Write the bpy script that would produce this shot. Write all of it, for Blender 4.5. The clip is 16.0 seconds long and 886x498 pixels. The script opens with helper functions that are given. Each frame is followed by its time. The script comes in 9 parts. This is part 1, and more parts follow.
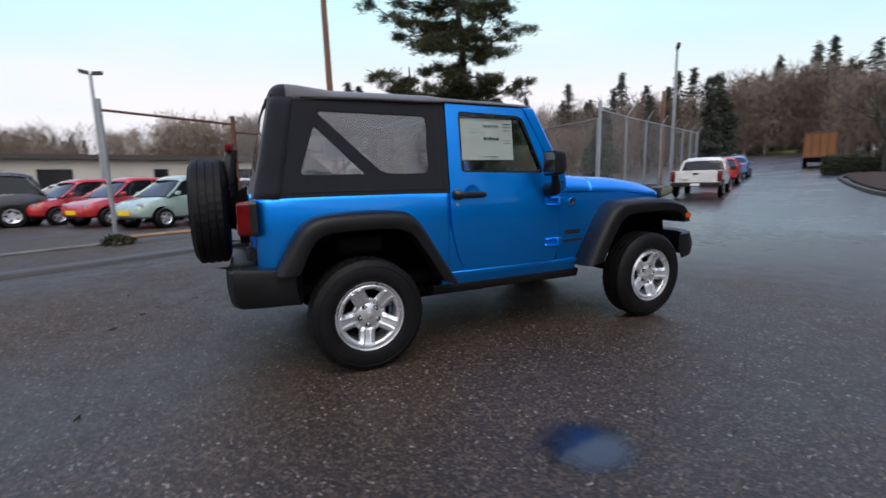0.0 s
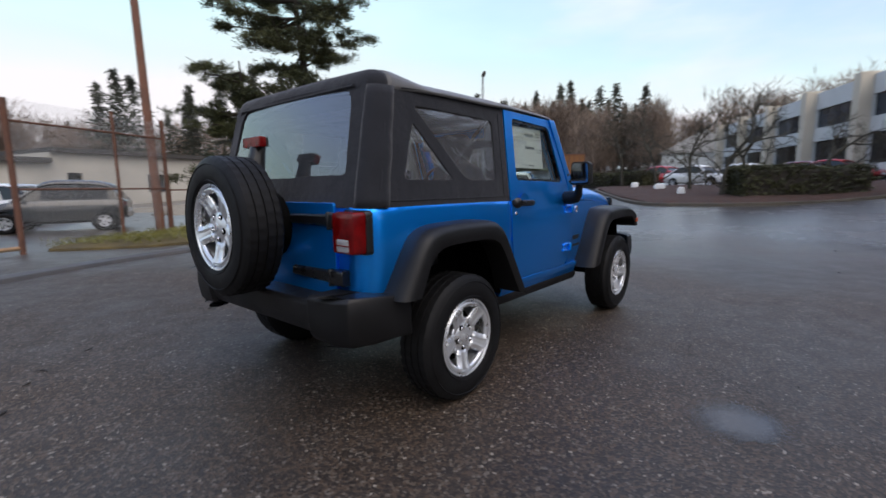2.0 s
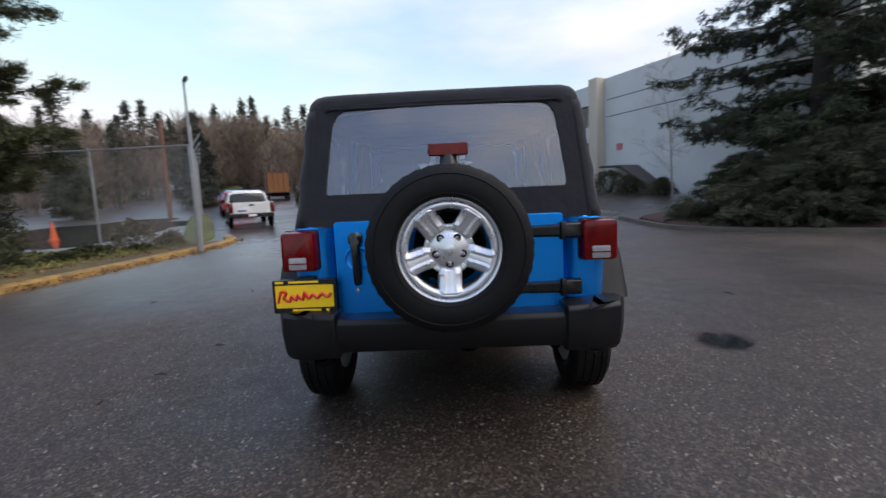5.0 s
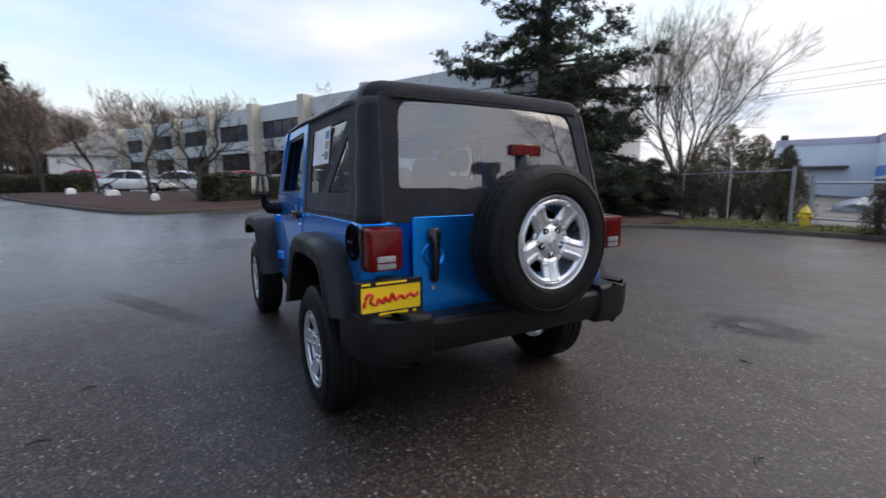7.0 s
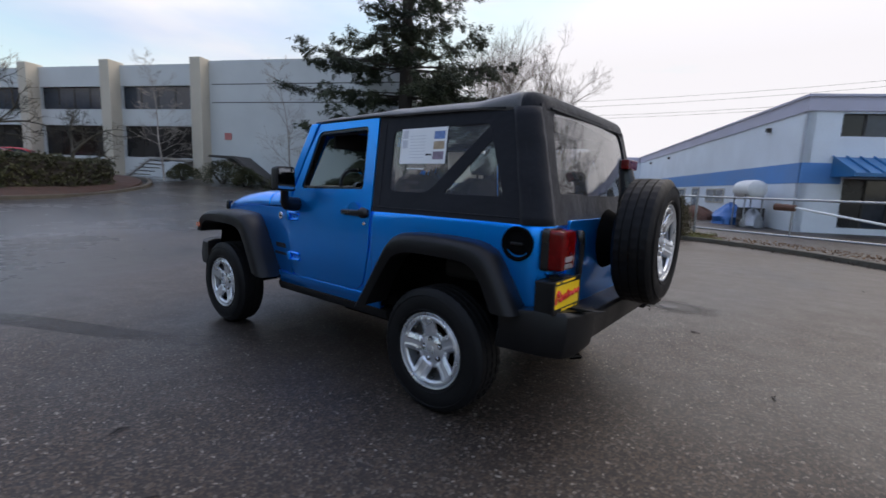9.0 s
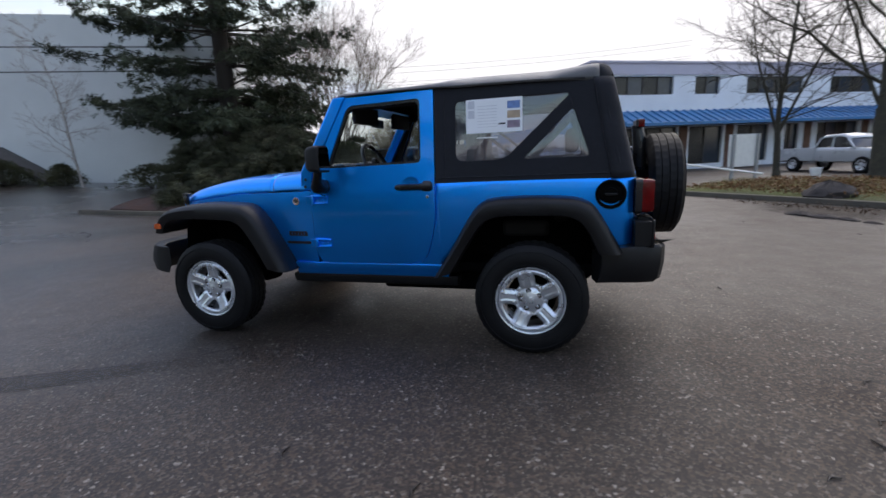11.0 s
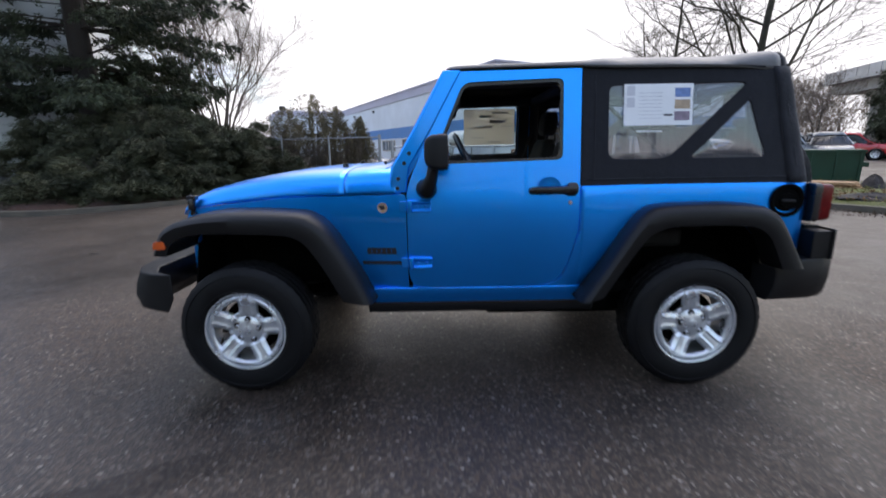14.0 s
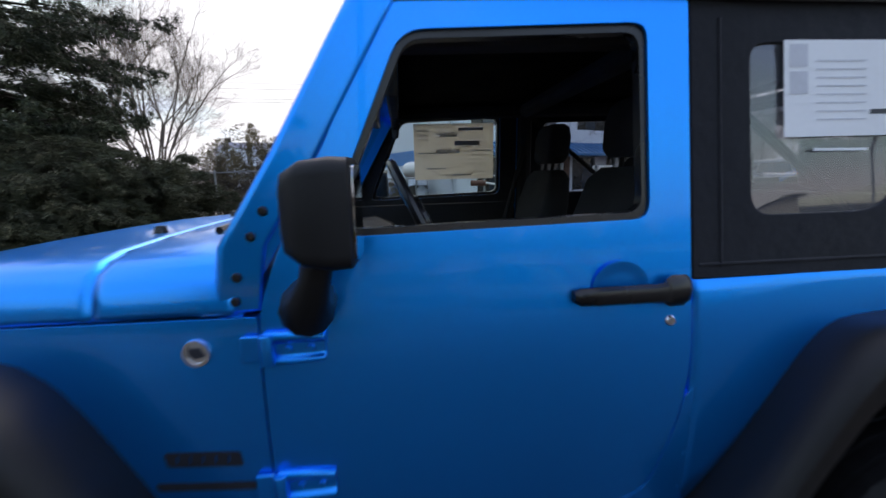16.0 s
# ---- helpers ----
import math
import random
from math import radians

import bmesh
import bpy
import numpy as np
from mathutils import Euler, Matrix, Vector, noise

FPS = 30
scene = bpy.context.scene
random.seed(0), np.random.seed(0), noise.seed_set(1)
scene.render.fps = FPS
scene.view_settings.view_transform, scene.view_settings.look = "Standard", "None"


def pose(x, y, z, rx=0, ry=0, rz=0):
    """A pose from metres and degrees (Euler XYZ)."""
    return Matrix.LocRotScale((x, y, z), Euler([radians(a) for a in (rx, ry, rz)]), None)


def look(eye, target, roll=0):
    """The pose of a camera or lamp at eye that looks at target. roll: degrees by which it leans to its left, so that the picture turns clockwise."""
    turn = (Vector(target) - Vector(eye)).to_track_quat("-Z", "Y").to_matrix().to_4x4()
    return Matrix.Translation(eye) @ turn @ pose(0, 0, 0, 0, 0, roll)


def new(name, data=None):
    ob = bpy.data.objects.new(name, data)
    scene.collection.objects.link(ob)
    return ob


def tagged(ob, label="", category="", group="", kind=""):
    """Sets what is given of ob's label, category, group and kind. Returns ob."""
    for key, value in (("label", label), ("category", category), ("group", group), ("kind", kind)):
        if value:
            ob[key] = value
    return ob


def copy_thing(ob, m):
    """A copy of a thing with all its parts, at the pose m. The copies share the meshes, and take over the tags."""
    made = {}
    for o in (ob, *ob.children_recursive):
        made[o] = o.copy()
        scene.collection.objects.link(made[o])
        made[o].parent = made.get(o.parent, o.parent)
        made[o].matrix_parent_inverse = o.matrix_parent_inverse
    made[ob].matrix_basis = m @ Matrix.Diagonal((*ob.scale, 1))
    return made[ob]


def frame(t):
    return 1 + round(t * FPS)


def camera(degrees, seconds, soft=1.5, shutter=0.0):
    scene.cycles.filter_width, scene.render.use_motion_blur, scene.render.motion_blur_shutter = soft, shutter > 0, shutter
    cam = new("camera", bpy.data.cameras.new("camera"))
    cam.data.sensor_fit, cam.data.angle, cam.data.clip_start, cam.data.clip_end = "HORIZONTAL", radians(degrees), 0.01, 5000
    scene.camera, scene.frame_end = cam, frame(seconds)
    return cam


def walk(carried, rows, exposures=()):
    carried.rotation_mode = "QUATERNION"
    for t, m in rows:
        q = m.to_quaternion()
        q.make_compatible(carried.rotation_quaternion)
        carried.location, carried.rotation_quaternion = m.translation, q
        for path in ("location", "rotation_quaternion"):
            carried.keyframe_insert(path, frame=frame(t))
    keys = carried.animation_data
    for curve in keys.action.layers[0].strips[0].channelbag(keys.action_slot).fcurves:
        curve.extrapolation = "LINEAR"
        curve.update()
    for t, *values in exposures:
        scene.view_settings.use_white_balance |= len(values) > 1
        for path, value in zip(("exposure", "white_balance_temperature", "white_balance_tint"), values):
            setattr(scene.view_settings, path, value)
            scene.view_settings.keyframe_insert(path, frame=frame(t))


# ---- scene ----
cam = camera(89.7, 16.0, soft=1.6, shutter=0.55)
PATH = [
    (0, (-0.683, -3.529, 1.187), (0.13, -1.727, 0.883), -1.3),
    (0.5, (-1.016, -3.267, 1.176), (0.0, -1.568, 0.89), -2.4),
    (1, (-1.367, -3.01, 1.174), (-0.172, -1.43, 0.898), -1.7),
    (1.5, (-1.693, -2.717, 1.183), (-0.336, -1.28, 0.88), -1.5),
    (2, (-1.931, -2.352, 1.198), (-0.421, -1.071, 0.923), -0.6),
    (2.5, (-2.226, -2.023, 1.221), (-0.552, -0.971, 0.922), -0.9),
    (3, (-2.406, -1.656, 1.218), (-0.645, -0.761, 0.909), -0.5),
    (5.5, (-2.823, 0.342, 1.245), (-0.848, 0.143, 0.998), -1.8),
    (6, (-2.735, 0.704, 1.276), (-0.808, 0.237, 1.019), -0.5),
    (6.5, (-2.671, 1.103, 1.262), (-0.844, 0.325, 1.024), -1.8),
    (7, (-2.49, 1.456, 1.263), (-0.768, 0.475, 0.99), -0.4),
    (7.5, (-2.299, 1.802, 1.284), (-0.695, 0.632, 1.047), 0.4),
    (8, (-2.113, 2.16, 1.296), (-0.64, 0.836, 1.014), -0.4),
    (8.5, (-1.825, 2.438, 1.278), (-0.472, 0.995, 0.98), 0.2),
    (9, (-1.537, 2.742, 1.271), (-0.308, 1.188, 0.998), 2.2),
    (9.5, (-1.243, 3.028, 1.269), (-0.154, 1.385, 0.929), -0.8),
    (12, (0.503, 3.722, 1.285), (0.741, 1.781, 0.868), -2.5),
    (12.5, (0.828, 3.72, 1.296), (0.982, 1.775, 0.855), -2.2),
    (13, (1.117, 3.652, 1.285), (1.137, 1.693, 0.878), 2.2),
    (13.5, (1.303, 3.481, 1.279), (1.226, 1.556, 0.74), 0.2),
    (14, (1.338, 3.138, 1.318), (1.347, 1.189, 0.869), -1.0),
    (14.5, (1.397, 2.767, 1.335), (1.231, 0.804, 0.99), -3.7),
    (15, (1.38, 2.407, 1.353), (1.259, 0.433, 1.051), -4.7),
    (15.5, (1.296, 2.025, 1.353), (1.191, 0.059, 1.006), -1.7),
    (16, (1.245, 1.674, 1.343), (1.066, -0.291, 1.02), -1.7),
]
walk(cam, [(t, look(eye, target, roll)) for t, eye, target, roll in PATH], [(0, 0.56, 6380, 10), (2.5, 0.60, 6500, 11), (5.5, 0.64, 6500, 10), (7.0, 0.60, 6500, 10), (9.5, 0.50, 6500, 10), (12, 0.84, 6500, 10), (13.5, 0.94, 6500, 10), (14.5, 1.10, 6500, 10), (15.2, 1.02, 6500, 10), (16, 0.80, 6500, 10)])

# ---- world, sun, exposure ----
world = bpy.data.worlds.new("overcast_sky")
scene.world = world
world.use_nodes = True
wn, wl = world.node_tree.nodes, world.node_tree.links
wn.clear()
w_out = wn.new("ShaderNodeOutputWorld")
w_bg = wn.new("ShaderNodeBackground")
w_sky = wn.new("ShaderNodeTexSky")
w_sky.sky_type = "NISHITA"
w_sky.sun_disc = False
SUN_ELEV, SUN_AZ = 20.0, 250.0          # the bright part of the cloud, degrees; azimuth from +x towards +y
w_sky.sun_elevation = radians(SUN_ELEV)
w_sky.sun_rotation = radians(90.0 - SUN_AZ)
w_sky.air_density, w_sky.dust_density, w_sky.ozone_density = 1.0, 1.5, 1.5
w_tc = wn.new("ShaderNodeTexCoord")
w_map = wn.new("ShaderNodeMapping")
w_map.inputs["Scale"].default_value = (1.0, 1.0, 3.2)
w_noise = wn.new("ShaderNodeTexNoise")
w_noise.inputs["Scale"].default_value = 1.9
w_noise.inputs["Detail"].default_value = 7.0
w_noise.inputs["Roughness"].default_value = 0.52
w_ramp = wn.new("ShaderNodeValToRGB")
w_ramp.color_ramp.elements[0].position, w_ramp.color_ramp.elements[1].position = 0.44, 0.70
w_ramp.color_ramp.elements[0].color = (0.25, 0.25, 0.25, 1)
w_ramp.color_ramp.elements[1].color = (0.95, 0.95, 0.95, 1)
w_noise2 = wn.new("ShaderNodeTexNoise")
w_noise2.inputs["Scale"].default_value = 3.5
w_noise2.inputs["Detail"].default_value = 5.0
w_ramp2 = wn.new("ShaderNodeValToRGB")
w_ramp2.color_ramp.elements[0].position, w_ramp2.color_ramp.elements[1].position = 0.30, 0.70
w_ramp2.color_ramp.elements[0].color = (5.3, 5.7, 6.9, 1)
w_ramp2.color_ramp.elements[1].color = (7.6, 7.45, 7.8, 1)
w_cap = wn.new("ShaderNodeMix")
w_cap.data_type, w_cap.blend_type = "RGBA", "DARKEN"
w_cap.inputs[0].default_value = 1.0
w_cap.inputs[7].default_value = (7.3, 7.1, 7.4, 1)
w_mix = wn.new("ShaderNodeMix")
w_mix.data_type = "RGBA"
w_gain = wn.new("ShaderNodeMix")
w_gain.data_type, w_gain.blend_type = "RGBA", "MULTIPLY"
w_gain.inputs[0].default_value = 1.0
w_gain.inputs[7].default_value = (2.35, 2.3, 2.35, 1)
wl.new(w_tc.outputs["Generated"], w_map.inputs["Vector"])
wl.new(w_map.outputs["Vector"], w_noise.inputs["Vector"])
wl.new(w_map.outputs["Vector"], w_noise2.inputs["Vector"])
w_side, w_cover = wn.new("ShaderNodeVectorMath"), wn.new("ShaderNodeMath")   # the cloud is thinner away from the sun
w_side.operation, w_cover.operation = "DOT_PRODUCT", "MULTIPLY_ADD"
w_side.inputs[1].default_value = (-0.26, 0.97, 0.0)
w_cover.inputs[1].default_value = -0.11
wl.new(w_tc.outputs["Generated"], w_side.inputs[0])
wl.new(w_side.outputs["Value"], w_cover.inputs[0])
wl.new(w_noise.outputs["Fac"], w_cover.inputs[2])
wl.new(w_cover.outputs[0], w_ramp.inputs["Fac"])
wl.new(w_noise2.outputs["Fac"], w_ramp2.inputs["Fac"])
wl.new(w_ramp.outputs["Color"], w_mix.inputs[0])
wl.new(w_sky.outputs["Color"], w_gain.inputs[6])
wl.new(w_gain.outputs[2], w_mix.inputs[6])
wl.new(w_ramp2.outputs["Color"], w_mix.inputs[7])
w_sep, w_up, w_tint = wn.new("ShaderNodeSeparateXYZ"), wn.new("ShaderNodeMapRange"), wn.new("ShaderNodeMix")
w_up.inputs[1].default_value, w_up.inputs[2].default_value = 0.25, 0.75
w_tint.data_type, w_tint.blend_type = "RGBA", "MULTIPLY"
w_tint.inputs[7].default_value = (1.42, 1.45, 1.60, 1)
wl.new(w_tc.outputs["Generated"], w_sep.inputs[0])
wl.new(w_sep.outputs["Z"], w_up.inputs[0])
wl.new(w_up.outputs[0], w_tint.inputs[0])
wl.new(w_mix.outputs[2], w_cap.inputs[6])
wl.new(w_cap.outputs[2], w_tint.inputs[6])
wl.new(w_tint.outputs[2], w_bg.inputs["Color"])
w_bg.inputs["Strength"].default_value = 0.092
wl.new(w_bg.outputs["Background"], w_out.inputs["Surface"])

sun = new("sun", bpy.data.lights.new("sun", "SUN"))
sun.data.energy, sun.data.angle, sun.data.color = 1.15, radians(55), (1.0, 0.88, 0.74)
sun.matrix_world = look((60 * math.cos(radians(SUN_AZ)), 60 * math.sin(radians(SUN_AZ)), 60 * math.tan(radians(SUN_ELEV + 30))), (0, 0, 0))


# ---- materials ----
def mat(name, base, rough=0.6, metal=0.0, var=0.15, scale=6.0, fine=90.0, bump=0.15, rvar=0.1, coat=0.0, spec=0.5,
        random_tint=0.0, trans=0.0, emit=0.0, bump_dist=0.004, wrinkle=0.0):
    """A surface with two scales of colour variation, uneven gloss and fine relief."""
    m = bpy.data.materials.new(name)
    m.use_nodes = True
    n, l = m.node_tree.nodes, m.node_tree.links
    b = n["Principled BSDF"]
    tc = n.new("ShaderNodeTexCoord")
    big, small = n.new("ShaderNodeTexNoise"), n.new("ShaderNodeTexNoise")
    big.inputs["Scale"].default_value, big.inputs["Detail"].default_value = scale, 4
    small.inputs["Scale"].default_value, small.inputs["Detail"].default_value = fine, 3
    l.new(tc.outputs["Object"], big.inputs["Vector"]), l.new(tc.outputs["Object"], small.inputs["Vector"])
    add = n.new("ShaderNodeMath")
    add.operation = "MULTIPLY_ADD"
    add.inputs[1].default_value = 0.5
    l.new(small.outputs["Fac"], add.inputs[0]), l.new(big.outputs["Fac"], add.inputs[2])
    mr = n.new("ShaderNodeMapRange")
    mr.inputs[1].default_value, mr.inputs[2].default_value = 0.45, 1.05
    mr.inputs[3].default_value, mr.inputs[4].default_value = 1 - var, 1 + var
    l.new(add.outputs[0], mr.inputs[0])
    mul = n.new("ShaderNodeMix")
    mul.data_type, mul.blend_type = "RGBA", "MULTIPLY"
    mul.inputs[0].default_value = 1.0
    mul.inputs[6].default_value = (*base, 1)
    l.new(mr.outputs[0], mul.inputs[7])
    out = mul.outputs[2]
    if random_tint:
        oi, hs, m2 = n.new("ShaderNodeObjectInfo"), n.new("ShaderNodeHueSaturation"), n.new("ShaderNodeMapRange")
        m2.inputs[3].default_value, m2.inputs[4].default_value = 1 - random_tint, 1 + random_tint
        l.new(oi.outputs["Random"], m2.inputs[0]), l.new(m2.outputs[0], hs.inputs["Value"]), l.new(out, hs.inputs["Color"])
        out = hs.outputs["Color"]
    l.new(out, b.inputs["Base Color"])
    rr = n.new("ShaderNodeMapRange")
    rr.inputs[1].default_value, rr.inputs[2].default_value = 0.3, 0.7
    rr.inputs[3].default_value, rr.inputs[4].default_value = max(0.02, rough - rvar), min(1, rough + rvar)
    l.new(big.outputs["Fac"], rr.inputs[0]), l.new(rr.outputs[0], b.inputs["Roughness"])
    b.inputs["Metallic"].default_value = metal
    b.inputs["Specular IOR Level"].default_value = spec
    b.inputs["Coat Weight"].default_value, b.inputs["Coat Roughness"].default_value = coat, 0.04
    b.inputs["Transmission Weight"].default_value = trans
    if bump:
        bp = n.new("ShaderNodeBump")
        bp.inputs["Strength"].default_value, bp.inputs["Distance"].default_value = bump, bump_dist
        l.new(small.outputs["Fac"], bp.inputs["Height"]), l.new(bp.outputs["Normal"], b.inputs["Normal"])
        if wrinkle:
            b2 = n.new("ShaderNodeBump")
            b2.inputs["Strength"].default_value, b2.inputs["Distance"].default_value = wrinkle, 0.05
            l.new(big.outputs["Fac"], b2.inputs["Height"]), l.new(bp.outputs["Normal"], b2.inputs["Normal"])
            l.new(b2.outputs["Normal"], b.inputs["Normal"])
    if emit:
        b.inputs["Emission Color"].default_value, b.inputs["Emission Strength"].default_value = (*base, 1), emit
    return m


def glass(name, tint, clear, rough=0.02, base=0.0, wavy=0.12):
    """A thin sheet: part clear, part gloss by angle."""
    m = bpy.data.materials.new(name)
    m.use_nodes = True
    n, l = m.node_tree.nodes, m.node_tree.links
    n.remove(n["Principled BSDF"])
    tr, gl, df, mx, mx2, fr, tc, nz = (n.new(k) for k in ("ShaderNodeBsdfTransparent", "ShaderNodeBsdfGlossy", "ShaderNodeBsdfDiffuse",
                                                         "ShaderNodeMixShader", "ShaderNodeMixShader", "ShaderNodeLayerWeight", "ShaderNodeTexCoord", "ShaderNodeTexNoise"))
    tr.inputs["Color"].default_value = (*tint, 1)
    df.inputs["Color"].default_value = (0.52, 0.54, 0.60, 1)
    gl.inputs["Roughness"].default_value = rough
    fr.inputs["Blend"].default_value = 0.5
    grow5, edge = n.new("ShaderNodeMath"), n.new("ShaderNodeMath")
    grow5.operation, edge.operation = "POWER", "MULTIPLY_ADD"
    grow5.inputs[1].default_value, edge.inputs[1].default_value, edge.inputs[2].default_value = 4.0, 0.96, 0.04
    l.new(fr.outputs["Facing"], grow5.inputs[0]), l.new(grow5.outputs[0], edge.inputs[0])
    nz.inputs["Scale"].default_value = 2.2
    bp = n.new("ShaderNodeBump")
    bp.inputs["Strength"].default_value, bp.inputs["Distance"].default_value = wavy, 0.02
    l.new(tc.outputs["Object"], nz.inputs["Vector"]), l.new(nz.outputs["Fac"], bp.inputs["Height"])
    l.new(bp.outputs["Normal"], gl.inputs["Normal"])
    mx2.inputs[0].default_value = clear
    l.new(df.outputs[0], mx2.inputs[1]), l.new(tr.outputs[0], mx2.inputs[2])
    ad = n.new("ShaderNodeMath")
    ad.use_clamp = True
    ad.inputs[1].default_value = base
    l.new(edge.outputs[0], ad.inputs[0])
    l.new(ad.outputs[0], mx.inputs[0]), l.new(mx2.outputs[0], mx.inputs[1]), l.new(gl.outputs[0], mx.inputs[2])
    l.new(mx.outputs[0], n["Material Output"].inputs["Surface"])
    return m


def asphalt_mat(name, wet=1.0):
    """Old coarse asphalt: pale and rusty stones in dark binder, wet in uneven patches."""
    m = bpy.data.materials.new(name)
    m.use_nodes = True
    n, l = m.node_tree.nodes, m.node_tree.links
    b = n["Principled BSDF"]
    tc = n.new("ShaderNodeTexCoord")
    vor = n.new("ShaderNodeTexVoronoi")
    vor.inputs["Scale"].default_value = 75.0
    l.new(tc.outputs["Object"], vor.inputs["Vector"])
    sep = n.new("ShaderNodeSeparateColor")
    l.new(vor.outputs["Color"], sep.inputs[0])
    ramp = n.new("ShaderNodeValToRGB")
    cr = ramp.color_ramp
    cr.interpolation = "CONSTANT"
    cr.elements[0].position, cr.elements[0].color = 0.0, (0.0165, 0.0128, 0.0100, 1)
    cr.elements[1].position, cr.elements[1].color = 0.35, (0.030, 0.0225, 0.0170, 1)
    for p, c in ((0.62, (0.051, 0.036, 0.025)), (0.82, (0.065, 0.052, 0.040)), (0.935, (0.092, 0.081, 0.068)), (0.985, (0.19, 0.174, 0.15))):
        e = cr.elements.new(p)
        e.color = (*c, 1)
    l.new(sep.outputs[0], ramp.inputs["Fac"])
    big = n.new("ShaderNodeTexNoise")
    big.inputs["Scale"].default_value, big.inputs["Detail"].default_value = 0.35, 5
    l.new(tc.outputs["Object"], big.inputs["Vector"])
    mid = n.new("ShaderNodeTexNoise")
    mid.inputs["Scale"].default_value, mid.inputs["Detail"].default_value = 4.0, 4
    l.new(tc.outputs["Object"], mid.inputs["Vector"])
    tint = n.new("ShaderNodeValToRGB")
    tint.color_ramp.elements[0].position, tint.color_ramp.elements[1].position = 0.35, 0.68
    tint.color_ramp.elements[0].color, tint.color_ramp.elements[1].color = (0.80, 0.82, 0.86, 1), (1.25, 1.14, 1.02, 1)
    l.new(big.outputs["Fac"], tint.inputs["Fac"])
    mul = n.new("ShaderNodeMix")
    mul.data_type, mul.blend_type = "RGBA", "MULTIPLY"
    mul.inputs[0].default_value = 1.0
    l.new(ramp.outputs["Color"], mul.inputs[6]), l.new(tint.outputs["Color"], mul.inputs[7])
    wetness = n.new("ShaderNodeMath")
    wetness.operation = "MULTIPLY_ADD"
    wetness.inputs[1].default_value = 0.35
    l.new(mid.outputs["Fac"], wetness.inputs[0]), l.new(big.outputs["Fac"], wetness.inputs[2])
    rr = n.new("ShaderNodeMapRange")
    rr.inputs[1].default_value, rr.inputs[2].default_value = 0.45, 0.95
    rr.inputs[3].default_value, rr.inputs[4].default_value = 0.36, 0.36 + 0.34 / wet
    l.new(wetness.outputs[0], rr.inputs[0])
    # rain stands on the lower road side of the lot
    sx, lean, film, wetr = n.new("ShaderNodeSeparateXYZ"), n.new("ShaderNodeMath"), n.new("ShaderNodeMapRange"), n.new("ShaderNodeMath")
    l.new(tc.outputs["Object"], sx.inputs[0])
    lean.operation = "MULTIPLY_ADD"
    lean.inputs[1].default_value = 0.8
    l.new(sx.outputs["Y"], lean.inputs[0]), l.new(sx.outputs["X"], lean.inputs[2])
    film.inputs[1].default_value, film.inputs[2].default_value, film.inputs[3].default_value, film.inputs[4].default_value = 1.0, 10.0, 1.0, 0.50
    l.new(lean.outputs[0], film.inputs[0])
    wetr.operation = "MULTIPLY"
    l.new(rr.outputs[0], wetr.inputs[0]), l.new(film.outputs[0], wetr.inputs[1])
    # the lee side of the parked car has dried a little
    side, dry, dryc, dryr, pale = n.new("ShaderNodeMath"), n.new("ShaderNodeMapRange"), n.new("ShaderNodeMapRange"), n.new("ShaderNodeMath"), n.new("ShaderNodeMix")
    side.operation = "MULTIPLY_ADD"
    side.inputs[1].default_value = -0.5
    l.new(sx.outputs["X"], side.inputs[0]), l.new(sx.outputs["Y"], side.inputs[2])
    for node, top in ((dry, 1.45), (dryc, 1.10)):
        node.inputs[1].default_value, node.inputs[2].default_value, node.inputs[3].default_value, node.inputs[4].default_value = -0.5, 2.5, 1.0, top
        l.new(side.outputs[0], node.inputs[0])
    dryr.operation = "MULTIPLY"
    dryr.use_clamp = True
    l.new(wetr.outputs[0], dryr.inputs[0]), l.new(dry.outputs[0], dryr.inputs[1])
    l.new(dryr.outputs[0], b.inputs["Roughness"])
    pale.data_type, pale.blend_type = "RGBA", "MULTIPLY"
    pale.inputs[0].default_value = 1.0
    l.new(mul.outputs[2], pale.inputs[6]), l.new(dryc.outputs[0], pale.inputs[7])
    l.new(pale.outputs[2], b.inputs["Base Color"])
    gloss = n.new("ShaderNodeMapRange")
    gloss.inputs[1].default_value, gloss.inputs[2].default_value, gloss.inputs[3].default_value, gloss.inputs[4].default_value = 4.0, 11.0, 0.0, 1.0
    l.new(lean.outputs[0], gloss.inputs[0]), l.new(gloss.outputs[0], b.inputs["Coat Weight"])
    b.inputs["Specular IOR Level"].default_value, b.inputs["Coat Roughness"].default_value = 0.45, 0.34
    bp = n.new("ShaderNodeBump")
    bp.inputs["Strength"].default_value, bp.inputs["Distance"].default_value = 0.34, 0.005
    l.new(vor.outputs["Distance"], bp.inputs["Height"])
    bp2 = n.new("ShaderNodeBump")
    bp2.inputs["Strength"].default_value, bp2.inputs["Distance"].default_value = 0.08, 0.02
    l.new(mid.outputs["Fac"], bp2.inputs["Height"]), l.new(bp.outputs["Normal"], bp2.inputs["Normal"])
    l.new(bp2.outputs["Normal"], b.inputs["Normal"])
    return m


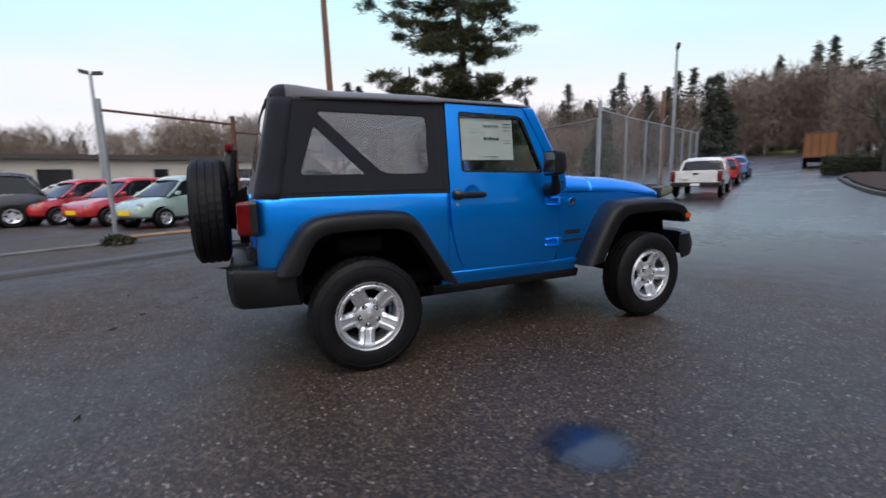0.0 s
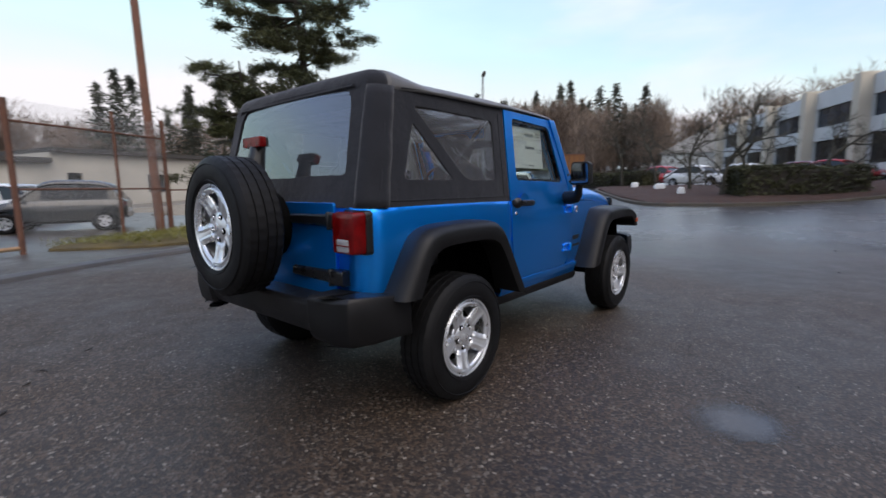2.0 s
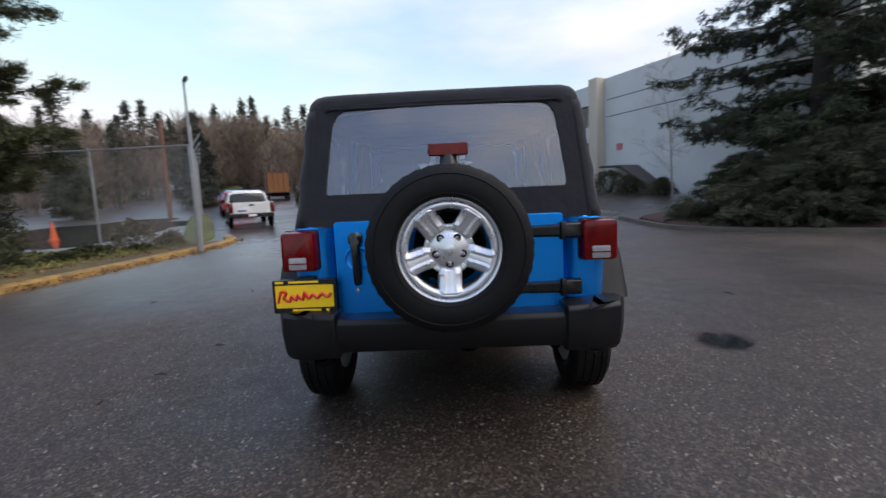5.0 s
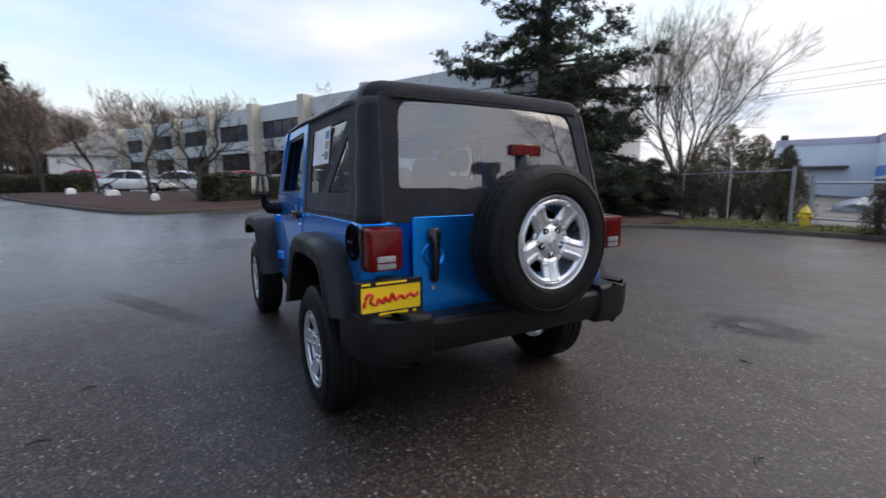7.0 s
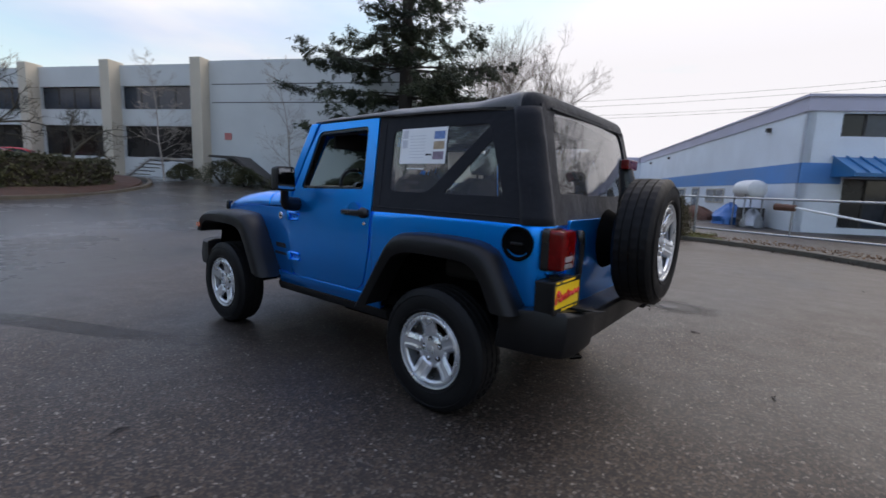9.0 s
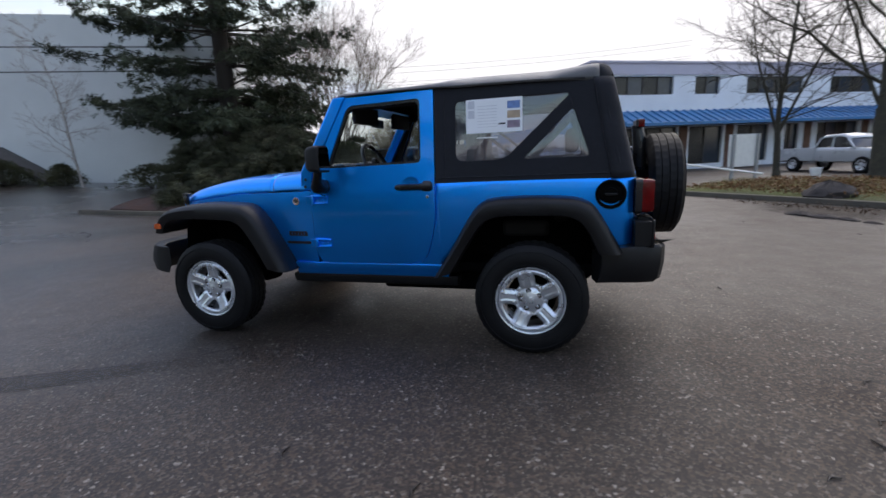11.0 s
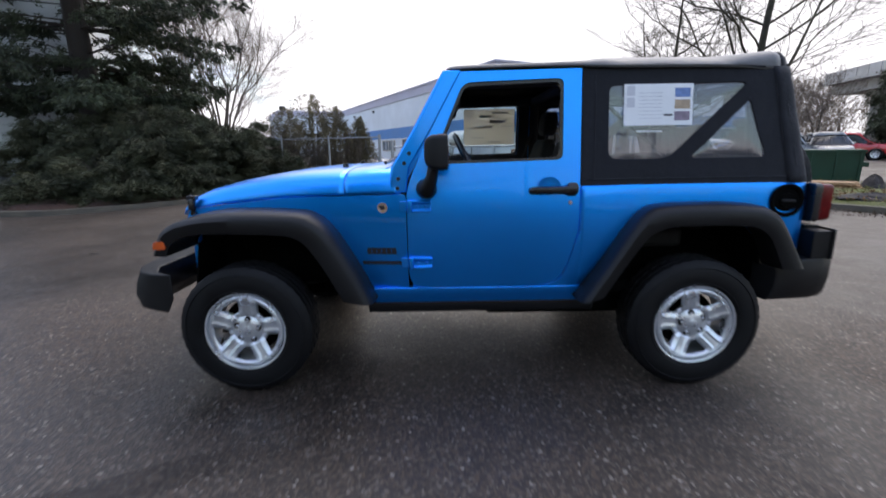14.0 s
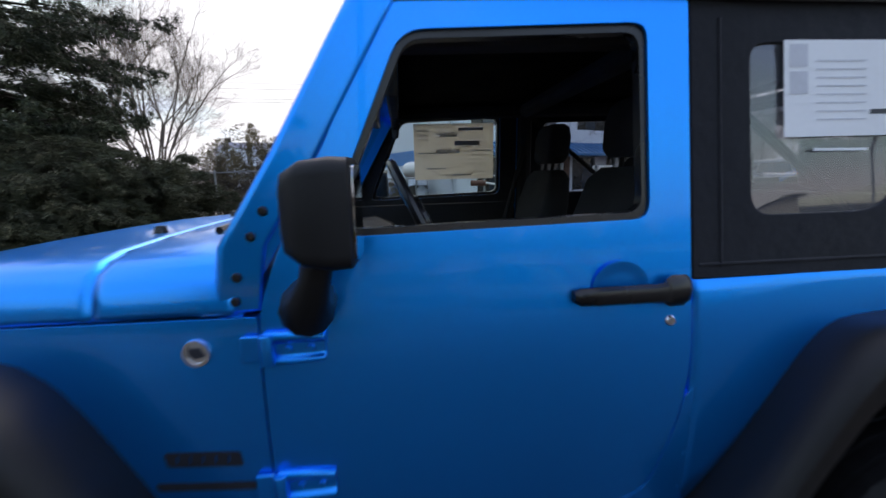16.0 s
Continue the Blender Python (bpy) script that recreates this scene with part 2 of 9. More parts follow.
def leaf_mat(name, dark, light, rough=0.6, scale=1.2):
    """Foliage: shade varies from clump to clump and through the crown."""
    m = bpy.data.materials.new(name)
    m.use_nodes = True
    n, l = m.node_tree.nodes, m.node_tree.links
    b = n["Principled BSDF"]
    geo, tc, nz, add, ramp = (n.new(k) for k in ("ShaderNodeNewGeometry", "ShaderNodeTexCoord", "ShaderNodeTexNoise", "ShaderNodeMath", "ShaderNodeValToRGB"))
    nz.inputs["Scale"].default_value = scale
    l.new(tc.outputs["Object"], nz.inputs["Vector"])
    add.operation = "MULTIPLY_ADD"
    add.inputs[1].default_value = 0.4
    l.new(geo.outputs["Random Per Island"], add.inputs[0]), l.new(nz.outputs["Fac"], add.inputs[2])
    ramp.color_ramp.elements[0].position, ramp.color_ramp.elements[1].position = 0.40, 0.95
    ramp.color_ramp.elements[0].color, ramp.color_ramp.elements[1].color = (*dark, 1), (*light, 1)
    l.new(add.outputs[0], ramp.inputs["Fac"]), l.new(ramp.outputs["Color"], b.inputs["Base Color"])
    b.inputs["Roughness"].default_value = rough
    b.inputs["Specular IOR Level"].default_value = 0.3
    return m


def sheet_paper(name, base):
    """Thin paper that lets some light through."""
    m = bpy.data.materials.new(name)
    m.use_nodes = True
    n, l = m.node_tree.nodes, m.node_tree.links
    n.remove(n["Principled BSDF"])
    df, tl, mx, tc, nz, rp = (n.new(k) for k in ("ShaderNodeBsdfDiffuse", "ShaderNodeBsdfTranslucent", "ShaderNodeMixShader", "ShaderNodeTexCoord", "ShaderNodeTexNoise", "ShaderNodeValToRGB"))
    nz.inputs["Scale"].default_value = 14.0
    rp.color_ramp.elements[0].color, rp.color_ramp.elements[1].color = (*(c * 0.94 for c in base), 1), (*base, 1)
    l.new(tc.outputs["Object"], nz.inputs["Vector"]), l.new(nz.outputs["Fac"], rp.inputs["Fac"])
    l.new(rp.outputs["Color"], df.inputs["Color"])
    tl.inputs["Color"].default_value = (0.82, 0.80, 0.72, 1)
    mx.inputs[0].default_value = 0.48
    l.new(df.outputs[0], mx.inputs[1]), l.new(tl.outputs[0], mx.inputs[2]), l.new(mx.outputs[0], n["Material Output"].inputs["Surface"])
    return m


M_ASPHALT = asphalt_mat("wet_coarse_asphalt")
M_PAINT = mat("blue_metallic_paint", (0.001, 0.280, 0.92), 0.33, 0.87, var=0.05, scale=1.5, fine=900, bump=0.02, rvar=0.03, coat=0.55, bump_dist=0.0006)
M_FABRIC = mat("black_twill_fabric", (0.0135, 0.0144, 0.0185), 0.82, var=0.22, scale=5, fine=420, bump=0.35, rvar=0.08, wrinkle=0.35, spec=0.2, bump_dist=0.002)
M_FABRIC.node_tree.nodes["Principled BSDF"].inputs["Sheen Weight"].default_value = 0.16
M_FABRIC.node_tree.nodes["Principled BSDF"].inputs["Sheen Roughness"].default_value = 0.45
# The side twill again, its base lightened for the sky light on top.
M_ROOFCLOTH = mat("skylit_roof_fabric", (0.080, 0.079, 0.080), 0.55, var=0.2, scale=4, fine=420, bump=0.25, rvar=0.10, wrinkle=0.3, spec=0.45, bump_dist=0.002)
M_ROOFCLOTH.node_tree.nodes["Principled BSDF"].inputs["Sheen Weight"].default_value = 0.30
M_PLASTIC = mat("black_grained_plastic", (0.0055, 0.0055, 0.0062), 0.48, var=0.2, scale=5, fine=500, bump=0.25, rvar=0.09, spec=0.30, bump_dist=0.0015)
M_RUBBER = mat("black_tyre_rubber", (0.0042, 0.0042, 0.0047), 0.6, var=0.3, scale=8, fine=160, bump=0.2, rvar=0.1, spec=0.22, bump_dist=0.002)
M_ALLOY = mat("silver_painted_alloy", (0.68, 0.70, 0.73), 0.30, 0.75, var=0.06, scale=9, fine=300, bump=0.03, rvar=0.06)
M_CHROME = mat("bright_chrome", (0.75, 0.76, 0.78), 0.14, 1.0, var=0.05, bump=0.0)
M_MIRROR = mat("dark_mirror_glass", (0.26, 0.28, 0.31), 0.05, 1.0, var=0.03, bump=0.0, rvar=0.01)
# Black parts, taken near zero to carry the shade of wells and underbody.
M_DARK = mat("dark_parts_with_shade", (0.003, 0.003, 0.003), 0.85, 0.0, var=0.3, bump=0.2, spec=0.04)
M_BLACKGLOSS = mat("black_gloss_plastic", (0.007, 0.007, 0.008), 0.30, var=0.1, bump=0.02)
M_REDLENS = mat("red_lamp_lens", (0.11, 0.0010, 0.0015), 0.08, var=0.45, scale=22, fine=260, bump=0.15, coat=0.0, spec=0.35, bump_dist=0.003)
M_CLEARLENS = mat("clear_lamp_lens", (0.27, 0.26, 0.27), 0.12, var=0.15, scale=30, fine=200, bump=0.3, coat=0.6)
M_AMBER = mat("amber_lamp_lens", (0.52, 0.075, 0.006), 0.15, var=0.15, bump=0.2, coat=0.6)
M_VINYL = glass("clear_vinyl_window", (0.62, 0.63, 0.68), 0.88, 0.03, 0.08, 0.10)
M_VINYLBACK = glass("hazy_vinyl_window", (0.70, 0.73, 0.77), 0.95, 0.035, 0.15, 0.20)
M_GLASS = glass("car_window_glass", (0.88, 0.93, 0.91), 1.0, 0.01, 0.0)
M_DARKGLASS = mat("dark_window_glass", (0.012, 0.014, 0.017), 0.06, var=0.2, scale=0.7, fine=8, bump=0.02, rvar=0.03)
M_SEAT = mat("dark_seat_cloth", (0.018, 0.018, 0.020), 0.85, var=0.2, bump=0.3)
M_PAPER = mat("white_paper", (0.78, 0.79, 0.80), 0.6, var=0.04, bump=0.0)
M_SHEET = sheet_paper("thin_printed_paper", (0.78, 0.79, 0.80))
M_PAPER_GREY = mat("grey_print", (0.55, 0.56, 0.60), 0.6, var=0.1, bump=0.0)
M_PRINT_DARK = mat("dark_print", (0.012, 0.014, 0.022), 0.5, var=0.1, bump=0.0)
M_YELLOW = mat("yellow_plate_paint", (0.85, 0.55, 0.010), 0.4, var=0.05, bump=0.0)
M_RED = mat("red_plate_print", (0.62, 0.02, 0.015), 0.4, var=0.05, bump=0.0)


# ---- mesh helpers ----
def part(name, bm, material, parent, label="", smooth=True, bevel=0.0, solid=0.0, offset=-1.0, segs=2):
    """Links a bmesh as one mesh object under a thing or a part."""
    me = bpy.data.meshes.new(name)
    bmesh.ops.recalc_face_normals(bm, faces=bm.faces)
    bm.to_mesh(me)
    bm.free()
    me.materials.append(material)
    ob = new(name, me)
    if parent is not None:
        ob.parent = parent
    finish(ob, smooth, bevel, solid, offset, segs)
    if label:
        ob["label"] = label
    return ob


def finish(ob, smooth=True, bevel=0.0, solid=0.0, offset=-1.0, segs=2):
    if solid:
        s = ob.modifiers.new("thickness", "SOLIDIFY")
        s.thickness, s.offset = solid, offset
    if bevel:
        b = ob.modifiers.new("edges", "BEVEL")
        b.width, b.segments, b.limit_method, b.angle_limit = bevel, segs, "ANGLE", radians(35)
    if smooth:
        for p in ob.data.polygons:
            p.use_smooth = True
        ob.data.set_sharp_from_angle(angle=radians(38))


def from_arrays(name, verts, faces, material, parent=None, smooth=False):
    me = bpy.data.meshes.new(name)
    me.from_pydata([tuple(v) for v in verts], [], [tuple(f) for f in faces])
    me.update()
    me.materials.append(material)
    ob = new(name, me)
    if parent is not None:
        ob.parent = parent
    finish(ob, smooth)
    return ob


def empty(name, loc=(0, 0, 0), rz=0.0, label="", category="", group="", kind=""):
    ob = new(name)
    ob.empty_display_size = 0.2
    ob.matrix_basis = pose(*loc, 0, 0, rz)
    return tagged(ob, label, category, group, kind)


def box(bm, x0, x1, y0, y1, z0, z1):
    vs = [bm.verts.new((x, y, z)) for z in (z0, z1) for x, y in ((x0, y0), (x1, y0), (x1, y1), (x0, y1))]
    for f in ((3, 2, 1, 0), (4, 5, 6, 7), (0, 1, 5, 4), (1, 2, 6, 5), (2, 3, 7, 6), (3, 0, 4, 7)):
        bm.faces.new([vs[i] for i in f])
    return vs


def rings(bm, loops, closed=True, cap0=False, cap1=False):
    """Skins a list of loops of points with quads."""
    rows = [[bm.verts.new(p) for p in lp] for lp in loops]
    n = len(rows[0])
    for a, b in zip(rows, rows[1:]):
        for i in range(n if closed else n - 1):
            j = (i + 1) % n
            bm.faces.new((a[i], a[j], b[j], b[i]))
    if cap0:
        bm.faces.new(rows[0][::-1])
    if cap1:
        bm.faces.new(rows[-1])
    return rows


def tube(bm, path, r, seg=8, caps=True):
    """A round bar along a path; r is one radius or one for each point."""
    pts = [Vector(p) for p in path]
    loops = []
    for i, p in enumerate(pts):
        d = (pts[min(i + 1, len(pts) - 1)] - pts[max(i - 1, 0)]).normalized()
        side = d.cross(Vector((0, 0, 1))) if abs(d.z) < 0.95 else d.cross(Vector((1, 0, 0)))
        side.normalize()
        up = side.cross(d)
        rad = r[i] if hasattr(r, "__len__") else r
        loops.append([p + rad * (math.cos(a) * side + math.sin(a) * up) for a in (2 * math.pi * k / seg for k in range(seg))])
    rings(bm, loops, True, caps, caps)


def lathe(bm, profile, seg=48, axis="y", centre=(0, 0, 0), closed=False):
    """Turns (radius, along) pairs about an axis."""
    loops = []
    prof = list(profile) + ([profile[0]] if closed else [])
    for r, h in prof:
        lp = []
        for k in range(seg):
            a = 2 * math.pi * k / seg
            c, s = r * math.cos(a), r * math.sin(a)
            p = (c, h, s) if axis == "y" else (h, c, s) if axis == "x" else (c, s, h)
            lp.append(tuple(u + v for u, v in zip(p, centre)))
        loops.append(lp)
    rings(bm, loops)


def rounded(pts, r, n=4):
    """Rounds the corners of a polygon in the plane."""
    out = []
    m = len(pts)
    for i in range(m):
        p0, p, p1 = Vector(pts[i - 1]), Vector(pts[i]), Vector(pts[(i + 1) % m])
        rr = r[i] if hasattr(r, "__len__") else r
        a, b = (p0 - p), (p1 - p)
        k = min(rr, 0.45 * a.length, 0.45 * b.length)
        if k < 1e-4:
            out.append(tuple(p))
            continue
        s, e = p + a.normalized() * k, p + b.normalized() * k
        for j in range(n + 1):
            t = j / n
            out.append(tuple((1 - t) ** 2 * s + 2 * t * (1 - t) * p + t * t * e))
    return out


def plate(bm, outer, holes, place, depth):
    """A sheet with openings: outline and holes in the plane, place(u, v, w) puts them into space, depth is its thickness."""
    edges, loops = [], []
    for lp in [outer] + list(holes):
        vs = [bm.verts.new((u, v, 0)) for u, v in lp]
        loops.append(vs)
        edges += [bm.edges.new((vs[i], vs[(i + 1) % len(vs)])) for i in range(len(vs))]
    res = bmesh.ops.triangle_fill(bm, use_beauty=True, use_dissolve=False, edges=edges)
    faces = [f for f in res["geom"] if isinstance(f, bmesh.types.BMFace)]
    back = {}
    allv = [v for lp in loops for v in lp]
    uv = {v: (v.co.x, v.co.y) for v in allv}
    for v in allv:
        back[v] = bm.verts.new(place(*uv[v], depth))
    for f in faces:
        bm.faces.new([back[v] for v in f.verts][::-1])
    for lp in loops:
        for i in range(len(lp)):
            a, b = lp[i], lp[(i + 1) % len(lp)]
            bm.faces.new((a, b, back[b], back[a]))
    for v in allv:
        v.co = place(*uv[v], 0)


def smooth_path(pts, n=6):
    """A curve through the points."""
    out = []
    p = [np.array(q, float) for q in pts]
    p = [2 * p[0] - p[1]] + p + [2 * p[-1] - p[-2]]
    for i in range(1, len(p) - 2):
        for k in range(n):
            t = k / n
            a, b, c, d = p[i - 1:i + 3]
            out.append(0.5 * (2 * b + (c - a) * t + (2 * a - 5 * b + 4 * c - d) * t * t + (3 * b - a - 3 * c + d) * t ** 3))
    out.append(p[-2])
    return out


def resample(pts, n):
    p = np.array(pts, float)
    s = np.concatenate([[0], np.cumsum(np.linalg.norm(np.diff(p, axis=0), axis=1))])
    u = np.linspace(0, s[-1], n)
    return np.stack([np.interp(u, s, p[:, k]) for k in range(p.shape[1])], 1)


# ---- ground ----
def ground_z(x, y):
    """The lot is level; the land rises gently ahead of the car and more steeply far off, under the woods."""
    z = 0.045 * max(0.0, x - 10.0)
    if x > 48:
        z += 0.03 * (x - 48)
    z += 0.45 * min(1.0, max(0.0, (x - 15.0) / 9.0)) * min(1.0, max(0.0, (-y - 2.5) / 5.0))
    d = max(0.0, y - 48)
    z += 0.05 * min(d, 120)
    return z


def ground_sheet():
    xs = np.concatenate([[-1500, -700, -300, -150, -80], np.arange(-50, 121, 5.0), [150, 200, 280, 420, 800, 1500]])
    ys = np.concatenate([[-1500, -700, -300, -150, -90], np.arange(-60, 121, 5.0), [150, 200, 280, 420, 800, 1500]])
    verts = [(x, y, ground_z(min(x, 160), y)) for y in ys for x in xs]
    w = len(xs)
    faces = [(j * w + i, j * w + i + 1, (j + 1) * w + i + 1, (j + 1) * w + i) for j in range(len(ys) - 1) for i in range(w - 1)]
    return from_arrays("ground", verts, faces, M_ASPHALT)


tagged(ground_sheet(), "wet coarse asphalt lot with pale stones, gently rising", "ground", kind="structure")


# ---- the blue car ----
car = empty("off_road_car", label="bright blue two-door off-road car with black fabric soft top", category="car")
BELT = 1.108


def side_y(x, z):
    """Half width of the body: narrows towards the nose, leans in above the belt."""
    zz = min(max(z, 0.48), BELT) - 0.92
    y = 0.792 - (0.030 * (zz / 0.36) ** 2 if zz < 0 else 0.014 * (zz / 0.19) ** 2)
    if x > 1.5:
        y -= 0.135 * ((x - 1.5) / 1.3) ** 1.1
    if z > BELT:
        y -= 0.112 * (z - BELT)
    return y


def side_panel(name, outer, holes, s, material, inset=0.0, depth=0.035, bevel=0.006, parent=car, label=""):
    bm = bmesh.new()
    plate(bm, outer, holes, lambda u, v, w: (u, 0.0 if w == 0 else 1.0, v), depth)
    for z in np.arange(0.50, 1.72, 0.05):
        bmesh.ops.bisect_plane(bm, geom=bm.verts[:] + bm.edges[:] + bm.faces[:], plane_co=(0, 0, z), plane_no=(0, 0, 1), dist=0.0008)
    for v in bm.verts:
        v.co.y = s * (side_y(v.co.x, v.co.z) - inset - (depth if v.co.y > 0.5 else 0.0))
    return part(name, bm, material, parent, label, bevel=bevel)


def door_outline():
    return rounded([(1.537, 0.553), (1.537, 1.085), (1.497, 1.20), (1.262, 1.690), (0.622, 1.698), (0.622, 0.84), (0.700, 0.60), (0.80, 0.556)],
                   [0.09, 0.03, 0.08, 0.03, 0.012, 0.12, 0.10, 0.05])


DOOR_HOLE = rounded([(1.405, 1.226), (1.232, 1.635), (0.714, 1.650), (0.714, 1.240)], [0.03, 0.05, 0.035, 0.035])
REAR_OUT = [(0.642, 0.49), (0.505, 0.70), (0.395, 0.885), (0.315, 0.985), (0.225, 1.018), (0.0, 1.026), (-0.24, 1.016), (-0.345, 0.985), (-0.41, 0.92), (-0.552, 0.672)]
REAR_IN = [(0.505, 0.53), (0.40, 0.70), (0.30, 0.842), (0.24, 0.880), (0.16, 0.898), (0.0, 0.902), (-0.19, 0.896), (-0.265, 0.876), (-0.325, 0.82), (-0.400, 0.668)]
FRONT_OUT = [(1.700, 0.50), (1.775, 0.66), (1.858, 0.815), (1.932, 0.925), (1.995, 0.978), (2.09, 1.010), (2.44, 1.020), (2.66, 0.994), (2.80, 0.93), (2.86, 0.80)]
FRONT_IN = [(1.880, 0.53), (1.962, 0.69), (2.045, 0.820), (2.105, 0.868), (2.19, 0.888), (2.43, 0.898), (2.63, 0.896), (2.725, 0.862), (2.768, 0.79)]

for s in (1, -1):
    # rear quarter, with its rounded corner at the back, open over the wheel
    cols, zl = [], []
    arch = np.array([(0.62, 0.52), (0.56, 0.58), (0.36, 0.88), (0.22, 0.945), (-0.24, 0.94), (-0.37, 0.88), (-0.46, 0.70), (-0.50, 0.66), (-0.7, 0.66)])[::-1]
    for x in np.linspace(0.617, -0.52, 40):
        cols.append((x, side_y(x, 0.8)))
        zl.append(np.interp(x, arch[:, 0], arch[:, 1]))
    for a in np.linspace(0, math.pi / 2, 8)[1:]:
        cols.append((-0.52 - 0.095 * math.sin(a), side_y(0, 0.8) - 0.095 + 0.095 * math.cos(a)))
        zl.append(0.66)
    cols.append((-0.615, 0.565))
    zl.append(0.66)
    bm = bmesh.new()
    lv = [0, 0.12, 0.28, 0.45, 0.6, 0.75, 0.87, 0.94, 0.985, 1.0]
    rings(bm, [[(x, s * (y + side_y(0, z0 + v * (BELT - z0)) - side_y(0, 0.8) - (0.010 if v == 1 else 0.003 if v == 0.985 else 0)), z0 + v * (BELT - z0)) for v in lv] for (x, y), z0 in zip(cols, zl)], closed=False)
    part("rear_quarter_panel", bm, M_PAINT, car, solid=0.03, offset=-1 if s > 0 else -1)

    # front fender side below the hood
    side_panel("front_fender", rounded([(1.5420, 0.48), (1.5420, 1.074), (2.22, 1.059), (2.76, 1.000), (2.80, 0.92), (2.10, 0.92), (1.98, 0.87), (1.74, 0.48)], 0.012), [], s, M_PAINT)
    # door
    door = side_panel("door", door_outline(), [DOOR_HOLE], s, M_PAINT, inset=-0.003, depth=0.05, bevel=0.007)
    side_panel("window_seal", [(u + 0.004 * (1 if u < 1 else -1), v) for u, v in rounded([(1.42, 1.214), (1.236, 1.648), (0.702, 1.662), (0.702, 1.228)], 0.04)],
               [rounded([(1.385, 1.240), (1.222, 1.618), (0.728, 1.632), (0.728, 1.254)], 0.035)], s, M_BLACKGLOSS, inset=0.006, depth=0.03, bevel=0.003, parent=door)
    # inner door trim
    side_panel("door_card", rounded([(1.50, 0.60), (1.50, 1.20), (0.64, 1.20), (0.64, 0.70)], 0.05), [], s, M_SEAT, inset=0.055, depth=0.05, parent=door)
    side_panel("door_frame_trim", rounded([(1.505, 1.17), (1.262, 1.680), (0.630, 1.686), (0.630, 1.17)], 0.03), [DOOR_HOLE], s, M_SEAT, inset=0.048, depth=0.014, parent=door)
    # body below and behind the door's curved edge
    low = [(u - 0.004, v - 0.006) for u, v in door_outline() if v < 0.86 and u < 1.45]
    low.sort(key=lambda q: (q[0] > 0.66, q[0] if q[0] > 0.66 else -q[1]))
    side_panel("sill_panel", [(0.606, 0.50), (0.606, 0.86)] + low + [(1.541, 0.548), (1.541, 0.50)], [], s, M_PAINT, depth=0.03, bevel=0.004)
    side_panel("door_pillar", [(0.575, 0.52), (0.575, 1.10), (0.66, 1.10), (0.66, 0.90), (0.74, 0.63), (0.86, 0.58), (1.52, 0.58), (1.52, 0.52)], [], s, M_PAINT, inset=0.014, depth=0.02, bevel=0.0)
    # hinges
    for hz in (1.012, 0.702):
        hx = 1.435
        bm = bmesh.new()
        y0 = side_y(hx, hz)
        tube(bm, [(1.522, s * (y0 + 0.016), hz - 0.032), (1.522, s * (y0 + 0.016), hz + 0.032)], 0.015, 10)
        rings(bm, [[(x, s * (y0 + w), hz + dz) for w, dz in ((0, -0.034 * k), (0.016, -0.033 * k), (0.018, -0.024 * k), (0.008, -0.016 * k), (0.008, 0.012 * k), (0.019, 0.020 * k), (0.019, 0.030 * k), (0.012, 0.036 * k), (0, 0.037 * k))]
                   for x, k in ((1.528, 1.0), (1.47, 1.0), (1.425, 0.92), (1.408, 0.84))], True, True, True)
        box(bm, 1.535, 1.575, s * y0, s * (y0 + 0.010), hz - 0.028, hz + 0.028)
        hinge = part("hinge", bm, M_PAINT, door, bevel=0.003)
        for bx in (1.438, 1.482):
            b2 = bmesh.new()
            lathe(b2, [(0, 0.006), (0.006, 0.005), (0.008, 0)], 10, "y")
            for v in b2.verts:
                v.co = (v.co.x + bx, s * (y0 + 0.008 + v.co.y), v.co.z + hz - 0.002)
            part("bolt", b2, M_PAINT, hinge)
    # handle: recessed bowl, bar and lock
    hy = side_y(0.77, 1.09) + 0.004
    bm = bmesh.new()
    lathe(bm, [(0.064, 0.0035), (0.060, 0.004), (0.052, 0.001), (0.03, -0.001 + 0.003), (0.0, 0.0015)], 28, "y")
    for v in bm.verts:
        v.co = (v.co.x * 1.0 + 0.785, s * (hy + v.co.y), v.co.z * 0.95 + 1.095)
    part("handle_recess", bm, M_PAINT, door)
    bm = bmesh.new()
    rings(bm, [[(x, s * (hy + d + 0.016 * c), 1.092 + zz + hgt * sn) for c, sn in ((math.cos(a), math.sin(a)) for a in (k * math.pi / 4 for k in range(8)))]
               for x, d, hgt, zz in ((0.892, 0.006, 0.012, -0.008), (0.880, 0.018, 0.019, -0.008), (0.84, 0.024, 0.0205, -0.007), (0.72, 0.026, 0.0205, -0.006), (0.698, 0.026, 0.022, -0.005), (0.694, 0.024, 0.029, -0.004), (0.685, 0.022, 0.034, -0.003), (0.652, 0.020, 0.034, -0.003), (0.640, 0.014, 0.027, -0.003), (0.634, 0.006, 0.018, -0.003))], True, True, True)
    part("handle", bm, M_BLACKGLOSS, door, "black door handle")
    bm = bmesh.new()
    lathe(bm, [(0, 0.006), (0.009, 0.006), (0.012, 0.003), (0.013, 0)], 14, "y")
    for v in bm.verts:
        v.co = (v.co.x + 0.672, s * (side_y(0.672, 1.02) + 0.003 + v.co.y), v.co.z + 1.018)
    part("lock", bm, M_CHROME, door)
    # mirror
    mir = bmesh.new()
    prof = rounded([(-0.080, -0.098), (0.082, -0.092), (0.074, 0.080), (-0.072, 0.082)], 0.026)
    rings(mir, [[(1.365 + dx, s * (0.948 + k * u), 1.298 + k * v) for u, v in prof] for dx, k in ((-0.048, 0.90), (-0.044, 0.96), (-0.015, 0.98), (0.028, 0.91), (0.056, 0.70), (0.064, 0.45))], True, True, True)
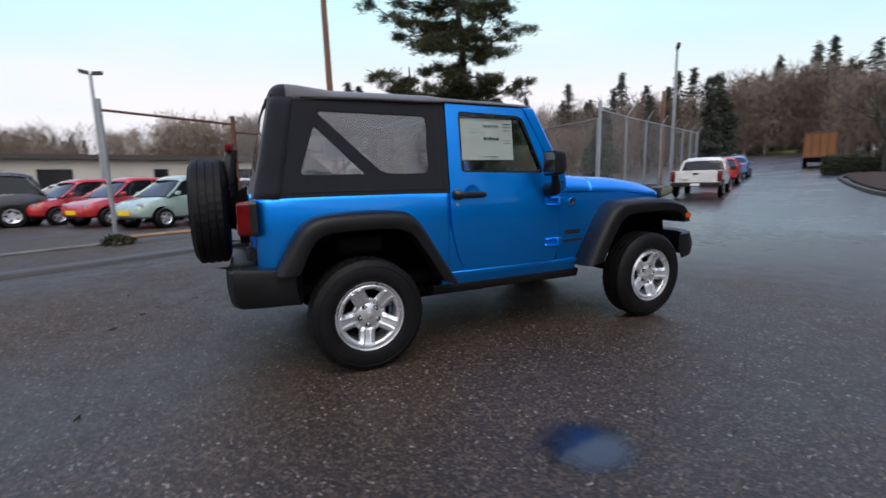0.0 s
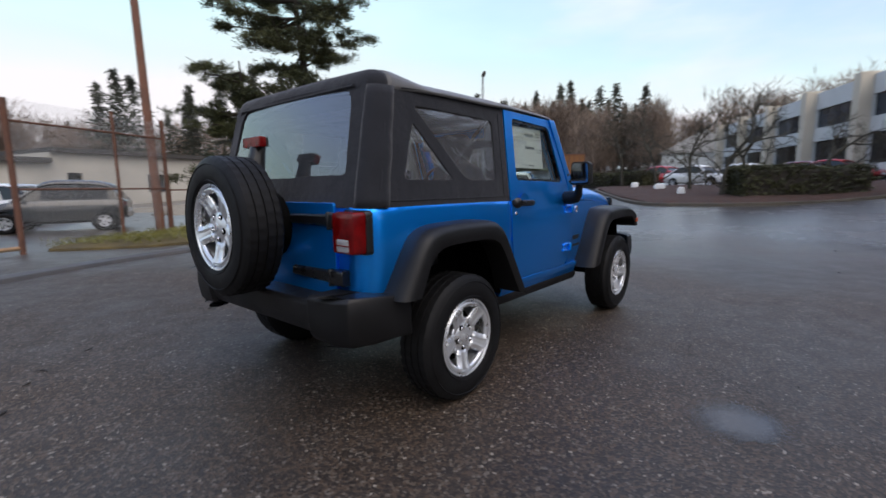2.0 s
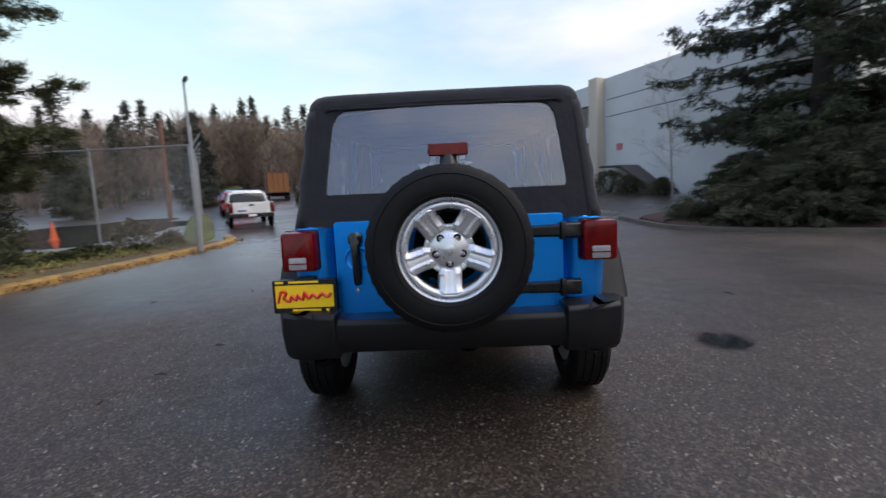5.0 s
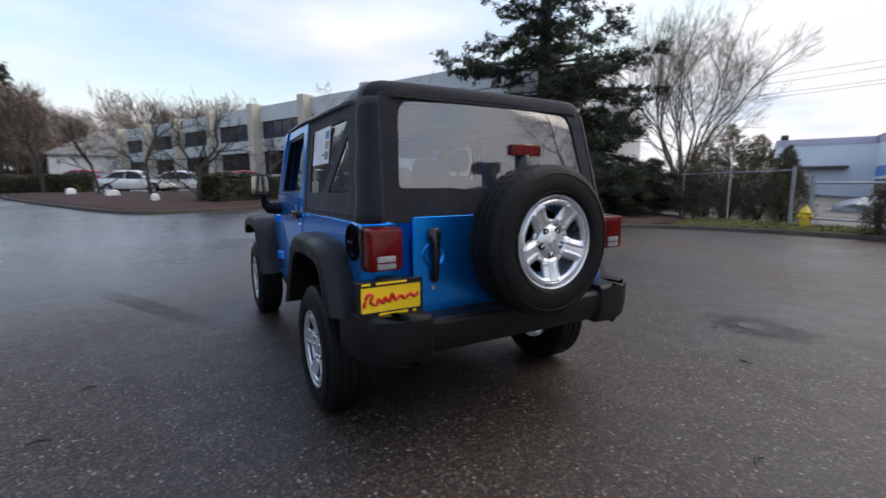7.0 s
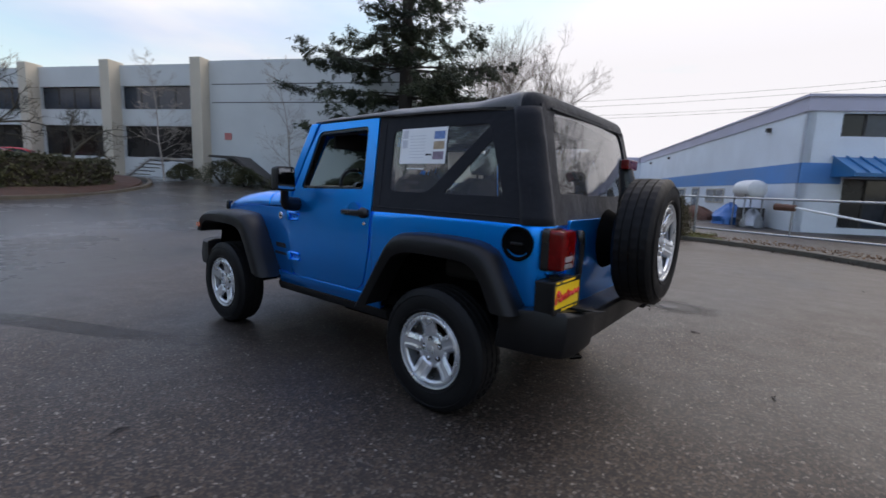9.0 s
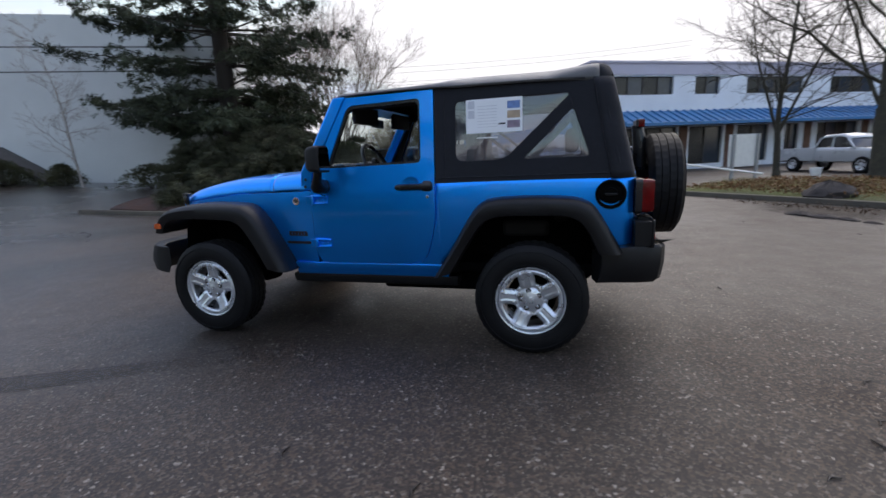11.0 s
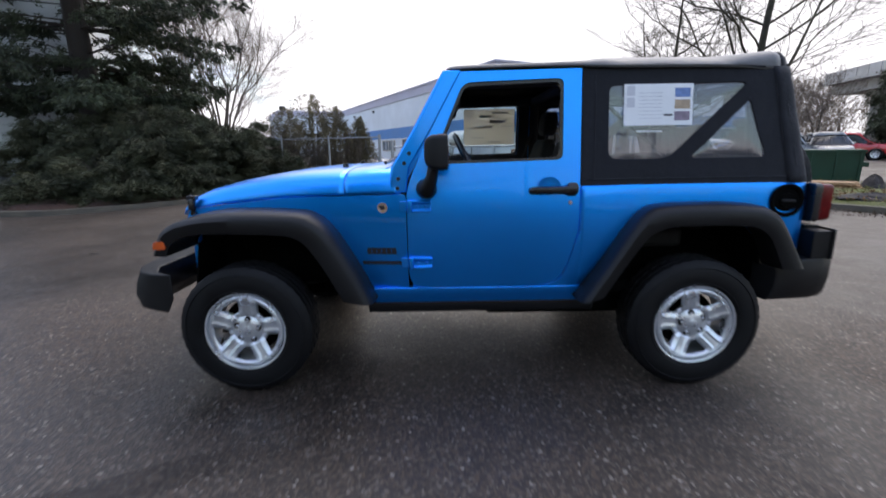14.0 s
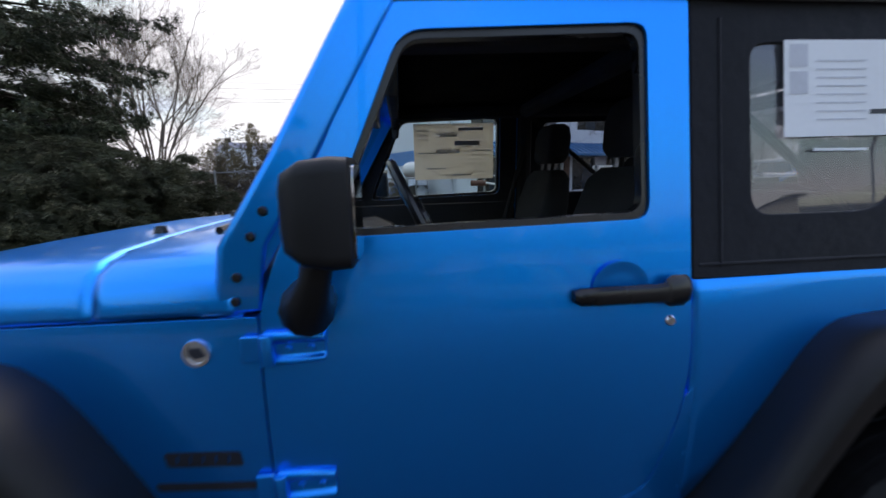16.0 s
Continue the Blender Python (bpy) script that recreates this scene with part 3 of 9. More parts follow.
    mirror = part("mirror", mir, M_PLASTIC, car, "black door mirror")
    bm = bmesh.new()
    plate(bm, [(0.92 * u, 0.92 * v) for u, v in prof], [], lambda u, v, w: (1.3155 - w, s * (0.948 + u * 0.9), 1.298 + v * 0.9), 0.003)
    part("mirror_glass", bm, M_MIRROR, mirror)
    bm = bmesh.new()
    tube(bm, [(1.432, s * 0.775, 1.105), (1.430, s * 0.83, 1.106), (1.422, s * 0.875, 1.112), (1.412, s * 0.90, 1.135), (1.398, s * 0.912, 1.17), (1.388, s * 0.918, 1.22)], [0.050, 0.053, 0.050, 0.036, 0.028, 0.028], 12)
    part("mirror_arm", bm, M_PLASTIC, mirror)
    # wheel arch flares
    for outp, inp, ymax in ((REAR_OUT, REAR_IN, 0.932), (FRONT_OUT, FRONT_IN, 0.932)):
        o, i = resample(smooth_path(outp), 52), resample(smooth_path(inp), 52)
        loops = []
        for k in range(52):
            (ox, oz), (ix, iz) = o[k], i[k]
            yb = side_y(ox, oz) - 0.015
            lp = []
            for f, yy in ((0.10, yb), (0.10, yb + 0.55 * (ymax - yb)), (0.16, ymax - 0.034), (0.27, ymax - 0.012), (0.42, ymax), (0.80, ymax - 0.004), (0.97, ymax - 0.010), (1.0, ymax - 0.025), (1.0, yb)):
                lp.append((ox + (ix - ox) * f, s * yy, oz + (iz - oz) * f))
            loops.append(lp)
        bm = bmesh.new()
        rings(bm, loops, True, True, True)
        fl = part("wheel_arch_flare", bm, M_PLASTIC, car, "black plastic wheel arch flare", bevel=0.0)
        if outp is FRONT_OUT:
            bm = bmesh.new()
            plate(bm, rounded([(2.755, 0.83), (2.765, 0.872), (2.815, 0.872), (2.825, 0.83)], 0.014), [], lambda u, v, w: (u, s * (0.930 + w), v), 0.008)
            part("side_marker", bm, M_AMBER, fl, "amber side marker lamp", bevel=0.003)
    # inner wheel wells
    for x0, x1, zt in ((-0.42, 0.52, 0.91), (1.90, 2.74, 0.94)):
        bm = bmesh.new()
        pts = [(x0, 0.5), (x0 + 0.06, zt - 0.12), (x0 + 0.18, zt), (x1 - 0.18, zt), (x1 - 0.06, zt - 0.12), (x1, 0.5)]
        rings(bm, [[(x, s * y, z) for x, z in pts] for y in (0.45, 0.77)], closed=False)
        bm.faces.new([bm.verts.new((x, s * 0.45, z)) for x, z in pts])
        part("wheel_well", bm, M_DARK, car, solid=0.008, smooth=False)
    # sill and rocker
    bm = bmesh.new()
    rings(bm, [[(x, s * y, z) for y, z in ((0.762, 0.552), (0.762, 0.520), (0.750, 0.500), (0.740, 0.462), (0.725, 0.450), (0.69, 0.47), (0.69, 0.552))] for x in (0.56, 1.74)], True, True, True)
    part("sill", bm, M_PAINT, car, bevel=0.006)
    bm = bmesh.new()
    rings(bm, [[(x, s * y, z) for y, z in ((0.735, 0.462), (0.738, 0.435), (0.720, 0.392), (0.66, 0.382), (0.60, 0.40), (0.60, 0.462))] for x in (0.50, 1.78)], True, True, True)
    part("rocker_guard", bm, M_PLASTIC, car, bevel=0.006)
    # round fender badge and two rows of decal
    bm = bmesh.new()
    fy = side_y(1.67, 1.0)
    lathe(bm, [(0, 0.004), (0.020, 0.004), (0.021, 0.007), (0.028, 0.007), (0.030, 0.0)], 24, "y")
    for v in bm.verts:
        v.co = (v.co.x + 1.668, s * (side_y(v.co.x + 1.668, 1.0) + v.co.y), v.co.z + 1.005)
    bd = part("fender_badge", bm, M_CHROME, car, "round silver badge")
    bm = bmesh.new()
    plate(bm, [(1.652, 0.998), (1.66, 1.016), (1.684, 1.016), (1.682, 1.000), (1.672, 0.994)], [], lambda u, v, w: (u, s * (side_y(u, v) + 0.0045 + w), v), 0.002)
    part("badge_print", bm, M_PRINT_DARK, bd, smooth=False)
    for z0, z1, xa, xb in ((0.750, 0.785, 1.60, 1.765), (0.690, 0.710, 1.575, 1.795)):
        bm = bmesh.new()
        plate(bm, rounded([(xa, z0), (xa + 0.004, z1), (xb, z1), (xb - 0.004, z0)], 0.008),
              [[(xa + 0.028 + 0.027 * k, z0 + 0.009), (xa + 0.028 + 0.027 * k, z1 - 0.009), (xa + 0.032 + 0.027 * k, z1 - 0.009), (xa + 0.032 + 0.027 * k, z0 + 0.009)] for k in range(5)] if z1 - z0 > 0.03 else [],
              lambda u, v, w: (u, s * (side_y(u, v) + 0.0005 + w), v), 0.0015)
        part("decal", bm, M_PRINT_DARK, car, "dark decal", smooth=False)

# ---- hood, cowl, nose ----
HOOD = [(1.585, 0.775, 1.078, 1.225), (1.70, 0.765, 1.078, 1.222), (1.8725, 0.747, 1.072, 1.2076), (1.8765, 0.7463, 1.072, 1.2073), (2.17, 0.715, 1.062, 1.196),
        (2.45, 0.685, 1.040, 1.160), (2.64, 0.662, 1.018, 1.120), (2.74, 0.648, 1.003, 1.080), (2.80, 0.635, 0.985, 1.035), (2.83, 0.60, 0.960, 0.985)]


def hood_ring(x, w, z0, z1):
    prof = [(1.0, 0.0), (1.0, 0.10), (0.985, 0.42), (0.955, 0.66), (0.90, 0.82), (0.80, 0.91), (0.55, 0.965), (0.30, 0.99), (0, 1.0)]
    right = [(x, w * a, z0 + b * (z1 - z0)) for a, b in prof]
    return right + [(x, -y, z) for _, y, z in right[-2::-1]]


for nm, rows in (("cowl", HOOD[:3]), ("hood", HOOD[3:])):
    bm = bmesh.new()
    dense = resample(smooth_path(rows, 5), 5 * len(rows))
    rings(bm, [hood_ring(*r) for r in dense], closed=False)
    hood = part(nm, bm, M_PAINT, car, solid=0.02)
for s in (1, -1):
    bm = bmesh.new()
    tube(bm, [(2.735, s * 0.655, 1.075), (2.742, s * 0.668, 1.045), (2.742, s * 0.672, 1.0), (2.738, s * 0.662, 0.975)], [0.017, 0.022, 0.020, 0.024], 10)
    box(bm, 2.715, 2.765, s * 0.64, s * 0.68, 1.05, 1.075)
    part("hood_latch", bm, M_BLACKGLOSS, hood, "black rubber hood latch", bevel=0.004)
    bm = bmesh.new()
    tube(bm, [(1.95, s * 0.30, 1.195), (1.95, s * 0.30, 1.222)], [0.022, 0.015], 10)
    part("washer_nozzle", bm, M_BLACKGLOSS, hood)
bm = bmesh.new()
tube(bm, [(1.66, 0.62, 1.235), (1.64, 0.30, 1.245), (1.63, -0.02, 1.250)], 0.010, 6)
tube(bm, [(1.66, 0.02, 1.235), (1.64, -0.30, 1.245), (1.63, -0.6, 1.250)], 0.010, 6)
part("wiper", bm, M_BLACKGLOSS, car)
# nose: upright grille with slots and round lamps, bumper
bm = bmesh.new()
slots = [rounded([(y - 0.028, 0.70), (y - 0.028, 0.93), (y + 0.028, 0.93), (y + 0.028, 0.70)], 0.02) for y in (-0.27, -0.18, -0.09, 0.0, 0.09, 0.18, 0.27)]
lamps = [[(s * 0.45 + 0.095 * math.cos(a), 0.83 + 0.095 * math.sin(a)) for a in (2 * math.pi * k / 20 for k in range(20))] for s in (1, -1)]
plate(bm, rounded([(-0.62, 0.62), (-0.60, 0.97), (0.60, 0.97), (0.62, 0.62)], 0.04), slots + lamps, lambda u, v, w: (2.815 - w - 0.05 * abs(u) ** 2, u, v), 0.05)
grille = part("grille", bm, M_PAINT, car, bevel=0.006)
bm = bmesh.new()
box(bm, 2.70, 2.75, -0.60, 0.60, 0.60, 0.96)
part("radiator", bm, M_DARK, car)
for s in (1, -1):
    bm = bmesh.new()
    lathe(bm, [(0.0, 0.03), (0.05, 0.024), (0.092, 0.0), (0.094, -0.03)], 24, "x", (2.79, s * 0.45, 0.83))
    part("headlamp", bm, M_CLEARLENS, grille, "round clear headlamp")
    bm = bmesh.new()
    tube(bm, [(2.70, s * 0.40, 0.56), (2.98, s * 0.40, 0.60)], 0.045, 8)
    part("bumper_bracket", bm, M_DARK, car)
    # towing hook seen in front of the tyre
    bm = bmesh.new()
    tube(bm, [(2.73, s * 0.66, 0.86), (2.76, s * 0.66, 0.83), (2.74, s * 0.66, 0.80), (2.70, s * 0.66, 0.80)], 0.012, 8)
    part("wire_loop", bm, M_DARK, car)
bm = bmesh.new()
half = [(0.0, 3.085, 0.66), (0.45, 3.085, 0.66), (0.72, 3.075, 0.652), (0.805, 3.03, 0.642), (0.845, 2.94, 0.636)]
loops = []
for y, xf, zt in [(-a, b, c) for a, b, c in half[::-1]] + half[1:]:
    k = 0.13 if abs(y) < 0.7 else 0.10
    loops.append([(xf, y, zt - 0.03), (xf + 0.012, y, zt - 0.09), (xf - 0.01, y, zt - 0.165), (xf - k * 0.9, y, zt - 0.18), (xf - k * 1.3, y, zt - 0.10), (xf - k * 1.3, y, zt + 0.035), (xf - 0.03, y, zt + 0.04)])
rings(bm, loops, True, True, True)
part("front_bumper", bm, M_PLASTIC, car, "black plastic front bumper", bevel=0.006)

# ---- windscreen frame ----
def ws(u, v, w):
    """Across, and along the slope, of the windscreen."""
    return (1.625 - 0.335 * v - 0.86 * w * 0, u * (1.0 - 0.055 * v), 1.115 + 0.585 * v - w * 0) if w == 0 else (1.625 - 0.335 * v - 0.055, u * (1.0 - 0.055 * v), 1.115 + 0.585 * v - 0.032)


bm = bmesh.new()
plate(bm, rounded([(-0.765, -0.05), (-0.755, 1.0), (0.755, 1.0), (0.765, -0.05)], [0.02, 0.07, 0.07, 0.02]),
      [rounded([(-0.655, 0.16), (-0.645, 0.90), (0.645, 0.90), (0.655, 0.16)], 0.06)], ws, 0.055)
wsf = part("windscreen_frame", bm, M_PAINT, car, bevel=0.012)
bm = bmesh.new()
plate(bm, rounded([(-0.668, 0.145), (-0.658, 0.915), (0.658, 0.915), (0.668, 0.145)], 0.06), [], lambda u, v, w: Vector(ws(u, v, 0)) + Vector((-0.02 - w, 0, -0.01)), 0.004)
g = part("windscreen", bm, M_GLASS, wsf)
g.visible_shadow = False
for s in (1, -1):
    # outer post, with its row of bolts
    bm = bmesh.new()
    rings(bm, [[(x + dx, s * (y + dy), z) for dx, dy in ((0.012, -0.05), (0.012, -0.008), (0.0, 0.002), (-0.085, 0.002), (-0.085, -0.05))]
               for x, y, z in ((1.622, 0.768, 1.082), (1.605, 0.764, 1.215), (1.49, 0.752, 1.40), (1.345, 0.730, 1.66), (1.325, 0.725, 1.695))], True, True, True)
    post = part("windscreen_post", bm, M_PAINT, wsf, bevel=0.006)
    for k, (x, z) in enumerate(((1.585, 1.105), (1.578, 1.155), (1.545, 1.235), (1.518, 1.285))):
        bm = bmesh.new()
        lathe(bm, [(0, 0.007), (0.008, 0.006), (0.0105, 0.0)], 10, "y")
        for v in bm.verts:
            v.co = (v.co.x + x, s * (v.co.y + (0.770, 0.770, 0.766, 0.763)[k]), v.co.z + z)
        part("bolt", bm, M_BLACKGLOSS, post)

# ---- soft top ----
top = empty("soft_top", label="black fabric soft top with clear vinyl windows")
top.parent = car
Q1 = rounded([(0.475, 1.238), (0.478, 1.607), (-0.232, 1.613), (0.165, 1.238)], [0.05, 0.04, 0.035, 0.06])
Q2 = rounded([(0.045, 1.238), (-0.242, 1.522), (-0.252, 1.515), (-0.345, 1.238)], [0.02, 0.03, 0.03, 0.03])
for s in (1, -1):
    bm = bmesh.new()
    plate(bm, [(0.615, BELT - 0.004), (0.615, 1.70), (0.3, 1.700), (-0.1, 1.694), (-0.400, 1.685), (-0.42, 1.62), (-0.47, 1.40), (-0.535, BELT - 0.004)], [Q1, Q2],
          lambda u, v, w: (u, s * (side_y(u, v) - 0.002 - w), v), 0.012)
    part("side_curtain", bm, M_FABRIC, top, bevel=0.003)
    for q in (Q1, Q2):
        cx, cz = sum(p[0] for p in q) / len(q), sum(p[1] for p in q) / len(q)
        bm = bmesh.new()
        loops = []
        for f in (1.03, 0.92, 0.76, 0.58, 0.40, 0.22, 0.05):
            belly = 0.006 * (1 - (f / 1.03) ** 2)
            loops.append([(cx + f * (u - cx), s * (side_y(cx + f * (u - cx), cz + f * (v - cz)) - 0.0095 + belly), cz + f * (v - cz)) for u, v in q])
        rings(bm, loops, True, False, True)
        g = part("side_window", bm, M_VINYL, top, "clear vinyl side window")
        g.visible_shadow = False
    # seams: stitched bands beside the windows and along the lower edge
    bm = bmesh.new()
    for a, b in (((0.60, 1.135), (-0.53, 1.135)), ((0.55, 1.66), (0.55, 1.13))):
        tube(bm, [(x, s * (side_y(x, z) - 0.001), z) for x, z in (a, ((a[0] + b[0]) / 2, (a[1] + b[1]) / 2), b)], 0.0035, 6)
    part("seam", bm, M_FABRIC, top)

# rear corner, roof edge and roof, in one skin from the side round to the back
REAR_WIN = rounded([(-0.600, 1.262), (-0.555, 1.690), (0.555, 1.690), (0.600, 1.262)], [0.025, 0.10, 0.10, 0.025])


def rear_place(u, v, w):
    """Back curtain: leans forward and bows out a little."""
    return (-0.612 + 0.250 * max(0.0, v - BELT) ** 1.05 - 0.035 * (1 - (u / 0.75) ** 2) * (0.5 + 0.5 * (v - BELT)) + w, u, v)


bm = bmesh.new()
dense_outer = [(y, BELT - 0.004) for y in np.linspace(-0.705, 0.705, 15)] + [(0.69 - 0.04 * k, BELT + 0.6 * (k + 0.0) + 0.0) for k in (0.5, 1.0)] + [(y, BELT + 0.605) for y in np.linspace(0.60, -0.60, 13)] + [(-0.65, BELT + 0.6), (-0.67, BELT + 0.3)]
plate(bm, dense_outer, [REAR_WIN], rear_place, 0.012)
part("back_curtain", bm, M_FABRIC, top, bevel=0.002)
bm = bmesh.new()
ys, zs = np.linspace(-0.605, 0.605, 17), np.linspace(1.255, 1.697, 7)
rings(bm, [[rear_place(y * (1 - 0.09 * (z - 1.255)), z, 0.009) for y in ys] for z in zs], closed=False)
g = part("back_window", bm, M_VINYLBACK, top, "clear vinyl rear window")
g.visible_shadow = False
for s in (1, -1):
    # rounded corner between the side and the back, folded cloth
    loops = []
    for z in np.linspace(BELT - 0.004, 1.69, 14):
        k = (z - BELT) / 0.59
        p0 = Vector((np.interp(z, (BELT, 1.40, 1.62, 1.685), (-0.470, -0.412, -0.372, -0.355)), side_y(0, z) + 0.005 + 0.003 * math.sin(z * 29), z))
        p2 = Vector(rear_place(0.69 - 0.045 * k, z, 0.0))
        p1 = Vector((p2.x + 0.004, p0.y - 0.002, z))
        ripple = 0.006 * math.sin(z * 41) * math.sin(z * 17 + 1)
        loops.append([tuple(Vector(((1 - t) ** 2 * p0 + 2 * t * (1 - t) * p1 + t * t * p2)) * 1 + Vector((ripple * t * (1 - t) * 3, ripple * t * (1 - t) * 4, 0))) for t in np.linspace(0, 1, 9)])
    bm = bmesh.new()
    rings(bm, [[(x, s * y, z) for x, y, z in lp] for lp in loops], closed=False)
    part("corner_curtain", bm, M_FABRIC, top, solid=0.012)
# roof
ROOF = [(1.315, 1.698, 1.715, 0.70), (1.28, 1.70, 1.728, 0.715), (1.10, 1.704, 1.733, 0.722), (0.85, 1.706, 1.737, 0.726), (0.64, 1.706, 1.745, 0.727), (0.56, 1.704, 1.760, 0.726), (0.48, 1.702, 1.775, 0.726), (0.38, 1.701, 1.781, 0.726),
        (0.20, 1.70, 1.781, 0.725), (0.0, 1.697, 1.779, 0.724), (-0.18, 1.692, 1.779, 0.722), (-0.31, 1.684, 1.781, 0.716), (-0.375, 1.674, 1.782, 0.712), (-0.420, 1.668, 1.779, 0.700), (-0.448, 1.664, 1.769, 0.678), (-0.468, 1.662, 1.748, 0.650), (-0.482, 1.662, 1.715, 0.615), (-0.486, 1.662, 1.690, 0.590)]
bm = bmesh.new()
loops = []
for x, z0, z1, w in resample(smooth_path(ROOF, 4), 60):
    flat = [(1.002, -0.10), (1.006, 0.10), (0.999, 0.40), (0.976, 0.66), (0.935, 0.84), (0.85, 0.935), (0.65, 0.972), (0.4, 0.99), (0.0, 1.0)]
    bowed = [(1.002, -0.10), (1.004, 0.06), (0.990, 0.20), (0.950, 0.40), (0.890, 0.62), (0.80, 0.80), (0.65, 0.91), (0.4, 0.975), (0.0, 1.0)]
    corner = [(0.996, -0.10), (1.000, 0.15), (0.994, 0.42), (0.975, 0.66), (0.935, 0.86), (0.87, 0.955), (0.70, 0.985), (0.4, 0.995), (0.0, 1.0)]
    k = min(1.0, max(0.0, (0.66 - x) / 0.25))
    prof = [(a + k * (c - a), b + k * (d - b)) for (a, b), (c, d) in zip(flat, bowed)]
    q = min(1.0, max(0.0, (-0.10 - x) / 0.24))
    prof = [(a + q * (c - a), b + q * (d - b)) for (a, b), (c, d) in zip(prof, corner)]
    rp = 0.002 * math.sin(x * 23)
    right = [(x, w * a, z0 + b * (z1 - z0) + rp * b * (1 - a)) for a, b in prof]
    loops.append(right + [(x, -y, z) for _, y, z in right[-2::-1]])
cut = next(i for i, lp in enumerate(loops) if lp[0][0] < -0.385)
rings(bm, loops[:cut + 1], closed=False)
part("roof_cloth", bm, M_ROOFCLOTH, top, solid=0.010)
# The rear edge keeps the dark base, without the painted sky light.
bm = bmesh.new()
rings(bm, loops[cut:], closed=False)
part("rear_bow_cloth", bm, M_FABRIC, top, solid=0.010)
# Added near-black sheet keeps the ceiling as dark as its shade.
bm = bmesh.new()
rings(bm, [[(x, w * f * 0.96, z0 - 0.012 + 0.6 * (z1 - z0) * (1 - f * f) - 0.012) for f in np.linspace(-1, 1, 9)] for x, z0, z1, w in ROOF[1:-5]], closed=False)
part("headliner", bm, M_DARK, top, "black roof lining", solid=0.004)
bm = bmesh.new()
for s in (1, -1):
    tube(bm, [(x, s * w * 0.995, z0 + 0.004) for x, z0, z1, w in ROOF[1:-6]], 0.006, 6)
tube(bm, [(-0.490, y, 1.692) for y in np.linspace(-0.57, 0.57, 9)], 0.006, 6)
part("seam", bm, M_FABRIC, top)

# ---- back ----
bm = bmesh.new()
plate(bm, rounded([(-0.562, 0.655), (-0.562, 1.128), (0.558, 1.128), (0.558, 0.655)], 0.02), [], lambda u, v, w: (-0.622 + w - 0.018 * (1 - (u / 0.8) ** 2), u, v), 0.04)
gate = part("tailgate", bm, M_PAINT, car, bevel=0.008)
bm = bmesh.new()
box(bm, -0.60, -0.50, -0.56, 0.555, 1.11, 1.145)
part("gate_top_rail", bm, M_PAINT, gate, bevel=0.012)
bm = bmesh.new()
box(bm, -0.60, -0.40, -0.74, 0.74, 0.52, 0.67)
part("rear_crossmember", bm, M_DARK, car)
for z0, z1 in ((1.005, 1.082), (0.728, 0.806)):
    bm = bmesh.new()
    rings(bm, [[(-0.63 - d, y, z0 + a), (-0.63 - d - 0.012, y, z0 + a + 0.008), (-0.63 - d - 0.012, y, z1 - a - 0.008), (-0.63 - d, y, z1 - a), (-0.61, y, z1 - a), (-0.61, y, z0 + a)]
               for y, d, a in ((-0.645, 0.020, 0.0), (-0.56, 0.026, 0.0), (-0.54, 0.014, 0.008), (-0.30, 0.012, 0.012), (-0.20, 0.01, 0.014))], True, True, True)
    tube(bm, [(-0.655, -0.555, z0 - 0.004), (-0.655, -0.555, z1 + 0.004)], 0.016, 10)
    part("gate_hinge", bm, M_BLACKGLOSS, gate, "black tailgate hinge", bevel=0.004)
bm = bmesh.new()
lathe(bm, [(0.062, 0.004), (0.058, 0.006), (0.05, 0.002), (0.0, 0.0)], 28, "x")
for v in bm.verts:
    v.co = (-0.630 - v.co.x, v.co.y + 0.45, v.co.z + 0.945)
part("handle_recess", bm, M_PAINT, gate)
bm = bmesh.new()
rings(bm, [[(-0.64 - d - 0.018 * math.sin(a), 0.452 + w * math.cos(a), z) for a in (k * math.pi / 4 for k in range(8))]
           for z, d, w in ((0.815, 0.004, 0.014), (0.835, 0.012, 0.019), (0.93, 0.02, 0.020), (1.01, 0.02, 0.022), (1.03, 0.016, 0.032), (1.06, 0.012, 0.033), (1.075, 0.004, 0.022))], True, True, True)
part("gate_handle", bm, M_BLACKGLOSS, gate, "black tailgate handle")
bm = bmesh.new()
lathe(bm, [(0, 0.006), (0.010, 0.005), (0.012, 0)], 12, "x", (0, 0, 0))
for v in bm.verts:
    v.co = (-0.633 - v.co.x, v.co.y + 0.455, v.co.z + 0.785)
part("lock", bm, M_CHROME, gate)
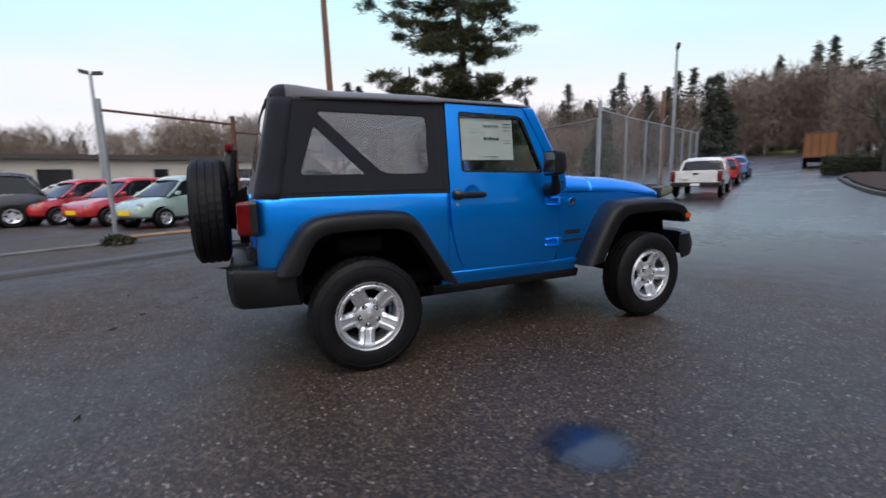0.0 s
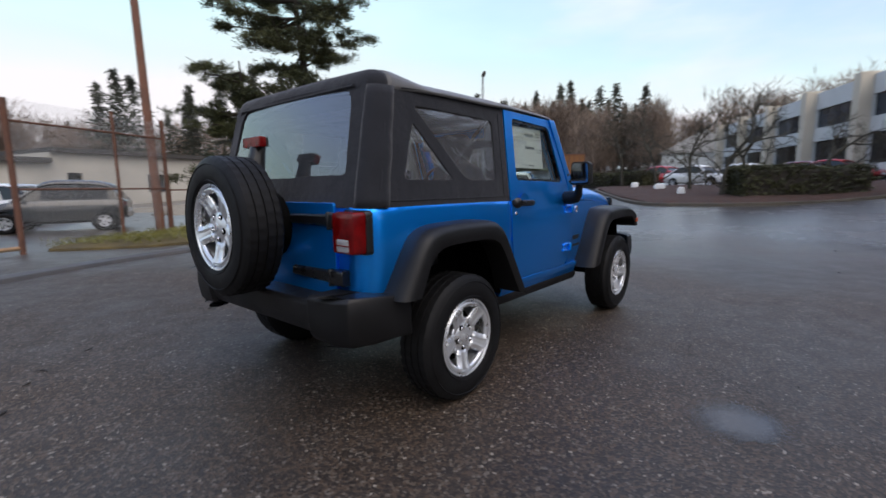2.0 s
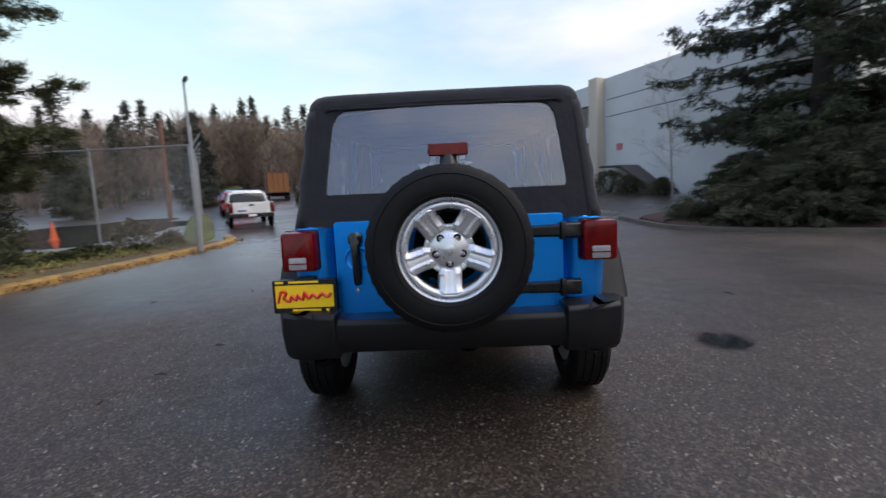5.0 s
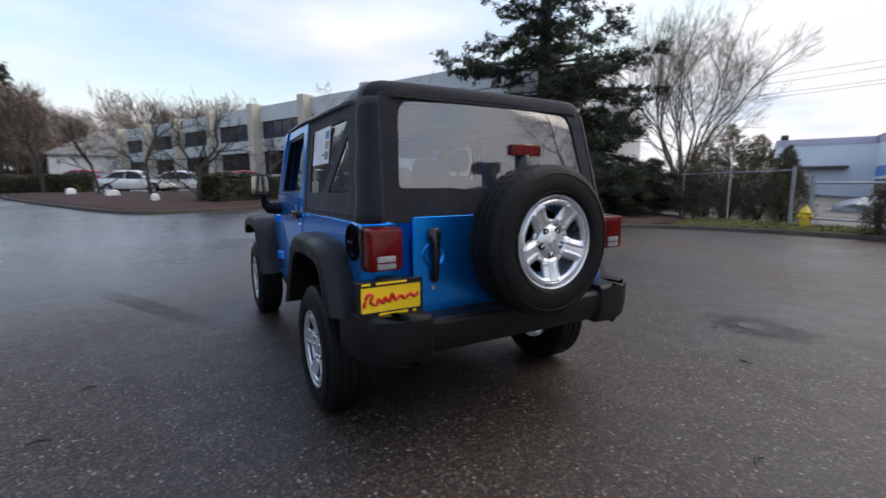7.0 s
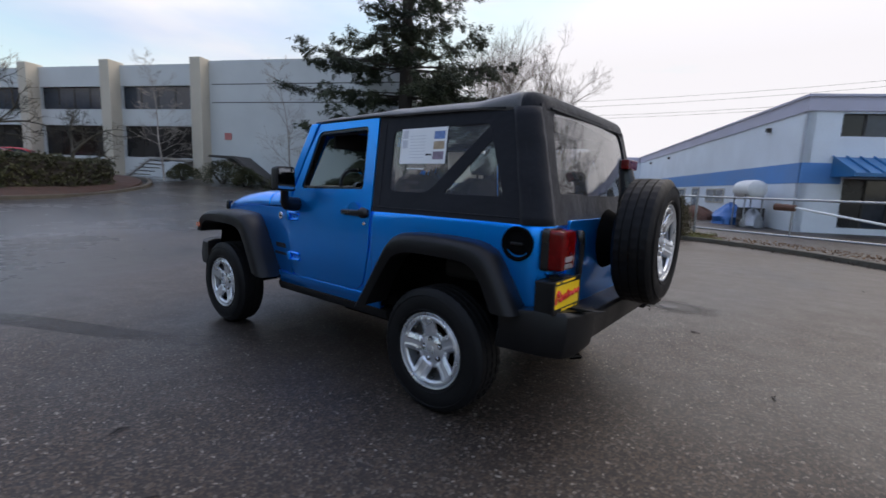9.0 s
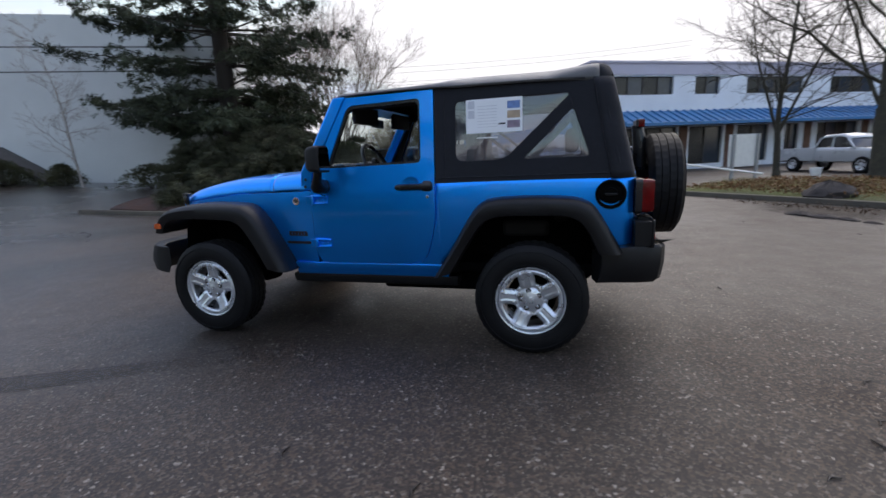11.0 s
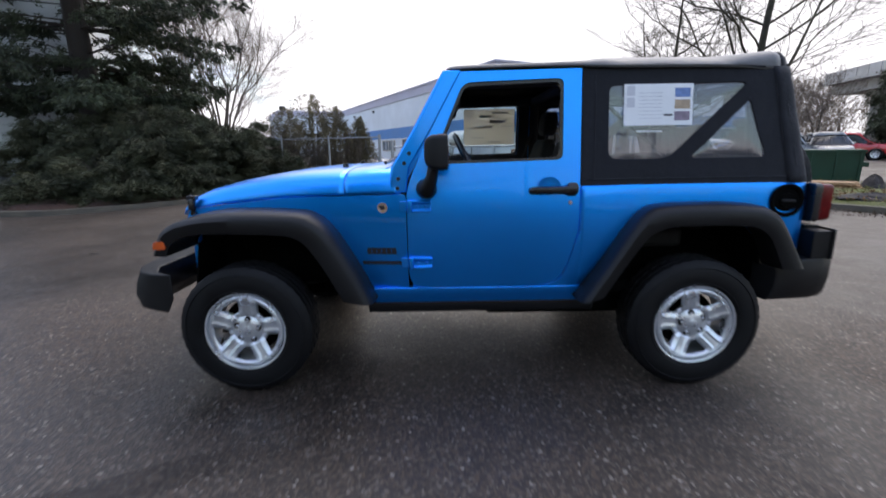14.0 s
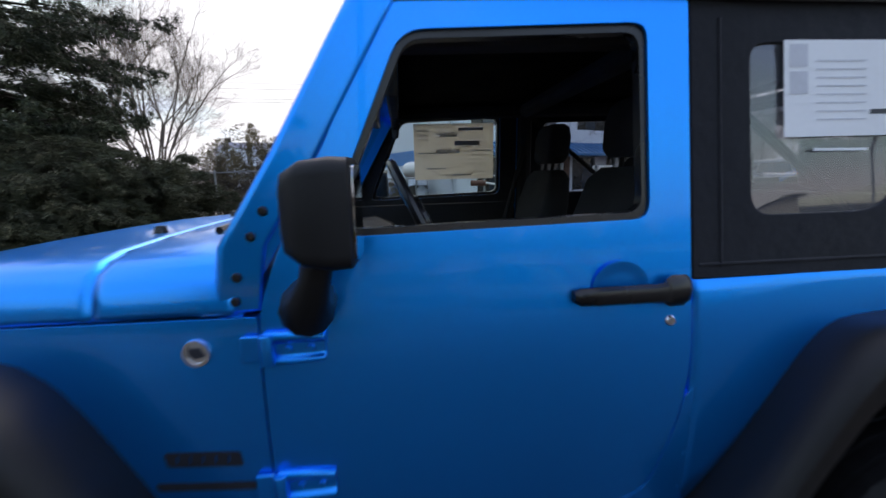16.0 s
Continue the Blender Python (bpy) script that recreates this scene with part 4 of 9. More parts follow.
# tail lamps
for s in (1, -1):
    bm = bmesh.new()
    rings(bm, [[(x, s * (0.722 + u * k), 0.995 + v * k) for u, v in rounded([(-0.086, -0.102), (-0.086, 0.102), (0.086, 0.102), (0.086, -0.102)], 0.022)]
               for x, k in ((-0.60, 1.0), (-0.632, 1.0), (-0.638, 0.98))], True, True, True)
    tl = part("tail_lamp", bm, M_BLACKGLOSS, car, "red tail lamp in black housing")
    bm = bmesh.new()
    lens = rounded([(-0.082, -0.097), (-0.082, 0.097), (0.080, 0.097), (0.080, -0.097)], 0.020)
    rings(bm, [[(x, s * (0.722 + u * k), 0.995 + v * k) for u, v in lens] for x, k in ((-0.634, 1.0), (-0.686, 0.99), (-0.702, 0.94), (-0.707, 0.80))], True, True, True)
    part("red_lens", bm, M_REDLENS, tl)
    bm = bmesh.new()
    rings(bm, [[(x, s * (0.722 + u * k), 0.940 + v * k) for u, v in rounded([(-0.044, -0.030), (-0.044, 0.030), (0.044, 0.030), (0.044, -0.030)], 0.008)] for x, k in ((-0.70, 1.0), (-0.709, 0.96), (-0.7105, 0.85))], True, True, True)
    part("reverse_lens", bm, M_CLEARLENS, tl, "clear reversing lens")
    bm = bmesh.new()
    box(bm, -0.7125, -0.7085, s * 0.722 - 0.046, s * 0.722 + 0.046, 0.938, 0.943)
    part("lens_bar", bm, M_REDLENS, tl)
    # reflector in the bumper end
bm = bmesh.new()
half = [(0.0, -0.775, 0.672, 0.505), (0.50, -0.775, 0.672, 0.505), (0.535, -0.775, 0.675, 0.505), (0.545, -0.79, 0.705, 0.485), (0.72, -0.785, 0.712, 0.475), (0.80, -0.75, 0.712, 0.475), (0.845, -0.66, 0.71, 0.480), (0.86, -0.52, 0.695, 0.480), (0.86, -0.42, 0.660, 0.475)]
loops = []
for y, xb, zt, zb in [(-a, b, c, d) for a, b, c, d in half[::-1]] + half[1:]:
    e = 0.84 if abs(y) > 0.79 else 1
    xi, yi = xb + 0.17 * (1 if abs(y) < 0.8 else 0.3), y * (1 if abs(y) < 0.8 else 0.86)
    loops.append([(xb + 0.012, y * 0.995, zt), (xb - 0.004, y, zt - 0.02), (xb - 0.004, y, (zt + zb) / 2), (xb + 0.01, y * 0.995, zb + 0.03), (xb + 0.03, y * 0.98, zb), (xi, yi, zb), (xi, yi, zt)])
rings(bm, loops, True, True, True)
rb = part("rear_bumper", bm, M_PLASTIC, car, "black plastic rear bumper", bevel=0.005)
# number plate with frame, its print as plain bars
bm = bmesh.new()
plate(bm, rounded([(0.548, 0.700), (0.548, 0.862), (0.856, 0.862), (0.856, 0.700)], 0.010), [rounded([(0.560, 0.726), (0.560, 0.838), (0.844, 0.838), (0.844, 0.726)], 0.006)], lambda u, v, w: (-0.706 + w, u, v), 0.010)
pl = part("number_plate", bm, M_BLACKGLOSS, car, "yellow dealer plate in a black frame", bevel=0.002)
bm = bmesh.new()
box(bm, -0.7035, -0.7015, 0.558, 0.846, 0.722, 0.842)
part("plate_face", bm, M_YELLOW, pl)
bm = bmesh.new()
pts = [(0.832, 0.752), (0.815, 0.806), (0.79, 0.800), (0.802, 0.775), (0.775, 0.760), (0.765, 0.784), (0.742, 0.764), (0.735, 0.788), (0.712, 0.766), (0.700, 0.802), (0.682, 0.770), (0.66, 0.790), (0.64, 0.772), (0.615, 0.792), (0.59, 0.776), (0.572, 0.794)]
tube(bm, [(-0.7045, q[1], q[2]) for q in smooth_path([(0.0, a, b) for a, b in pts], 3)], 0.0075, 5)
part("red_scribble", bm, M_RED, pl, "red script bar")
for y0, y1, z0, z1 in ((0.63, 0.775, 0.847, 0.857), (0.625, 0.765, 0.705, 0.719), (0.585, 0.600, 0.705, 0.718), (0.80, 0.84, 0.847, 0.857)):
    bm = bmesh.new()
    box(bm, -0.7085, -0.7055, y0, y1, z0, z1)
    part("print_bar", bm, M_YELLOW, pl)
bm = bmesh.new()
box(bm, -0.700, -0.625, 0.66, 0.75, 0.84, 0.868)
box(bm, -0.700, -0.60, 0.56, 0.845, 0.705, 0.852)
part("plate_bracket", bm, M_PLASTIC, pl, bevel=0.004)
# high brake lamp on its stalk
bm = bmesh.new()
rings(bm, [[(-0.735 + d, -0.021 + u * k, 1.443 + v * k) for u, v in rounded([(-0.092, -0.028), (-0.092, 0.028), (0.092, 0.028), (0.092, -0.028)], 0.008)] for d, k in ((0.03, 0.95), (-0.006, 1.0), (-0.012, 0.93))], True, True, True)
bl = part("brake_lamp", bm, M_REDLENS, car, "red high brake lamp on a black stalk", bevel=0.003)
bm = bmesh.new()
tube(bm, [(-0.705, -0.021, 1.435), (-0.715, -0.021, 1.38), (-0.735, -0.021, 1.30), (-0.74, -0.021, 1.10)], [0.04, 0.042, 0.055, 0.06], 10)
box(bm, -0.715, -0.69, -0.105, 0.063, 1.418, 1.468)
part("stalk", bm, M_BLACKGLOSS, bl, bevel=0.004)
# fuel filler
bm = bmesh.new()
lathe(bm, [(0.086, 0.0), (0.088, 0.012), (0.080, 0.016), (0.070, 0.012), (0.066, -0.012 + 0.014), (0.058, 0.003), (0.040, 0.004), (0.038, 0.012), (0.0, 0.013)], 36, "y")
for v in bm.verts:
    v.co = (v.co.x - 0.466, 0.7885 + v.co.y, v.co.z + 1.010)
fu = part("fuel_filler", bm, M_DARK, car, "black round fuel filler")
bm = bmesh.new()
box(bm, -0.500, -0.432, 0.800, 0.811, 1.003, 1.017)
part("cap_grip", bm, M_PLASTIC, fu, bevel=0.004)
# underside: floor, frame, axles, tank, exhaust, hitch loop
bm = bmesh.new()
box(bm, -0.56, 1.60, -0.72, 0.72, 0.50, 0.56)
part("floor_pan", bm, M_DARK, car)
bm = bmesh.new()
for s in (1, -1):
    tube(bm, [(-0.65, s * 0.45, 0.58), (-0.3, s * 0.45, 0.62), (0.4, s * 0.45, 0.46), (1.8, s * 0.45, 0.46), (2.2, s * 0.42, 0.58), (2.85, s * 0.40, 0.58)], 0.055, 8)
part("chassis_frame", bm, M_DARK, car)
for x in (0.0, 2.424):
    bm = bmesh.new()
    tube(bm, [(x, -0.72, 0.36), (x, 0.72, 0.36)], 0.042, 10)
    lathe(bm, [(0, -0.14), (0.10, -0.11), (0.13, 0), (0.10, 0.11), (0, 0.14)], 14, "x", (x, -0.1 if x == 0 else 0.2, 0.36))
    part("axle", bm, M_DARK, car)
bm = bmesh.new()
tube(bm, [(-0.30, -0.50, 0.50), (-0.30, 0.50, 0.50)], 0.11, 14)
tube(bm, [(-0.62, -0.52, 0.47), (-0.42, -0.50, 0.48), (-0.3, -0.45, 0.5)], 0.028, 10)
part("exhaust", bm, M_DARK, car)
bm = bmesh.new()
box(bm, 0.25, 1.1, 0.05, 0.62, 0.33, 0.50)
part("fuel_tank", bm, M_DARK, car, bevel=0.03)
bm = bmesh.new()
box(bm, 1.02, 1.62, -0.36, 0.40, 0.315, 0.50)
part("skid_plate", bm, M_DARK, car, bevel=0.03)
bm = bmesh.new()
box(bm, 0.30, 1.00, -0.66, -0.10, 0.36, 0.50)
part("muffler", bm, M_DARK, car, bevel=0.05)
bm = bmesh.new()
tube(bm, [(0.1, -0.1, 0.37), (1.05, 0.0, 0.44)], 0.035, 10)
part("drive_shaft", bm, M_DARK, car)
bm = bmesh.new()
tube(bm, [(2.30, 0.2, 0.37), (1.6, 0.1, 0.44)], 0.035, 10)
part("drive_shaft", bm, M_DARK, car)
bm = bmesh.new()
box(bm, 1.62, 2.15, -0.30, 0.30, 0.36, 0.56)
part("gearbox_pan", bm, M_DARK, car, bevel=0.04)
bm = bmesh.new()
tube(bm, [(-0.55, 0.62, 0.52), (-0.66, 0.62, 0.46), (-0.73, 0.655, 0.455), (-0.76, 0.62, 0.455), (-0.73, 0.585, 0.455), (-0.66, 0.60, 0.46)], 0.012, 8)
part("tow_loop", bm, M_DARK, car)

# ---- wheels ----
TYRE_R = 0.359


def make_wheel(name, label=""):
    """Axle along y, outside towards +y, hub face at the origin."""
    wh = empty(name)
    wh.parent = car
    if label:
        wh["label"] = label
    # tyre with ribs and shoulder blocks
    bm = bmesh.new()
    seg = 120
    c = -0.045
    prof = [(0.200, 0.075), (0.213, 0.098), (0.232, 0.108), (0.27, 0.1135), (0.308, 0.109), (0.333, 0.100), (0.346, 0.092), (0.3580, 0.082),
            (0.3585, 0.052), (0.3500, 0.050), (0.3500, 0.043), (0.3585, 0.041), (0.3595, 0.006), (0.3510, 0.004), (0.3510, -0.004), (0.3595, -0.006)]
    prof = prof + [(r, -h) for r, h in prof[-5::-1]]
    loops = []
    for r, h in prof:
        lp = []
        for k in range(seg):
            a = 2 * math.pi * k / seg
            rr = r - (0.0035 if (abs(h) > 0.08 and r > 0.340 and k % 3 == 0) else 0.0)
            if abs(h) < 0.083 and r > 0.3578 and (k + (2 if h > 0 else 0)) % 3 == 0:
                rr -= 0.0042
            lp.append((rr * math.cos(a), h + c, rr * math.sin(a)))
        loops.append(lp)
    rings(bm, loops)
    tyre = part("tyre", bm, M_RUBBER, wh, "black road tyre")
    bm = bmesh.new()
    for rr in (0.236, 0.318):
        lathe(bm, [(rr - 0.003, 0.1085 + c - 0.002 + (0.004 if rr < 0.3 else 0.0)), (rr, 0.112 + c + (0.0005 if rr < 0.3 else -0.001)), (rr + 0.003, 0.1085 + c)], 60, "y")
    part("sidewall_rib", bm, M_RUBBER, tyre)
    # rim: barrel, lip and a five-spoked face
    bm = bmesh.new()
    lathe(bm, [(0.219, 0.045), (0.222, 0.054), (0.218, 0.058), (0.211, 0.055), (0.206, 0.042), (0.198, 0.028), (0.196, 0.0), (0.190, -0.05), (0.190, -0.12), (0.20, -0.14)], 60, "y")
    rim = part("rim", bm, M_ALLOY, wh, "silver five-spoke alloy rim")
    bm = bmesh.new()
    radii = [0.0, 0.030, 0.060, 0.076, 0.088, 0.100, 0.109, 0.114, 0.130, 0.150, 0.168, 0.180, 0.186, 0.194, 0.206]
    hole0, hole1 = 6, 12
    n1, n2 = 10, 7
    loops = []
    for r in radii:
        lp = []
        wdt = 0.037 + 0.06 * max(0.0, r - 0.114)
        half_a = min(math.asin(min(0.9, wdt / max(r, 0.045))), 0.47) if r > 0.05 else 0.47
        if r > 0.17:
            half_a = min(0.50, half_a * (1 + max(0.0, r - 0.176) * 20))
        if abs(r - 0.109) < 1e-6:
            half_a = min(0.50, half_a * 1.10)
        for sp in range(5):
            c0 = math.pi / 2 + 2 * math.pi * sp / 5
            c1 = c0 + 2 * math.pi / 5
            for j in range(n1):
                f = -1 + 2 * j / n1
                a = c0 + half_a * f
                hgt = np.interp(r, (0, 0.06, 0.088, 0.15, 0.180, 0.194, 0.206), (0.004, 0.0, 0.002, 0.014, 0.024, 0.032, 0.040))
                if 0.09 < r < 0.19:
                    hgt += 0.009 * (1 - max(0.0, abs(f) - 0.62) / 0.38) - (0.0035 if abs(f) < 0.45 else 0.0)
                lp.append((r * math.cos(a), hgt, r * math.sin(a)))
            for j in range(n2):
                a = (c0 + half_a) + (c1 - c0 - 2 * half_a) * j / n2
                hgt = np.interp(r, (0, 0.06, 0.088, 0.15, 0.180, 0.194, 0.206), (0.004, 0.0, -0.002, 0.010, 0.020, 0.032, 0.040))
                lp.append((r * math.cos(a), hgt, r * math.sin(a)))
        loops.append(lp)
    rows = [[bm.verts.new(p) for p in lp] for lp in loops[1:]]
    bm.faces.new(rows[0])
    n = len(rows[0])
    for k in range(len(rows) - 1):
        for i in range(n):
            if hole0 - 1 <= k < hole1 - 1 and i % (n1 + n2) >= n1:
                continue
            j = (i + 1) % n
            bm.faces.new((rows[k][i], rows[k][j], rows[k + 1][j], rows[k + 1][i]))
    face = part("spoke_face", bm, M_ALLOY, rim, solid=0.022, offset=-1)
    face.data.set_sharp_from_angle(angle=radians(16))
    bm = bmesh.new()
    lathe(bm, [(0.0, 0.037), (0.028, 0.036), (0.045, 0.031), (0.074, 0.025), (0.081, 0.019), (0.082, -0.01)], 36, "y")
    cap = part("hub_cap", bm, M_ALLOY, rim)
    bm = bmesh.new()
    lathe(bm, [(0.0, 0.039), (0.020, 0.039), (0.024, 0.037), (0.024, 0.030)], 28, "y")
    part("cap_disc", bm, M_ALLOY, cap)
    for sp in range(5):
        a = math.pi / 2 + 2 * math.pi * sp / 5
        at = (0.060 * math.cos(a), 0, 0.060 * math.sin(a))
        # A dark disc stands for the shade in the recess round the nut.
        bm = bmesh.new()
        lathe(bm, [(0.0, 0.0290), (0.013, 0.0290), (0.0165, 0.0300), (0.0175, 0.024)], 14, "y", at)
        part("nut_well", bm, M_DARK, rim)
        bm = bmesh.new()
        lathe(bm, [(0.0, 0.037), (0.007, 0.037), (0.0095, 0.034), (0.0095, 0.026)], 8, "y", at)
        part("wheel_nut", bm, M_CHROME, rim)
    bm = bmesh.new()
    lathe(bm, [(0.0, -0.045), (0.150, -0.045), (0.155, -0.052), (0.155, -0.066), (0.0, -0.07)], 40, "y")
    box(bm, 0.06, 0.16, -0.09, -0.02, -0.05, 0.05)
    part("brake_disc", bm, M_DARK, wh)
    return wh


wheel = make_wheel("wheel")
wheel.matrix_basis = pose(0, 0.838, TYRE_R, 0, 11, 0)
for x, y, rz, ry in ((2.424, 0.838, 0, -7), (0, -0.838, 180, 27), (2.424, -0.838, 180, -20)):
    copy_thing(wheel, pose(x, y, TYRE_R, 0, ry, rz))
spare = copy_thing(wheel, pose(-0.915, -0.010, 1.008, 0, 0, 90) @ pose(0, 0, 0, 0, 36, 0))
spare.name = "spare_wheel"
spare["label"] = "spare wheel carried on the tailgate"
bm = bmesh.new()
lathe(bm, [(0.0, -0.84), (0.10, -0.84), (0.13, -0.72), (0.18, -0.63)], 20, "x", (0, -0.01, 1.0))
part("spare_carrier", bm, M_DARK, car)

# ---- inside ----
def seat(x, y, parent):
    st = empty("seat", (x, y, 0))
    st.parent = parent
    bm = bmesh.new()
    prof = rounded([(-0.25, -0.09), (-0.25, 0.08), (0.25, 0.08), (0.25, -0.09)], 0.05)
    rings(bm, [[(dx, u * k, 0.74 + v * k) for u, v in prof] for dx, k in ((-0.24, 0.8), (-0.2, 1.0), (0.2, 1.0), (0.28, 0.85))], True, True, True)
    part("cushion", bm, M_SEAT, st)
    bm = bmesh.new()
    prof = rounded([(-0.24, -0.06), (-0.24, 0.06), (0.24, 0.06), (0.24, -0.06)], 0.045)
    rings(bm, [[(-0.24 - 0.22 * h + v * k, u * k, 0.80 + h) for u, v in prof] for h, k in ((0, 0.9), (0.1, 1.0), (0.40, 0.95), (0.52, 0.80), (0.555, 0.55))], True, True, True)
    part("backrest", bm, M_SEAT, st)
    bm = bmesh.new()
    prof = rounded([(-0.13, -0.05), (-0.13, 0.05), (0.13, 0.05), (0.13, -0.05)], 0.04)
    rings(bm, [[(-0.37 - 0.1 * h + v * k, u * k, 1.385 + h) for u, v in prof] for h, k in ((0, 0.75), (0.03, 0.98), (0.11, 1.0), (0.155, 0.85), (0.17, 0.6))], True, True, True)
    tube(bm, [(-0.36, -0.05, 1.33), (-0.37, -0.05, 1.40)], 0.008, 6)
    tube(bm, [(-0.36, 0.05, 1.33), (-0.37, 0.05, 1.40)], 0.008, 6)
    part("headrest", bm, M_SEAT, st)
    return st


seat(0.92, 0.37, car)
seat(0.92, -0.37, car)
bm = bmesh.new()
box(bm, -0.10, 0.22, -0.5, 0.5, 0.70, 0.82)
rings(bm, [[(-0.13 - 0.12 * h, y, 0.80 + h) for y in (-0.5, 0.5)] + [(-0.23 - 0.12 * h, y, 0.80 + h) for y in (0.5, -0.5)] for h in (0, 0.25, 0.42, 0.45)], True, True, True)
rs = part("rear_seat", bm, M_SEAT, car, bevel=0.03)
for y in (-0.25, 0.25):
    bm = bmesh.new()
    box(bm, -0.29, -0.20, y - 0.11, y + 0.11, 1.26, 1.42)
    part("headrest", bm, M_SEAT, rs, bevel=0.03)
bm = bmesh.new()
rings(bm, [[(x, y, z) for x, z in ((1.58, 1.13), (1.38, 1.15), (1.28, 1.11), (1.27, 0.98), (1.36, 0.80), (1.58, 0.75))] for y in (-0.70, 0.70)], True, True, True)
box(bm, 1.27, 1.45, 0.20, 0.55, 1.12, 1.175)
dash = part("dashboard", bm, M_SEAT, car, bevel=0.02)
bm = bmesh.new()
lathe(bm, [(0.185 + 0.014 * math.cos(a), 0.014 * math.sin(a)) for a in (2 * math.pi * k / 8 for k in range(8))], 32, "x", closed=True)
lathe(bm, [(0, -0.03), (0.07, -0.025), (0.08, 0.0), (0, 0.01)], 16, "x")
for a in (0.1, math.pi - 0.1, -math.pi / 2):
    tube(bm, [(0, 0.06 * math.cos(a), 0.06 * math.sin(a)), (0, 0.18 * math.cos(a), 0.18 * math.sin(a))], 0.013, 6)
st = part("steering_wheel", bm, M_BLACKGLOSS, car)
st.matrix_basis = pose(1.19, 0.37, 1.215, 0, 25, 0)
bm = bmesh.new()
for s in (1, -1):
    tube(bm, smooth_path([(-0.42, s * 0.60, 1.0), (-0.36, s * 0.60, 1.45), (-0.28, s * 0.60, 1.62), (0.0, s * 0.60, 1.655), (0.62, s * 0.61, 1.655), (1.28, s * 0.62, 1.645)], 4), 0.034, 8)
    tube(bm, [(0.60, s * 0.66, 0.60), (0.60, s * 0.645, 1.2), (0.60, s * 0.61, 1.655)], 0.036, 8)
    tube(bm, [(0.60, s * 0.60, 1.645), (0.12, s * 0.62, 1.25), (-0.10, s * 0.64, 1.05)], 0.012, 6)
tube(bm, [(0.60, -0.61, 1.655), (0.60, 0.61, 1.655)], 0.036, 8)
tube(bm, [(-0.30, -0.60, 1.61), (-0.30, 0.60, 1.61)], 0.03, 8)
part("roll_bar", bm, M_SEAT, car)
bm = bmesh.new()
tube(bm, [(1.36, 0, 1.66), (1.33, 0, 1.58)], 0.012, 6)
box(bm, 1.31, 1.335, -0.11, 0.11, 1.53, 1.60)
part("inside_mirror", bm, M_BLACKGLOSS, car, bevel=0.01)
for s in (1, -1):
    bm = bmesh.new()
    box(bm, 1.24, 1.27, min(s * 0.16, s * 0.58), max(s * 0.16, s * 0.58), 1.53, 1.66)
    part("sun_visor", bm, M_SEAT, car, bevel=0.01)
for s in (1, -1):
    bm = bmesh.new()
    box(bm, -0.55, 0.6, s * 0.68, s * 0.70, 0.93, 1.10)
    part("inner_wall", bm, M_SEAT, car)
bm = bmesh.new()
tube(bm, [(0.60, -0.60, 1.50), (0.72, -0.58, 1.10), (0.80, -0.50, 0.75)], 0.012, 6)
part("seat_belt", bm, M_SEAT, car)
bm = bmesh.new()
tube(bm, [(0.60, 0.60, 1.50), (0.66, 0.60, 1.15), (0.70, 0.55, 0.75)], 0.012, 6)
part("seat_belt", bm, M_SEAT, car)

# right door glass with the big price sheet, left side window sheet
bm = bmesh.new()
plate(bm, rounded([(1.405, 1.226), (1.232, 1.635), (0.714, 1.650), (0.714, 1.240)], 0.03), [], lambda u, v, w: (u, -(side_y(u, v) - 0.02 - w), v), 0.004)
g = part("door_glass", bm, M_GLASS, car)
g.visible_shadow = False


def sheet(name, s, x0, x1, z0, z1, inset, label, rows, paper=M_SHEET):
    bm = bmesh.new()
    plate(bm, [(x0, z0), (x0, z1), (x1, z1), (x1, z0)], [], lambda u, v, w: (u, s * (side_y(u, v) - inset - w), v), 0.0015)
    sh = part(name, bm, paper, car, label, smooth=False)
    for a, b, c, d, m, both in rows:
        for off in ((0.001, -0.0025) if both else (0.001,)):
            bm = bmesh.new()
            plate(bm, [(a, c), (a, d), (b, d), (b, c)], [], lambda u, v, w: (u, s * (side_y(u, v) - inset + off - w * 0.3), v), 0.001)
            part("print_bar", bm, m, sh, smooth=False)
    return sh


random.seed(4)
rows = [(0.80, 0.93, 1.575, 1.588, M_PAPER_GREY, True), (0.82, 0.95, 1.500, 1.522, M_PAPER_GREY, True), (0.94, 1.03, 1.545, 1.552, M_PAPER_GREY, True), (0.76, 0.86, 1.47, 1.475, M_PAPER_GREY, True), (0.99, 1.14, 1.46, 1.465, M_PAPER_GREY, True), (1.0, 1.10, 1.38, 1.385, M_PAPER_GREY, True), (0.86, 0.96, 1.345, 1.352, M_PAPER_GREY, True)]
for a, b, c, d in ((0.925, 0.945, 1.462, 1.485), (0.950, 0.966, 1.462, 1.480), (0.971, 0.990, 1.462, 1.485), (0.995, 1.015, 1.462, 1.480), (1.020, 1.048, 1.462, 1.480), (0.92, 1.05, 1.554, 1.560), (0.92, 1.05, 1.564, 1.568), (1.085, 1.150, 1.572, 1.580), (1.085, 1.150, 1.552, 1.557), (1.085, 1.150, 1.530, 1.534), (0.92, 1.03, 1.343, 1.350), (1.085, 1.150, 1.46, 1.464), (1.085, 1.150, 1.44, 1.444)):
    rows.append((a, b, c, d, M_PRINT_DARK, False))
for k in range(9):
    z = 1.36 + 0.022 * k
    rows.append((0.78, 0.78 + random.uniform(0.08, 0.16), z, z + 0.004, M_PAPER_GREY, False))
sheet("price_sheet", -1, 0.745, 1.165, 1.325, 1.610, 0.030, "white printed price sheet inside the window", rows)
